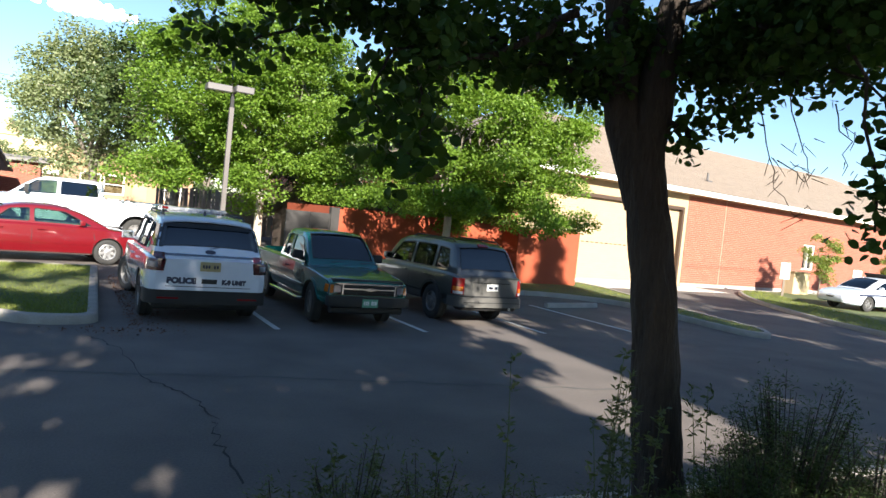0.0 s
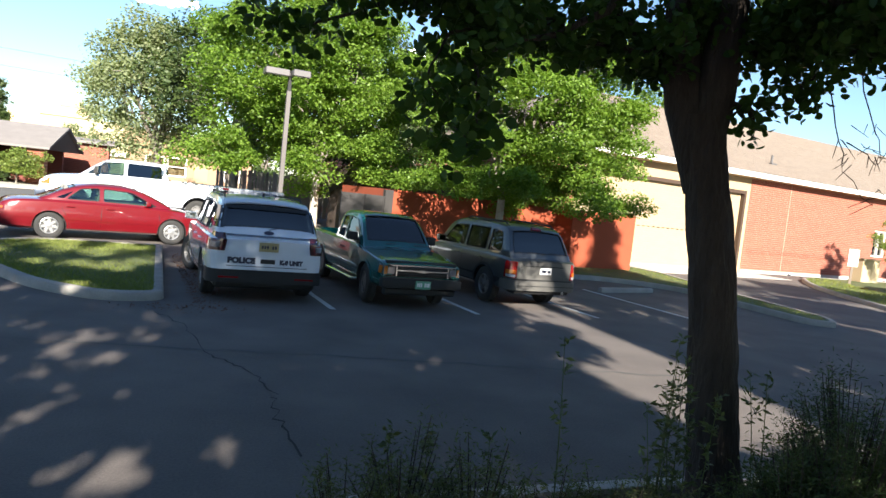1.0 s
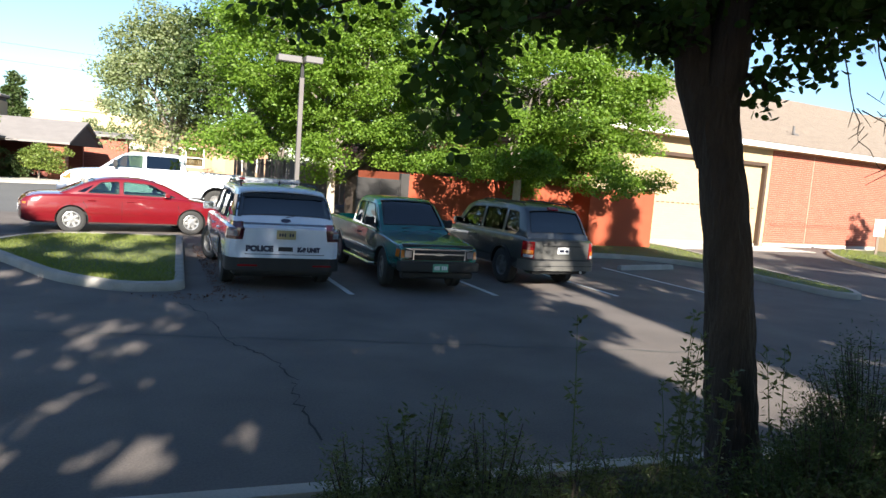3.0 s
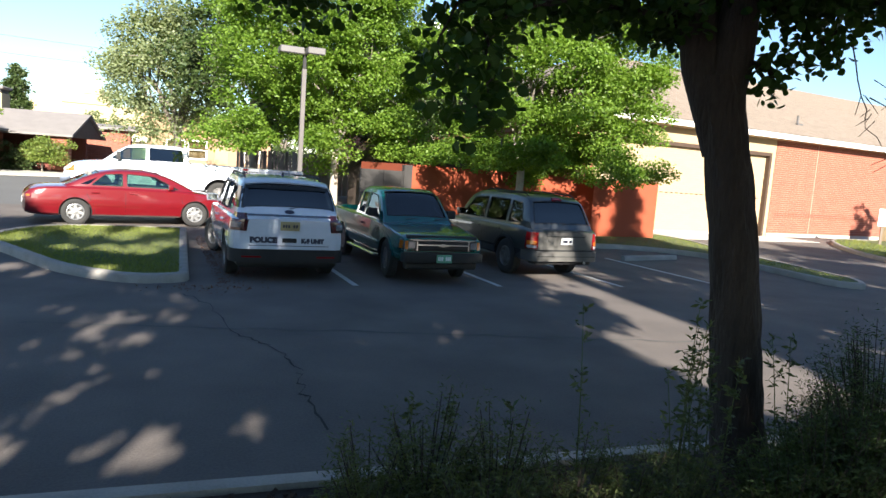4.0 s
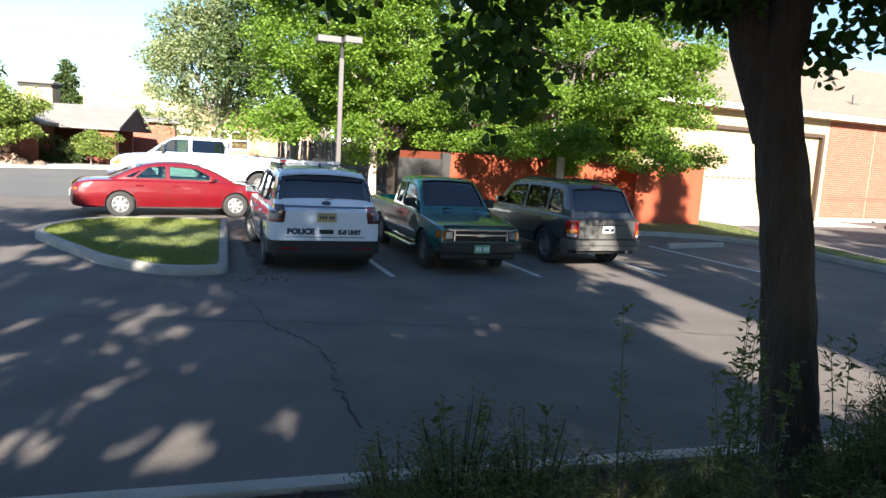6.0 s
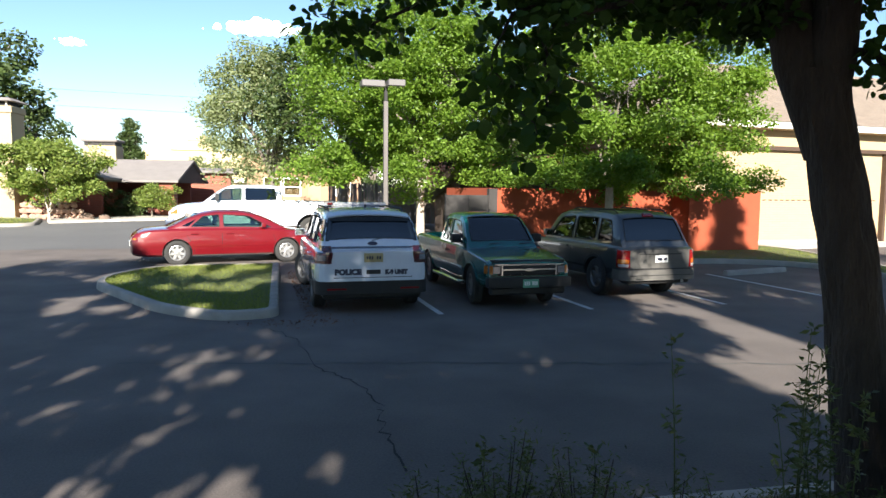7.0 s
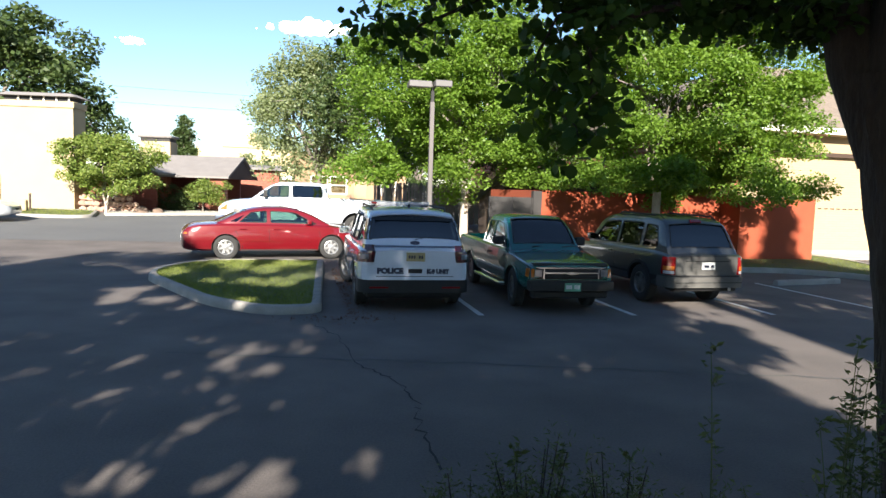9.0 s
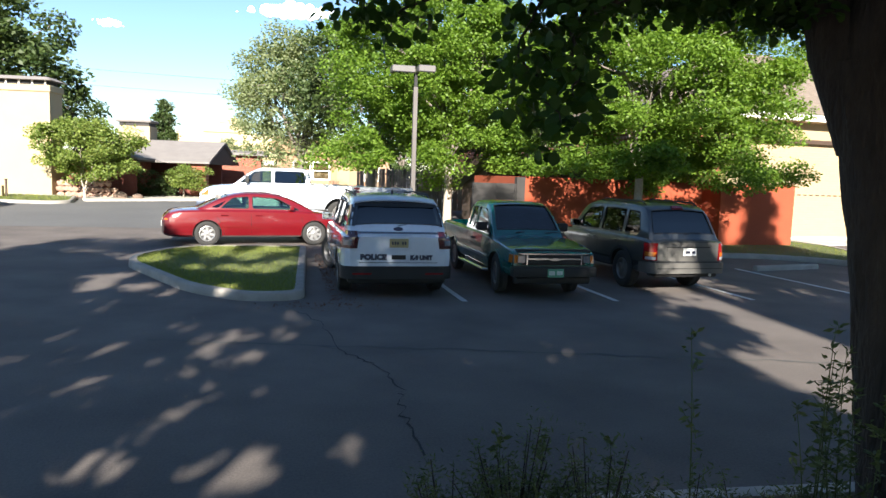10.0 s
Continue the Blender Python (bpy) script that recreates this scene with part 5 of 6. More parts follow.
# ---- foliage ----
def leaf_cloud(name, pts, size, material, seed, parent=None, broad=0.62, round_leaf=False, droop=0.35, upness=0.9):
    """One mesh of many leaves at pts: folded round blades, or plain pointed ones."""
    rng = np.random.default_rng(seed)
    p = np.asarray(pts, float)
    n = len(p)
    s = size * rng.uniform(0.65, 1.2, n)[:, None]
    a = rng.normal(0, 1, (n, 3))
    a[:, 2] = a[:, 2] * 0.5 - droop
    a /= np.linalg.norm(a, axis=1)[:, None]
    u = rng.normal(0, 0.75, (n, 3)) + (0, -0.25, upness)
    b = np.cross(a, u)
    b /= np.linalg.norm(b, axis=1)[:, None] + 1e-9
    c = np.cross(b, a)
    w = s * broad * 0.5
    if round_leaf:
        fold = c * s * 0.10
        side = [(0.10, 0.55), (0.34, 1.0), (0.62, 0.95), (0.85, 0.55)]
        v = np.stack([p] + [p + a * s * t + b * w * g + fold * g for t, g in side] + [p + a * s] + [p + a * s * t - b * w * g + fold * g for t, g in side[::-1]], 1).reshape(-1, 3)
        k = np.arange(n)[:, None] * 10
        f = np.concatenate([k + [0, 1, 2, 5], k + [2, 3, 4, 5], k + [0, 5, 8, 9], k + [5, 6, 7, 8]])
    else:
        v = np.stack([p, p + a * s * 0.45 + b * w + c * s * 0.08, p + a * s, p + a * s * 0.45 - b * w + c * s * 0.08], 1).reshape(-1, 3)
        f = np.arange(n)[:, None] * 4 + [0, 1, 2, 3]
    me = bpy.data.meshes.new(name)
    me.vertices.add(len(v))
    me.vertices.foreach_set("co", v.astype(np.float32).ravel())
    me.loops.add(f.size)
    me.loops.foreach_set("vertex_index", f.astype(np.int32).ravel())
    me.polygons.add(len(f))
    me.polygons.foreach_set("loop_start", np.arange(0, f.size, 4, dtype=np.int32))
    me.update(calc_edges=True)
    me.materials.append(material)
    ob = new(name, me)
    if parent:
        ob.parent = parent
    return ob


def clump_points(rng, centre, count, r, flat=0.55):
    q = rng.normal(0, 1, (count, 3))
    q /= np.linalg.norm(q, axis=1)[:, None] + 1e-9
    q *= (rng.uniform(0, 1, count) ** 0.45)[:, None] * r * (1, 1, flat)
    q[:, 2] -= 0.25 * (q[:, 0] ** 2 + q[:, 1] ** 2) / r
    return q + centre


def limb(bm, a, b, r0, r1, rng, n=6, sag=0.12):
    a, b = Vector(a), Vector(b)
    d = (b - a).length
    pts, rad = [], []
    for i in range(n + 1):
        t = i / n
        k = math.sin(t * math.pi) * d * 0.07
        pts.append(a.lerp(b, t) + Vector((rng.normal() * k, rng.normal() * k, sag * d * math.sin(t * math.pi))))
        rad.append(r0 + (r1 - r0) * t)
    add_tube(bm, pts, rad, 7)


# sun flecks cut on purpose through the unseen crowns: ground x, y and half width
FLECKS = [(-4.22, 9.49, 0.192), (-3.56, 8.77, 0.136), (-4.68, 6.93, 0.116), (-3.74, 6.27, 0.136), (-3.92, 5.98, 0.122), (-5.02, 6.47, 0.136), (-4.56, 5.13, 0.15), (-4.16, 5.39, 0.192),
          (-3.2, 5, 0.288), (-3.88, 4.76, 0.136), (-3.45, 4.86, 0.224), (-2.6, 5.07, 0.088), (-2.72, 7.89, 0.122), (-2.37, 10.45, 0.122), (-1.8, 5.58, 0.129), (-1.85, 6.57, 0.088),
          (-0.75, 6.71, 0.095), (-0.93, 5.8, 0.109), (-1.32, 5.35, 0.082), (1.08, 7.63, 0.102), (0.86, 4.96, 0.095), (1.92, 9.04, 0.2), (-3.06, 5.33, 0.136), (-4.31, 5.1, 0.136),
          (-5.6, 8.2, 0.136), (-6.3, 7.2, 0.15), (0.95, 5.72, 0.068), (6.26, 22, 0.42), (-3.41, 11.2, 0.109)]
rf = random.Random(77)
FLECKS += [(rf.uniform(-7.5, -2.4), rf.uniform(4.6, 10.8), rf.uniform(.07, .17)) for k in range(64)]
FLECKS += [(rf.uniform(-7.5, -3.0), rf.uniform(4.8, 9.6), rf.uniform(.10, .20)) for k in range(46)]
FLECKS += [(rf.uniform(-2.4, 2.2), rf.uniform(4.8, 10.5), rf.uniform(.05, .10)) for k in range(30)]
FLECKS += [(rf.uniform(-6.4, -2.4), rf.uniform(11.8, 18.6), rf.uniform(.16, .42)) for k in range(30)]
FLECKS += [(4.75, 13.2, .75), (4.3, 12.0, .4)]
# outline of the sunlit band on the ground, also cut through the unseen crowns
LANE = [(5.2, 12.2), (5.4, 11.2), (4.9, 10.1), (4.84, 8.24), (4.64, 6.66), (3.57, 5.01), (2.2, 4.1), (1.9, 4.3), (2.05, 5.2), (2.2, 6.3), (2.05, 6.7), (2.3, 7.4), (3.32, 8.05), (3.6, 9.2), (4.1, 10.6)]


def thin_out(pts, base, rng):
    """Leaves out those that would stand in the sun's way to the flecks and the lane."""
    w = pts + np.array(base)
    d = w[:, 2:3] / sun_way.z
    g = w[:, :2] - d * np.array((sun_way.x, sun_way.y)) + rng.normal(0, 1, (len(w), 2)) * (.025, .06)
    stay = np.ones(len(w), bool)
    for x, y, r in FLECKS:
        stay &= ((g[:, 0] - x) / r) ** 2 + ((g[:, 1] - y) / (1.8 * r)) ** 2 > 1
    g += rng.normal(0, 1, g.shape) * (.07, .16)
    hit = np.zeros(len(w), bool)
    for (xi, yi), (xj, yj) in zip(LANE, LANE[-1:] + LANE[:-1]):
        if yi != yj:
            hit ^= ((yi > g[:, 1]) != (yj > g[:, 1])) & (g[:, 0] < (xj - xi) * (g[:, 1] - yi) / (yj - yi) + xi)
    return pts[stay & ~hit]


def tree(name, base, label, trunk_r, fork, centre, radii, clumps, leaves, clump_r, leaf, leaf_m, bark, seed, lean=(0, 0), top_narrow=0.0, category="tree", skirt=0, gaps=(), whitewash=False, hollow=0.45, flat=0.55, limbs=26):
    """A tapered trunk with limbs, and a crown of leaf clumps with gaps between."""
    rng = np.random.default_rng(seed)
    bx, by, bz = base
    t = thing(name, pose(bx, by, bz), label, category)
    c = np.array(centre, float) - (bx, by, bz + rise(bx, by))
    top = (lean[0], lean[1], fork)
    bm = bmesh.new()
    add_tube(bm, [(0, 0, -0.05), (lean[0] * .05, 0, 0.12), (lean[0] * .4, lean[1] * .4, fork * .5), top], [trunk_r * 1.5, trunk_r * 1.1, trunk_r * .92, trunk_r * .8], 14)
    part("trunk", bm, bark_white if whitewash else bark, t, "", True, 60)
    spots = []
    while len(spots) < clumps:
        d = rng.normal(0, 1, 3)
        d /= np.linalg.norm(d)
        k = rng.uniform(hollow, 1) ** 0.7 * (1 + 0.22 * noise.noise(Vector(d * 2.1) + Vector((seed, 0, 0))))
        q = d * k
        if top_narrow and q[2] > -0.6:
            q[:2] *= 1 - top_narrow * (q[2] + 0.6) / 1.6
        w = c + q * radii + (bx, by, bz + rise(bx, by))
        if all(math.dist((w[0], w[2]), g[:2]) > g[2] for g in gaps):
            spots.append(c + q * radii)
    for k in range(skirt):
        a = rng.uniform(0, math.tau)
        spots.append(c + np.array((math.cos(a) * radii[0] * rng.uniform(.55, .98), math.sin(a) * radii[1] * rng.uniform(.55, .98), radii[2] * rng.uniform(-.92, -.6))))
    bm = bmesh.new()
    main = []
    for i in range(6):
        a = i * math.tau / 6 + rng.uniform(-.4, .4)
        e = Vector((c[0] + math.cos(a) * radii[0] * .45, c[1] + math.sin(a) * radii[1] * .45, c[2] + rng.uniform(-.1, .5) * radii[2]))
        lb = bmesh.new()
        limb(lb, (top[0], top[1], top[2] - 0.1), e, trunk_r * .55, trunk_r * .2, rng)
        part("limb", lb, bark, t, "", True, 60)
        main.append(e)
    for q in spots[:limbs]:
        m_ = min(main, key=lambda e: (e - Vector(q)).length)
        s0 = Vector(top).lerp(m_, rng.uniform(.5, 1))
        limb(bm, s0, q, trunk_r * .2, trunk_r * .05, rng, 5, .05)
    tagged(part("branchwork", bm, bark, t, "", True, 60), kind="stuff")
    pts = np.concatenate([clump_points(rng, q, max(8, int(leaves / clumps * rng.uniform(.6, 1.4))), clump_r * rng.uniform(.65, 1.35), flat) for q in spots])
    if by < 0:
        pts = thin_out(pts, base, rng)
    leaf_cloud("crown", pts, leaf, leaf_m, seed + 1, t)
    return t


# the maples over the stalls, the silvery tree and what stands behind
tree("maple_tree", (7.28, 18.45, 0.1), "green maple over the orange wall, trunk whitewashed", .14, 2.1, (8.1, 18.5, 5.1), (4.3, 3.4, 3.1), 190, 130000, .66, .11, leaf_maple, bark_grey, 11, skirt=34, whitewash=True, hollow=.35)
tree("maple_tree", (2.85, 24.1, 0.1), "bright green maple with drooping low branches", .15, 2.3, (2.4, 24.3, 6.1), (4.2, 3.1, 4.0), 180, 115000, .72, .12, leaf_maple, bark_grey, 12, skirt=30, whitewash=True, hollow=.35)
tree("shade_tree", (1.0, 31.5, 0), "dense dark green tree behind the maples", .2, 2.6, (1.2, 31.5, 6.2), (4.3, 4.0, 3.8), 130, 24000, .85, .19, leaf_dark, bark_grey, 13)
tree("shade_tree", (7.5, 32.0, 0), "dense green tree beyond the yard", .2, 2.6, (7.5, 32, 6.4), (5.0, 4.0, 4.0), 130, 22000, .95, .2, leaf_dark, bark_grey, 14)
tree("silvery_elm", (-2.1, 34.0, 0), "tall airy silvery green elm with a short grey trunk", .2, 2.3, (-2.6, 34, 5.6), (3.5, 3.2, 3.2), 150, 26000, .7, .16, leaf_elm, bark_grey, 15, top_narrow=.35, flat=.8)
tree("shade_tree", (-27.5, 60.0, 0), "big dark green tree behind the stucco house", .4, 4, (-27.5, 60, 9.6), (8.0, 6.0, 6.3), 170, 36000, 1.5, .46, leaf_dark, bark_grey, 16)
tree("shade_tree", (-20.5, 60.0, 0), "low dark tree behind the stucco house", .25, 2, (-20.5, 60, 6.6), (3.2, 3, 3.0), 60, 7000, 1.0, .32, leaf_dark, bark_grey, 17)
tree("conifer_tree", (-15.1, 76.0, 0), "narrow pointed dark green conifer far off", .2, 2, (-15.1, 76, 5.6), (1.5, 1.5, 3.7), 70, 9000, .7, .3, leaf_dark, bark_grey, 18, top_narrow=.75)
tree("ornamental_tree", (-12.0, 34.9, 0), "many stemmed yellow green ornamental tree by the house", .07, .5, (-11.65, 34.9, 3.0), (2.5, 1.6, 1.5), 85, 20000, .55, .14, leaf_shrub, bark_white, 19, hollow=.3)
tree("garden_shrub", (-8.0, 37.6, 0), "bright green little tree before the porch", .04, .8, (-7.75, 37.6, 1.75), (1.2, .9, .7), 30, 5000, .4, .1, leaf_shrub, bark_grey, 20, category="shrub", limbs=10)
tree("garden_shrub", (-9.8, 38.6, 0), "dark hedge shrub before the porch", .04, .2, (-9.8, 38.6, 1.2), (1.5, .7, .8), 30, 5000, .4, .1, leaf_dark, bark_grey, 21, category="shrub", limbs=10)
tree("street_tree", (-6.5, 50.0, 0), "small sparse street tree far off", .1, 1.6, (-6.3, 50, 3.0), (1.9, 1.7, 1.5), 40, 4000, .5, .16, leaf_elm, bark_grey, 22)
tree("wall_shrub", (31.2, 20.8, .11), "staked young tree before the brick wall", .035, .9, (31.3, 20.8, 2.4), (1.05, .8, 1.35), 30, 4200, .34, .11, leaf_shrub, bark_grey, 23, limbs=14)
tree("wall_shrub", (37.0, 20.2, .11), "leafy young tree before the brick wall", .035, .9, (37.2, 20.2, 2.3), (1.0, .8, 1.3), 30, 4200, .34, .11, leaf_shrub, bark_grey, 24, limbs=14)
tree("shade_tree", (7.0, 58.0, 0), "green tree far behind the stalls", .2, 2.4, (7.0, 58, 5.2), (5.0, 3.5, 4.2), 80, 12000, 1.0, .3, leaf_dark, bark_grey, 25)
tree("shade_tree", (15.0, 52.0, 0), "green tree far behind the yard", .2, 2.4, (15.0, 52, 5.6), (5.5, 3.5, 4.6), 80, 12000, 1.0, .3, leaf_dark, bark_grey, 26)
# unseen trees behind the bed, inferred from the lot's shade and shaped to cast it
tree("shade_tree", (-7.0, -5.5, 0.1), "broad leafy tree behind the planting bed", .2, 2.4, (-6.3, -5.2, 6.1), (5.2, 3.4, 4.6), 270, 60000, .8, .22, leaf_pear, bark_dark, 31, hollow=.15)
tree("shade_tree", (-13.5, -5.0, 0.1), "broad leafy tree behind the planting bed", .2, 2.4, (-13.2, -5.0, 6.6), (4.8, 3.3, 4.9), 250, 56000, .85, .23, leaf_pear, bark_dark, 35, hollow=.15)
# added out of view to shade the pear trunk and the parked cars
tree("slender_tree", (-1.5, -5.6, 0.1), "slender unseen tree added to shade the pear trunk", .1, 3.0, (-1.5, -5.6, 7.2), (2.1, 1.8, 3.7), 120, 30000, .6, .2, leaf_pear, bark_dark, 36)
tree("shade_tree", (5.6, -5.2, 0.1), "broad leafy tree behind the planting bed", .2, 2.4, (5.25, -5.2, 6.3), (3.9, 3.2, 4.9), 200, 48000, .85, .23, leaf_pear, bark_dark, 32)
# added out of view, its high crown keeps sun off the orange wall
tree("shade_tree", (0.3, -14.0, 0.0), "very tall unseen tree added to shade the orange wall", .3, 8.0, (-.1, -14.0, 15.35), (4.3, 2.2, 1.45), 120, 40000, .65, .26, leaf_pear, bark_dark, 37, hollow=.1)
tree("conifer_tree", (7.6, -4.6, 0.1), "tall pointed evergreen behind the planting bed", .16, 2, (7.6, -4.6, 8.4), (1.8, 1.6, 5.2), 90, 12000, .6, .22, leaf_dark, bark_dark, 33, top_narrow=.8)
tree("shade_tree", (14.5, -3.5, 0.1), "broad leafy tree by the driveway", .2, 2.4, (16.0, -3.5, 6.2), (6.2, 3.4, 4.5), 200, 44000, .85, .24, leaf_pear, bark_dark, 34)

# the pear tree at the edge of the bed
def pear_tree():
    rng = np.random.default_rng(41)
    t = thing("pear_tree", pose(0.49, 3.34, 0.1), "dark barked pear tree with low hanging leafy branches", "tree")
    base = Vector((0.29, 3.38, 0.1))
    L = lambda p: Vector(p) - base
    line = [(.30, 3.37, .06), (.285, 3.385, .25), (.265, 3.41, .5), (.22, 3.47, 1.1), (.165, 3.54, 1.72), (.11, 3.605, 2.2), (.06, 3.67, 2.55), (.035, 3.70, 2.75)]
    rad = [.24, .19, .172, .160, .155, .150, .152, .17]
    bm = bmesh.new()
    sides, rows = 40, []
    fine = []
    for (a, ra), (b, rb) in zip(zip(line, rad), zip(line[1:], rad[1:])):
        for k in range(12):
            fine.append((L(a).lerp(L(b), k / 12), ra + (rb - ra) * k / 12))
    fine.append((L(line[-1]), rad[-1]))
    for p, r in fine:
        row = []
        for k in range(sides):
            a = k * math.tau / sides
            q = Vector((math.cos(a) * 7, math.sin(a) * 7, p.z * 2.3))
            ridge = abs(noise.noise(q)) * .035 + noise.noise(q * 2.3) * .010
            row.append(bm.verts.new(p + Vector((math.cos(a), math.sin(a), 0)) * (r - .012 + ridge)))
        rows.append(row)
    for a, b in zip(rows, rows[1:]):
        for k in range(sides):
            bm.faces.new((a[k], a[(k + 1) % sides], b[(k + 1) % sides], b[k]))
    bm.faces.new(rows[-1])
    part("trunk", bm, bark_dark, t, "deeply furrowed dark trunk", True, 70)
    bm = bmesh.new()
    for pts, rs in ((((.07, 3.66, 2.25), (.03, 3.70, 2.5), (-.03, 3.78, 2.82), (-.065, 3.83, 3.1), (-.10, 3.87, 3.6), (-.3, 4.0, 4.8)), (.10, .125, .14, .13, .11, .06)), (((.11, 3.62, 2.25), (.06, 3.67, 2.5), (.075, 3.645, 2.82), (.085, 3.635, 3.1), (.10, 3.60, 3.6), (.3, 3.4, 4.8)), (.10, .125, .135, .125, .10, .06))):
        lb = bmesh.new()
        add_tube(lb, [L(p) for p in pts], list(rs), 16)
        part("limb", lb, bark_dark, t, "", True, 70)
    for a_, e in (((-.05, 3.82, 3.0), (-.28, 4.06, 3.32)), ((-.28, 4.06, 3.32), (-.8, 4.2, 3.55)), ((-.2, 3.95, 3.7), (-.9, 4.3, 4.6)), ((.2, 3.5, 3.7), (.5, 3.1, 4.6)), ((.17, 3.5, 3.6), (.3, 2.9, 3.6)), ((-.2, 3.9, 3.7), (-.6, 3.3, 4.3))):
        lb = bmesh.new()
        limb(lb, L(a_), L(e), .045, .028, rng, 5, .03)
        part("limb", lb, bark_dark, t, "", True, 70)
    # the low boughs and their twigs: each a start on a stem and a line of leaf sprays
    boughs = [((-.20, 3.9, 3.15), [(-.75, 4.05, 3.16), (-1.4, 3.9, 3.05), (-1.92, 3.6, 2.90), (-2.10, 3.41, 2.62), (-2.06, 3.22, 2.44), (-2.02, 3.04, 2.27)]),
              ((-.9, 4.05, 3.25), [(-1.5, 4.3, 3.2), (-2.1, 4.0, 3.12), (-2.42, 4.15, 2.98), (-2.63, 4.18, 2.88), (-2.78, 4.26, 2.98)]),
              ((-.7, 3.6, 3.4), [(-1.2, 3.65, 3.05), (-1.6, 3.6, 2.90), (-1.82, 3.45, 2.74), (-1.85, 3.3, 2.56), (-1.92, 3.16, 2.40)]),
              ((.10, 3.62, 3.3), [(.35, 3.5, 3.15), (.37, 3.42, 3.3), (.52, 3.38, 2.95), (.45, 3.2, 3.05)]),
              ((.12, 3.6, 2.85), [(.20, 3.46, 2.82), (.24, 3.44, 2.74)]),
              ((.25, 3.0, 3.4), [(.41, 3.07, 3.22), (.39, 2.80, 3.07), (.27, 2.56, 3.12), (.26, 2.23, 2.88), (.24, 2.10, 2.66), (.32, 2.14, 2.46), (.31, 2.19, 2.36)]),
              ((.2, 2.9, 3.5), [(.0, 2.87, 3.33), (.2, 2.62, 3.26), (-.09, 2.32, 3.2), (.36, 2.25, 2.2)])]
    sprays = []
    for start, tips in boughs:
        prev, r = L(start), .030
        for q in tips:
            limb(bm, prev, L(q), r, r * .7, rng, 4, .02)
            prev, r = L(q), max(.004, r * .68)
            sprays.append(L(q))
    for pts in ([(.08, 2.81, 2.85), (.07, 2.71, 2.56), (.11, 2.68, 2.40), (.16, 2.53, 2.23)], [(.15, 2.69, 2.95), (.20, 2.59, 2.63), (.24, 2.55, 2.47)], [(.10, 2.39, 2.85), (.16, 2.35, 2.65), (.19, 2.34, 2.49)], [(.09, 2.68, 2.56), (.14, 2.6, 2.49), (.20, 2.54, 2.45)]):
        kinked = [L(pts[0])]
        for a_, b_ in zip(pts, pts[1:]):
            for g in (.33, .66, 1):
                kinked.append(L(a_).lerp(L(b_), g) + Vector(rng.normal(0, .012, 3)))
        add_tube(bm, kinked, [.0042 - .0028 * i / len(kinked) for i in range(len(kinked))], 5)
        for p in pts[1:]:
            for k in range(4):
                q = L(p) + Vector((rng.uniform(-.05, .05), rng.uniform(-.05, .05), rng.uniform(.0, .1)))
                add_tube(bm, [q, q + Vector((rng.uniform(-.09, .09), rng.uniform(-.09, .09), rng.uniform(-.10, -.02)))], [.0028, .0015], 4)
    tagged(part("branchwork", bm, bark_dark, t, "", True, 60), kind="stuff")
    pts = [clump_points(rng, np.array(q), 40, .20, .9) for q in sprays]
    for a, b in zip(sprays, sprays[1:]):
        if (a - b).length < .9:
            pts.append(clump_points(rng, np.array(a.lerp(b, .5)), 28, .19, .9))
    for x in np.linspace(-2.75, -.3, 14):
        pts.append(clump_points(rng, np.array(L((x + rng.normal(0, .08), 3.85 + rng.normal(0, .2), 3.30 + rng.normal(0, .07)))), 110, .32, .7))
    for x in np.linspace(.0, .9, 8):
        pts.append(clump_points(rng, np.array(L((x + rng.normal(0, .1), 2.9 + rng.normal(0, .45), 3.46 + rng.normal(0, .1)))), 110, .34, .7))
    for k in range(30):
        f = rng.uniform()
        pts.append(clump_points(rng, np.array(L((.40 - .45 * f + rng.normal(0, .10), 3.6 - 1.45 * f + rng.normal(0, .08), 3.42 + rng.normal(0, .14)))), 110, .27, .75))
    for k in range(26):
        pts.append(clump_points(rng, np.array(L((rng.uniform(.5, 1.7), rng.uniform(2.7, 4.0), rng.uniform(3.35, 3.9)))), 110, .34, .7))
    for k in range(14):
        pts.append(clump_points(rng, np.array(L((.02 + rng.normal(0, .12), 3.85 + rng.normal(0, .15), 3.42 + rng.normal(0, .1)))), 70, .22, .8))
    # the dark fringe hanging along the low boughs
    for x in np.linspace(-2.95, .1, 34):
        pts.append(clump_points(rng, np.array(L((x + rng.normal(0, .07), 3.85 + rng.normal(0, .22), 3.16 + rng.normal(0, .05)))), 70, .2, .7))
    for k in range(5):
        pts.append(clump_points(rng, np.array(L((-1.75 + rng.normal(0, .3), 3.5 + rng.normal(0, .2), 2.88 + rng.normal(0, .1)))), 50, .2, .9))
    # the rest of the crown above
    for k in range(250):
        d = rng.normal(0, 1, 3)
        d /= np.linalg.norm(d)
        q = np.array((-.5, 3.4, 6.1)) + d * (3.5, 3.0, 2.75) * rng.uniform(.45, 1) ** .6
        if q[2] > 3.55:
            pts.append(clump_points(rng, q - np.array(base), 150, .55, .6))
    leaf_cloud("crown", np.concatenate(pts), .062, leaf_pear, 42, t, .88, True, .5, .6)


pear_tree()

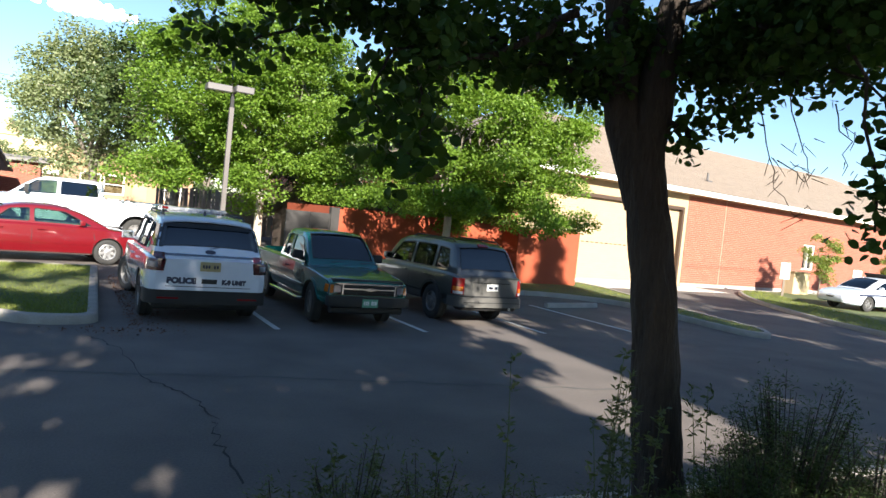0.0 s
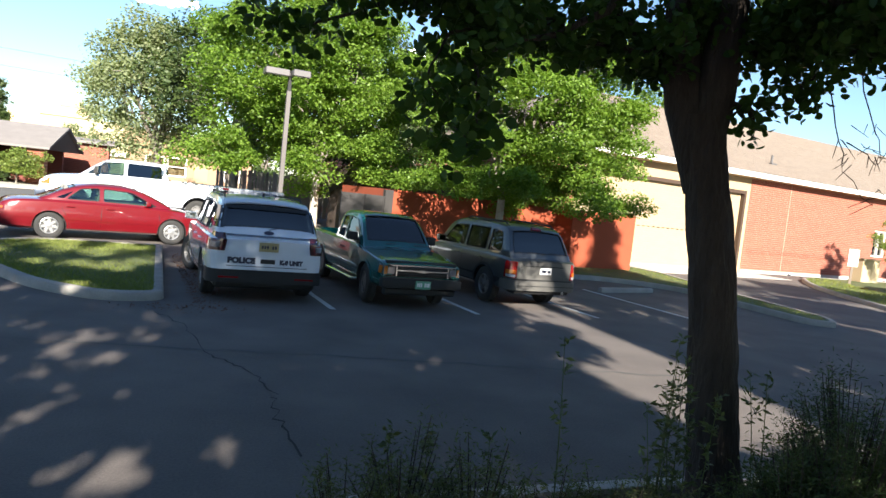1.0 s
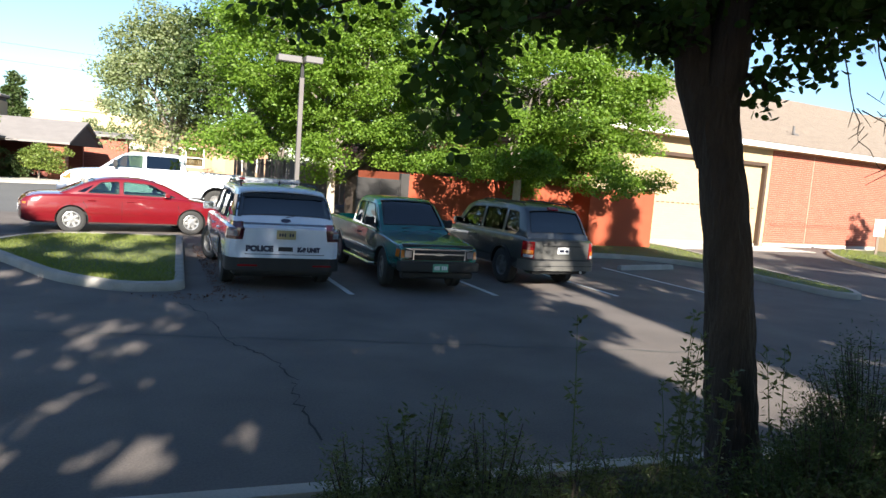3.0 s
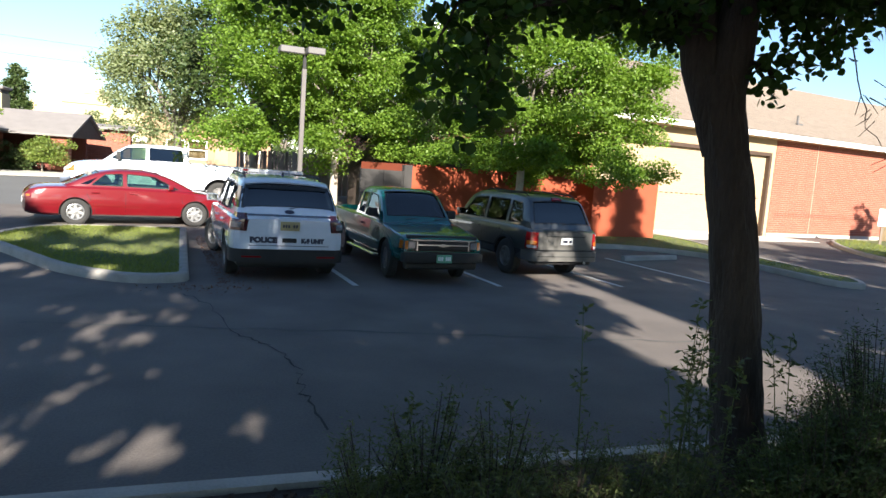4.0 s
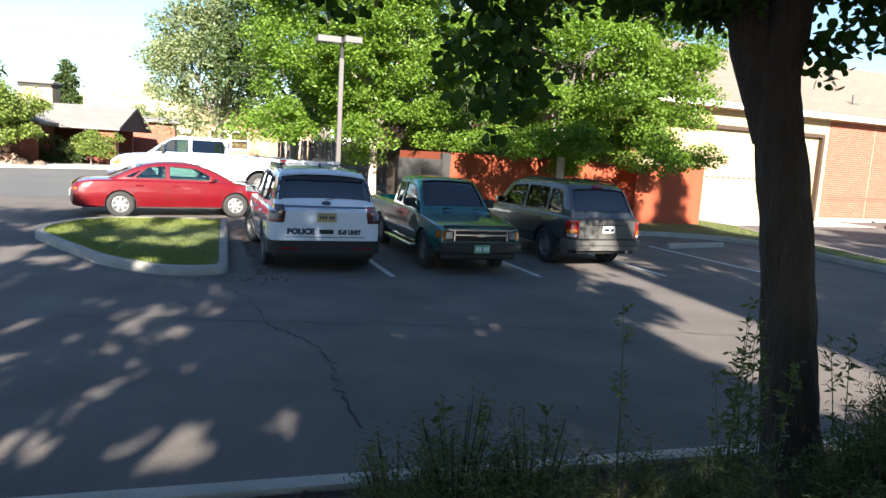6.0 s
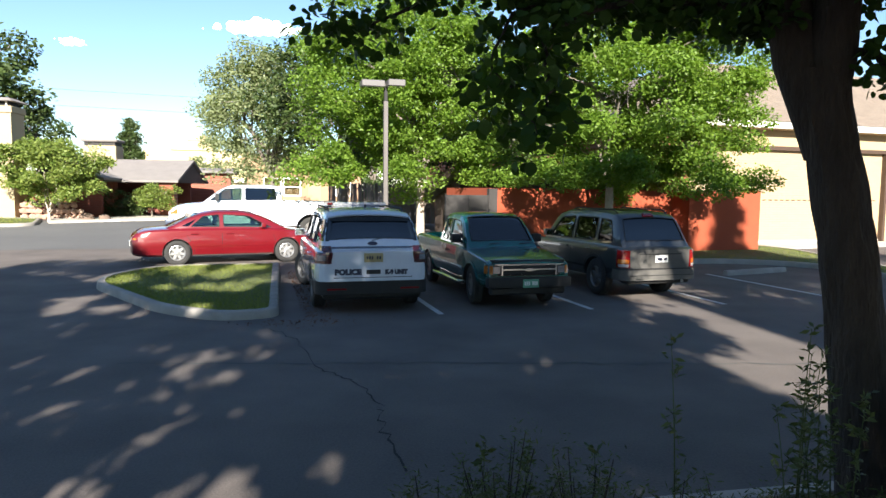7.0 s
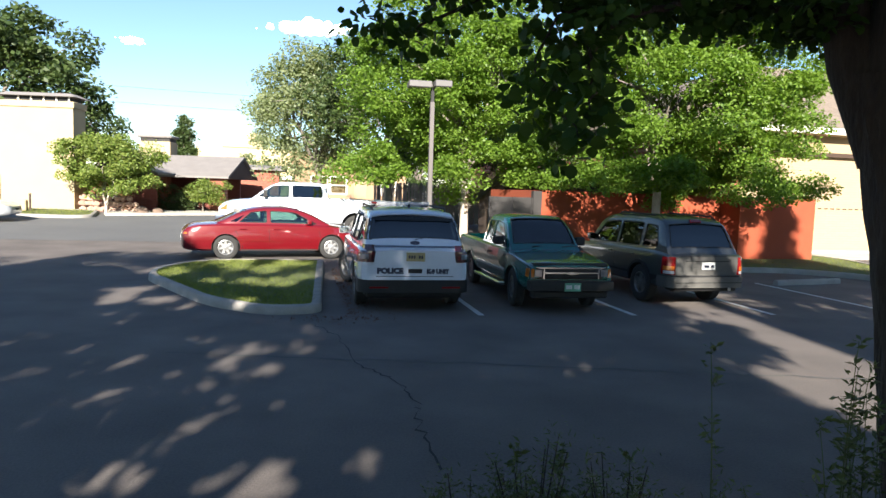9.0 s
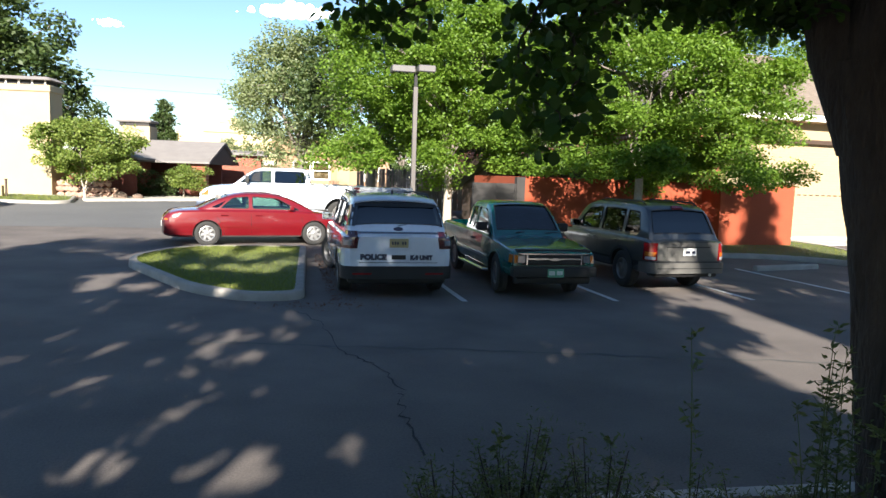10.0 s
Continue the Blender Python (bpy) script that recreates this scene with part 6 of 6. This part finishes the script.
# ---- light pole ----
pole = thing("light_pole", pose(.82, 20.2, 0.1), "square bronze light pole with two grey box heads", "street lamp")
part("pole", box(-.065, .065, -.065, .065, .3, 4.45, .008), pole_metal, pole)
part("collar", box(-.05, .05, -.05, .05, 4.45, 4.85, .006), black_plastic, pole, "black collar below the heads")
part("base_plinth", tube([(0, 0, -.1), (0, 0, .32)], [.26, .25], 20), concrete, pole)
for x0, x1, y in ((-.74, -.06, -.05), (.0 - .02, .48, -.35)):
    h = part("lamp_head", box(x0, x1, y - .2, y + .28, 4.83, 5.02, .02), lamp_grey, pole)
    part("lamp_glass", box(x0 + .05, x1 - .05, y - .15, y + .23, 4.822, 4.832), lens_clear, h)
part("arm", box(-.2, .2, -.03, .03, 4.88, 4.96), pole_metal, pole)

# ---- stucco house with chimneys across the street ----
HOUSE = wall_frame(-14.4, 36.6, -9)
hs = thing("stucco_house", HOUSE @ Matrix.Diagonal((1, 1, .88, 1)), "cream stucco house with wide chimneys and grey shingle roof", "house")
bm = bmesh.new()
add_box(bm, -2.95, .55, 0, 1.25, -.1, 5.7)
add_box(bm, -3.02, .62, -.07, 1.32, 5.7, 6.05, .02)
ch = part("chimney", bm, house_stucco, hs, "broad cream stucco chimney")
part("vent", box(-2.75, .4, .1, 1.15, 6.05, 6.3), black_plastic, ch)
for x in (-2.1, -1.5, -.9, -.3, .3):
    part("vent_post", box(x, x + .07, .06, .13, 6.05, 6.3), white_trim, ch)
bm = bmesh.new()
vs = add_prism(bm, [(-3.1, -.2), (.75, -.2), (.75, 1.45), (-3.1, 1.45)], 6.3, 6.52)
for v_ in vs[4:]:
    v_.co.x = -1.17 + (v_.co.x + 1.17) * .8
    v_.co.y = .62 + (v_.co.y - .62) * .5
part("cap", bm, shingle_grey, ch, "grey hipped chimney cap")
bm = bmesh.new()
add_prism(bm, [(-10, 0), (-2.9, 0), (-2.9, 4.25), (-10, 1.6)], 0, .3, Matrix(((1, 0, 0, 0), (0, 0, 1, .5), (0, 1, 0, 0), (0, 0, 0, 1))))
part("wall", bm, house_stucco, hs)
bm = bmesh.new()
add_prism(bm, [(-10.4, 1.45), (-2.3, 4.48), (4.5, 2.2), (4.5, 2.32), (-2.3, 4.66), (-10.4, 1.6)], 0, 9, Matrix(((1, 0, 0, 0), (0, 0, 1, .25), (0, 1, 0, 0), (0, 0, 0, 1))))
part("roof", bm, shingle_grey, hs, "grey shingle gable roof")
part("wall", box(-2.9, 3.9, 1.6, 1.8, -.1, 2.2), brick_shaded, hs, "brick wall with shade in its dark colour")
# porch wing with its own gable
bm = bmesh.new()
add_prism(bm, [(2.9, 2.12), (6.4, 3.45), (9.9, 2.12), (9.9, 2.24), (6.4, 3.6), (2.9, 2.24)], 0, 7.6, Matrix(((0, 0, 1, -.3), (1, 0, 0, -.2), (0, 1, 0, 0), (0, 0, 0, 1))))
part("porch_roof", bm, shingle_grey, hs, "grey shingle porch roof")
part("gable_wall", prism([(3.1, 2.12), (9.7, 2.12), (6.4, 3.4)], 7.05, 7.2, Matrix(((0, 0, 1, -.0), (1, 0, 0, -.2), (0, 1, 0, 0), (0, 0, 0, 1)))), gate_metal, hs, "grey gable board")
for x in (6.25, 3.2):
    part("porch_pier", box(x, x + .75, 3.0, 3.7, -.1, 2.12), brick_red, hs, "red brick porch pier")
part("porch_wall", box(-.2, 7.1, 6.0, 6.2, -.1, 2.12), brick_shaded, hs)
c2 = part("chimney", box(1.35, 3.1, 6.0, 7.2, 2.6, 4.45), house_stucco, hs, "second cream chimney")
part("vent", box(1.4, 3.05, 6.05, 7.15, 4.45, 4.68), gate_metal, c2)
part("cap", box(1.25, 3.2, 5.9, 7.3, 4.68, 4.85, .05), shingle_grey, c2)
part("meter_box", box(-4.6, -3.6, .4, .5, 1.95, 2.3, .02), house_stucco, hs)
part("downpipe", tube([(-3.3, .42, 0), (-3.3, .42, 1.95)], .05, 8), house_stucco, hs)
part("awning", box(-7.0, -4.9, .2, .5, 0, 1.55, .05), orange_stucco, hs)
# stones of the low garden wall
rng = random.Random(7)
gw = thing("garden_wall", HOUSE @ pose(.8, .4, 0), "low wall of pinkish rough stones", "wall")
for k in range(26):
    bm = bmesh.new()
    bmesh.ops.create_icosphere(bm, subdivisions=1, radius=.2)
    sx, sz = rng.uniform(.8, 1.5), rng.uniform(.7, 1.1)
    for v_ in bm.verts:
        v_.co = Vector((v_.co.x * sx, v_.co.y * .8, v_.co.z * sz)) * rng.uniform(.9, 1.1)
    o = part("stone", bm, stone_mat, gw)
    o.location = ((k % 9) * .32 + rng.uniform(-.05, .05), 0, .12 + (k // 9) * .28)
for x, y, r in ((-10.6, 35.7, .35), (-9.9, 35.9, .28)):
    bm = bmesh.new()
    bmesh.ops.create_icosphere(bm, subdivisions=2, radius=r)
    for v_ in bm.verts:
        v_.co *= 1 + .25 * noise.noise(v_.co * 3)
        v_.co.z *= .7
    o = tagged(finish("boulder", bm, boulder_mat, None, "", True, 50), "brown garden boulder beside the street", "boulder", "garden boulders")
    o.location = (x, y, r * .45 + rise(x, y))
VERGE = rounded([(-24, 33.6), (-12.6, 31.9), (-11.9, 32.6), (-12.6, 36.0), (-24, 38)], .5, 5)
kerb_ring("street_kerb", VERGE, "concrete kerb before the stucco house")
tagged(settle(finish("street_lawn", prism(inset(VERGE, .155), -.05, .115), lawn_soil)), "sunlit grass verge before the stucco house", "lawn", "", "structure")
blades("street_grass", inset(VERGE, .155), 6000, .11, .07, grass_blade, 6, .5, "sunlit verge grass by the street")
tagged(settle(finish("pavement", prism([(-11.8, 34.0), (-6.2, 36.5), (-6.6, 40.0), (-7.6, 40.2), (-8.2, 38.5), (-12.4, 36.2)], -.05, .09), walk_concrete)), "pale concrete walk to the porch", "pavement", "", "structure")
hyd = thing("utility_post", pose(-15.4, 34.6, .11), "cream utility box with a dark post beside it", "utility box")
part("box", box(-.22, .12, -.15, .15, 0, .5, .03), house_stucco, hyd)
part("post", tube([(.25, 0, 0), (.25, 0, .75)], .05, 8), brown_trim, hyd)
part("cap", tube([(.25, 0, .75), (.25, 0, .80)], .065, 8), brown_trim, hyd)

# ---- beyond the street ----
def far_house(name, m, w, d, h, rise, wall_m, roof_m, label, wins, door=None):
    t = thing(name, m, label, "house")
    bm = bmesh.new()
    holes = [(x, x + ww, z, z + hh) for x, z, ww, hh in wins] + ([(door[0], door[0] + .95, -.1, 2.05)] if door else [])
    wall_with_holes(bm, 0, w, -.1, h, 0, .25, holes)
    add_box(bm, 0, .25, .25, d, -.1, h)
    add_box(bm, w - .25, w, .25, d, -.1, h)
    add_box(bm, 0, w, d - .25, d, -.1, h)
    part("wall", bm, wall_m, t)
    bm = bmesh.new()
    add_prism(bm, [(-.4, h), (d / 2, h + rise), (d + .4, h), (d + .4, h + .15), (d / 2, h + rise + .17), (-.4, h + .15)], -.4, w + .4, Matrix(((0, 0, 1, 0), (1, 0, 0, 0), (0, 1, 0, 0), (0, 0, 0, 1))))
    part("roof", bm, roof_m, t)
    for x, z, ww, hh in wins:
        o = part("window", box(x, x + ww, .12, .15, z, z + hh), house_glass, t)
        bm = bmesh.new()
        for a, b, c, e in ((x - .1, x, z - .1, z + hh + .1), (x + ww, x + ww + .1, z - .1, z + hh + .1), (x, x + ww, z - .1, z), (x, x + ww, z + hh, z + hh + .1), (x, x + ww, z + hh / 2 - .03, z + hh / 2 + .03)):
            add_box(bm, a, b, -.04, .1, c, e)
        part("window_frame", bm, white_trim, o)
        part("blind", box(x, x + ww, .2, .21, z, z + hh), cream, o)
    if door:
        part("door", box(door[0], door[0] + .95, .1, .15, 0, 2.05), cream, t)
    return t


tan_wall = mat("tan_siding", (.36, .22, .13), (.30, .18, .11), .8, 0, 1, 40, .2)
tan_roof = mat("tan_shingle", (.42, .28, .14), (.33, .22, .12), .9, 0, 2, 20, .4)
yellow_wall = mat("yellow_stucco", (.58, .47, .27), (.52, .41, .23), .9, 0, 1, 40, .2)
far_house("tan_house", pose(-3.4, 51.0, 0, 0, 0, 0), 8.2, 7, 2.75, 1.1, tan_wall, tan_roof, "small tan house with white framed windows far off", [(1.2, .95, 1.1, 1.15), (2.6, .95, 1.1, 1.15), (6.4, .95, 1.0, 1.15)], (4.3,))
far_house("brick_outbuilding", pose(-7.3, 46.0, 0, 0, 0, 0), 2.9, 4, 2.4, .2, brick_red, shingle_grey, "low red brick outbuilding beyond the street", [])
yb = thing("yellow_building", pose(-16.2, 92, -1.2, 0, 0, 0), "pale yellow stepped commercial building far off", "building")
part("wall", box(0, 13, 0, 8, 0, 7.4), yellow_wall, yb)
part("parapet", box(3.2, 8.2, -.2, 6, 7.4, 8.6), yellow_wall, yb)
part("parapet", box(5.2, 7.4, -.3, 5, 8.6, 9.3), yellow_wall, yb)
part("canopy", box(0, 13, -.6, 0, 3.4, 3.9), white_trim, yb)
for k in range(5):
    part("window", box(.8 + k * 2.4, 2.4 + k * 2.4, -.03, .03, 1.0, 2.9), house_glass, yb)
# weathered board fence
fn = thing("board_fence", pose(1.6, 43.5, 0), "weathered grey board fence far behind the stalls", "fence")
rngf = random.Random(3)
for k in range(80):
    h = 1.85 + rngf.uniform(-.12, .12)
    o = part("board", box(0, .15, 0, .02, .05, h), fence_wood, fn)
    o.matrix_local = pose(k * .17, 0, 0, 0, rngf.uniform(-2, 2), 0)
for z in (.5, 1.5):
    part("rail", box(0, 13.6, .02, .07, z, z + .09), fence_wood, fn)
cf = thing("grey_screen_fence", pose(3.6, 33.5, 0), "grey slatted screen fence beyond the yard", "fence")
for k in range(30):
    part("slat", box(k * .26, k * .26 + .22, 0, .03, .05, 1.9), fence_wood, cf)
for x in (0, 3.9, 7.7):
    part("post", tube([(x, .06, 0), (x, .06, 2.0)], .04, 8), gate_metal, cf)
# overhead wires
wires = thing("power_line", pose(-40, 58, 0), "thin black overhead wires across the sky", "wire")
for z, sag, y in ((9.3, .8, 0), (8.2, .9, .4)):
    bm = bmesh.new()
    add_tube(bm, [(x, y, z - sag * math.sin(math.pi * x / 90)) for x in range(0, 91, 5)], .010, 5)
    part("cable", bm, black_plastic, wires)
for x in (0, 90):
    p_ = part("pole", tube([(x, 0, 0), (x, 0, 10)], [.16, .12], 10), dark_wood, wires)
    part("crossarm", box(x - .06, x + .06, -1, 1, 9.2, 9.35), dark_wood, p_)

# ---- by the brick building ----
for x, y, w_, h0, h1 in ((27.6, 20.4, .42, .55, 1.45), (34.2, 20.6, .42, .5, 1.4)):
    sg = thing("white_sign", pose(x, y, .11, 0, 0, -40), "small blank white sign on a wooden post", "sign", "small white signs")
    part("panel", box(-w_ / 2, w_ / 2, -.02, .02, h0 + .3, h1 + .2), white_trim, sg)
    part("post", box(-.05, .05, .02, .1, 0, h1 + .1), fence_wood, sg)
cab = thing("utility_cabinet", pose(31.4, 22.2, .11, 0, 0, 3), "cream utility cabinet at the brick wall", "cabinet")
part("body", box(-.75, .75, -.3, .3, 0, 1.15, .02), house_stucco, cab)
part("lid", box(-.8, .8, -.35, .35, 1.15, 1.22, .02), house_stucco, cab)

# ---- clouds ----
cloud_mat = mat("glowing_cloud_white", (.95, .95, .95), (.9, .9, .9), 1.0, 0, .02, .2, 0)
# a faint glow is added so the cloud undersides stay white
cloud_mat.node_tree.nodes["Principled BSDF"].inputs["Emission Color"].default_value = (1, 1, 1, 1)
cloud_mat.node_tree.nodes["Principled BSDF"].inputs["Emission Strength"].default_value = 0.35
for nm, px, pz, wd, ht, sd in (("cloud", 0, 335, 100, 34, 1), ("cloud", -345, 285, 26, 13, 2), ("cloud", 660, 330, 110, 42, 3)):
    r_ = random.Random(sd)
    bm = bmesh.new()
    for k in range(90):
        u = max(-1, min(1, r_.gauss(.15, .45)))
        rr = ht * r_.uniform(.12, .5) * (1 - .75 * abs(u))
        bmesh.ops.create_icosphere(bm, subdivisions=2, radius=rr, matrix=Matrix.Translation((u * wd, r_.uniform(-20, 20), r_.uniform(-.1, .35) * ht)))
    o = finish(nm, bm, cloud_mat, None, "", True, 180)
    o.location = (px, 1500, pz)
    tagged(o, "small white fair weather cloud", "cloud", "fair weather clouds", "structure")

# ---- planting bed ----
def weed(x, y, h, seed, n=26, bend=0.08):
    """A tall thin stem with paired pointed leaves."""
    rng = np.random.default_rng(seed)
    t = thing("weed_stem", pose(x, y, .1), "tall thin green weed with small pointed leaves", "plant", "weeds in the bed")
    bx, by = rng.normal(0, bend), rng.normal(0, bend)
    pts = [(bx * (k / 8) ** 2, by * (k / 8) ** 2, h * k / 8) for k in range(9)]
    bm = bmesh.new()
    add_tube(bm, pts, [.006 - .0045 * k / 8 for k in range(9)], 5)
    lp = []
    for k in range(n):
        f = rng.uniform(.2, 1)
        lp.append((bx * f * f + rng.normal(0, .012), by * f * f + rng.normal(0, .012), h * f))
        if rng.uniform() < .35:
            a, l = rng.uniform(0, math.tau), rng.uniform(.06, .16) * (1.2 - f)
            e = (lp[-1][0] + math.cos(a) * l, lp[-1][1] + math.sin(a) * l, lp[-1][2] + l * .9)
            add_tube(bm, [lp[-1], e], [.003, .0015], 4)
            lp += [tuple(np.array(lp[-1]) * (1 - g) + np.array(e) * g) for g in (.4, .6, .8, 1)]
    tagged(part("stem", bm, leaf_juniper, t), kind="stuff")
    leaf_cloud("foliage", lp, .05, leaf_juniper, seed, t, .36, False, -.1, .5)


def juniper(x, y, h, r, seed, sprays=60, m=None, label="feathery green juniper bush in the bed"):
    """Fans of needle sprays rising from the ground."""
    rng = np.random.default_rng(seed)
    t = thing("juniper_bush", pose(x, y, .08), label, "bush", "bushes in the bed")
    bm, pts = bmesh.new(), []
    for k in range(sprays):
        a, f = rng.uniform(0, math.tau), rng.uniform(.2, 1) ** .6
        e = Vector((math.cos(a) * r * f, math.sin(a) * r * f, h * rng.uniform(.45, 1.08) * (1.15 - .5 * f)))
        mid = e * .5 + Vector((0, 0, .06))
        add_tube(bm, [(0, 0, 0), mid, e], [.008, .005, .002], 4)
        for g in np.linspace(.3, 1.05, 110):
            c = np.array(mid.lerp(e, (g - .5) * 2) if g > .5 else mid * (g * 2))
            pts.append(c + rng.normal(0, .030, 3))
    tagged(part("branchwork", bm, bark_dark, t), kind="stuff")
    leaf_cloud("foliage", np.array(pts), .034, m or leaf_juniper, seed, t, .2, False, -.35, .5)


for i, (x, y, h) in enumerate([(-1.22, 3.12, 1.28), (-.70, 2.93, 1.33), (-.62, 3.0, 1.2), (-.66, 2.86, 1.0), (-.55, 2.95, 1.05), (-.78, 2.88, .95), (-.40, 3.2, 1.12), (-.36, 3.05, .95), (-.66, 2.68, 1.05), (-1.95, 3.3, .75), (-2.1, 3.45, .72), (-1.6, 3.2, .7), (.1, 2.9, 1.1), (-.15, 2.75, 1.15)]):
    weed(x + .2, y - .04, h, 60 + i, 30 + i % 5 * 6)
for i, (x, y, h, r) in enumerate([(-2.42, 3.05, .80, .26), (-2.1, 3.15, .86, .30), (-1.8, 2.95, .84, .28), (-1.5, 2.75, .80, .30), (-2.0, 2.65, .80, .34), (-1.15, 2.75, .72, .30), (-.85, 2.7, .7, .28)]):
    juniper(x + .2, y - .04, h, r, 90 + i)
for i, (x, y, h, r) in enumerate([(.05, 2.35, 1.22, .42), (-.28, 2.35, 1.0, .36), (.45, 2.6, 1.25, .45), (-.5, 2.35, .85, .3), (.3, 2.05, 1.1, .4)]):
    juniper(x + .2, y - .04, h, r, 110 + i, 210, leaf_dark, "dense dark evergreen bush in the bed")
# bark chips
rng = np.random.default_rng(5)
v, f = [], []
for k in range(5200):
    x, y = rng.uniform(-5.5, 3.0), rng.uniform(1.5, 4.05)
    if y > 4.0 - (x + 3.8) * .074:
        continue
    m_ = pose(x, y, .105 + rng.uniform(0, .02), *rng.uniform(-35, 35, 2), rng.uniform(0, 360))
    l, w_, h = rng.uniform(.012, .04), rng.uniform(.006, .014), .005
    n0 = len(v)
    v += [tuple(m_ @ Vector(c)) for c in ((-l, -w_, -h), (l, -w_, -h), (l * .8, w_, -h), (-l * .9, w_, -h), (-l * .9, -w_, h), (l * .9, -w_ * .8, h), (l * .7, w_ * .8, h), (-l, w_, h))]
    f += [tuple(n0 + i for i in q) for q in ((0, 3, 2, 1), (4, 5, 6, 7), (0, 1, 5, 4), (1, 2, 6, 5), (2, 3, 7, 6), (3, 0, 4, 7))]
tagged(raw("bark_chips", v, f, mulch_mat), "dark brown bark chips covering the bed", "mulch", "", "stuff")
# fallen leaves and bits of bark along the island's kerb
rng = np.random.default_rng(8)
lp = np.stack([-2.2 + np.abs(rng.normal(0, .35, 900)), rng.uniform(11.0, 17.2, 900), np.full(900, .012)], 1)
lp = np.concatenate([lp, np.stack([rng.normal(-2.3, .5, 160), 10.9 - np.abs(rng.normal(0, .25, 160)), np.full(160, .012)], 1)])
lp[:, 2] += [rise(x, y) for x, y in lp[:, :2]]
litter = leaf_cloud("fallen_leaves", lp, .05, mat("dry_leaf", (.16, .075, .04), (.09, .045, .03), .9, 0, 3, 30, 0), 9, None, .6, False, .1, 3.0)
tagged(litter, "dry reddish brown leaves scattered by the kerb", "leaves", "", "stuff")
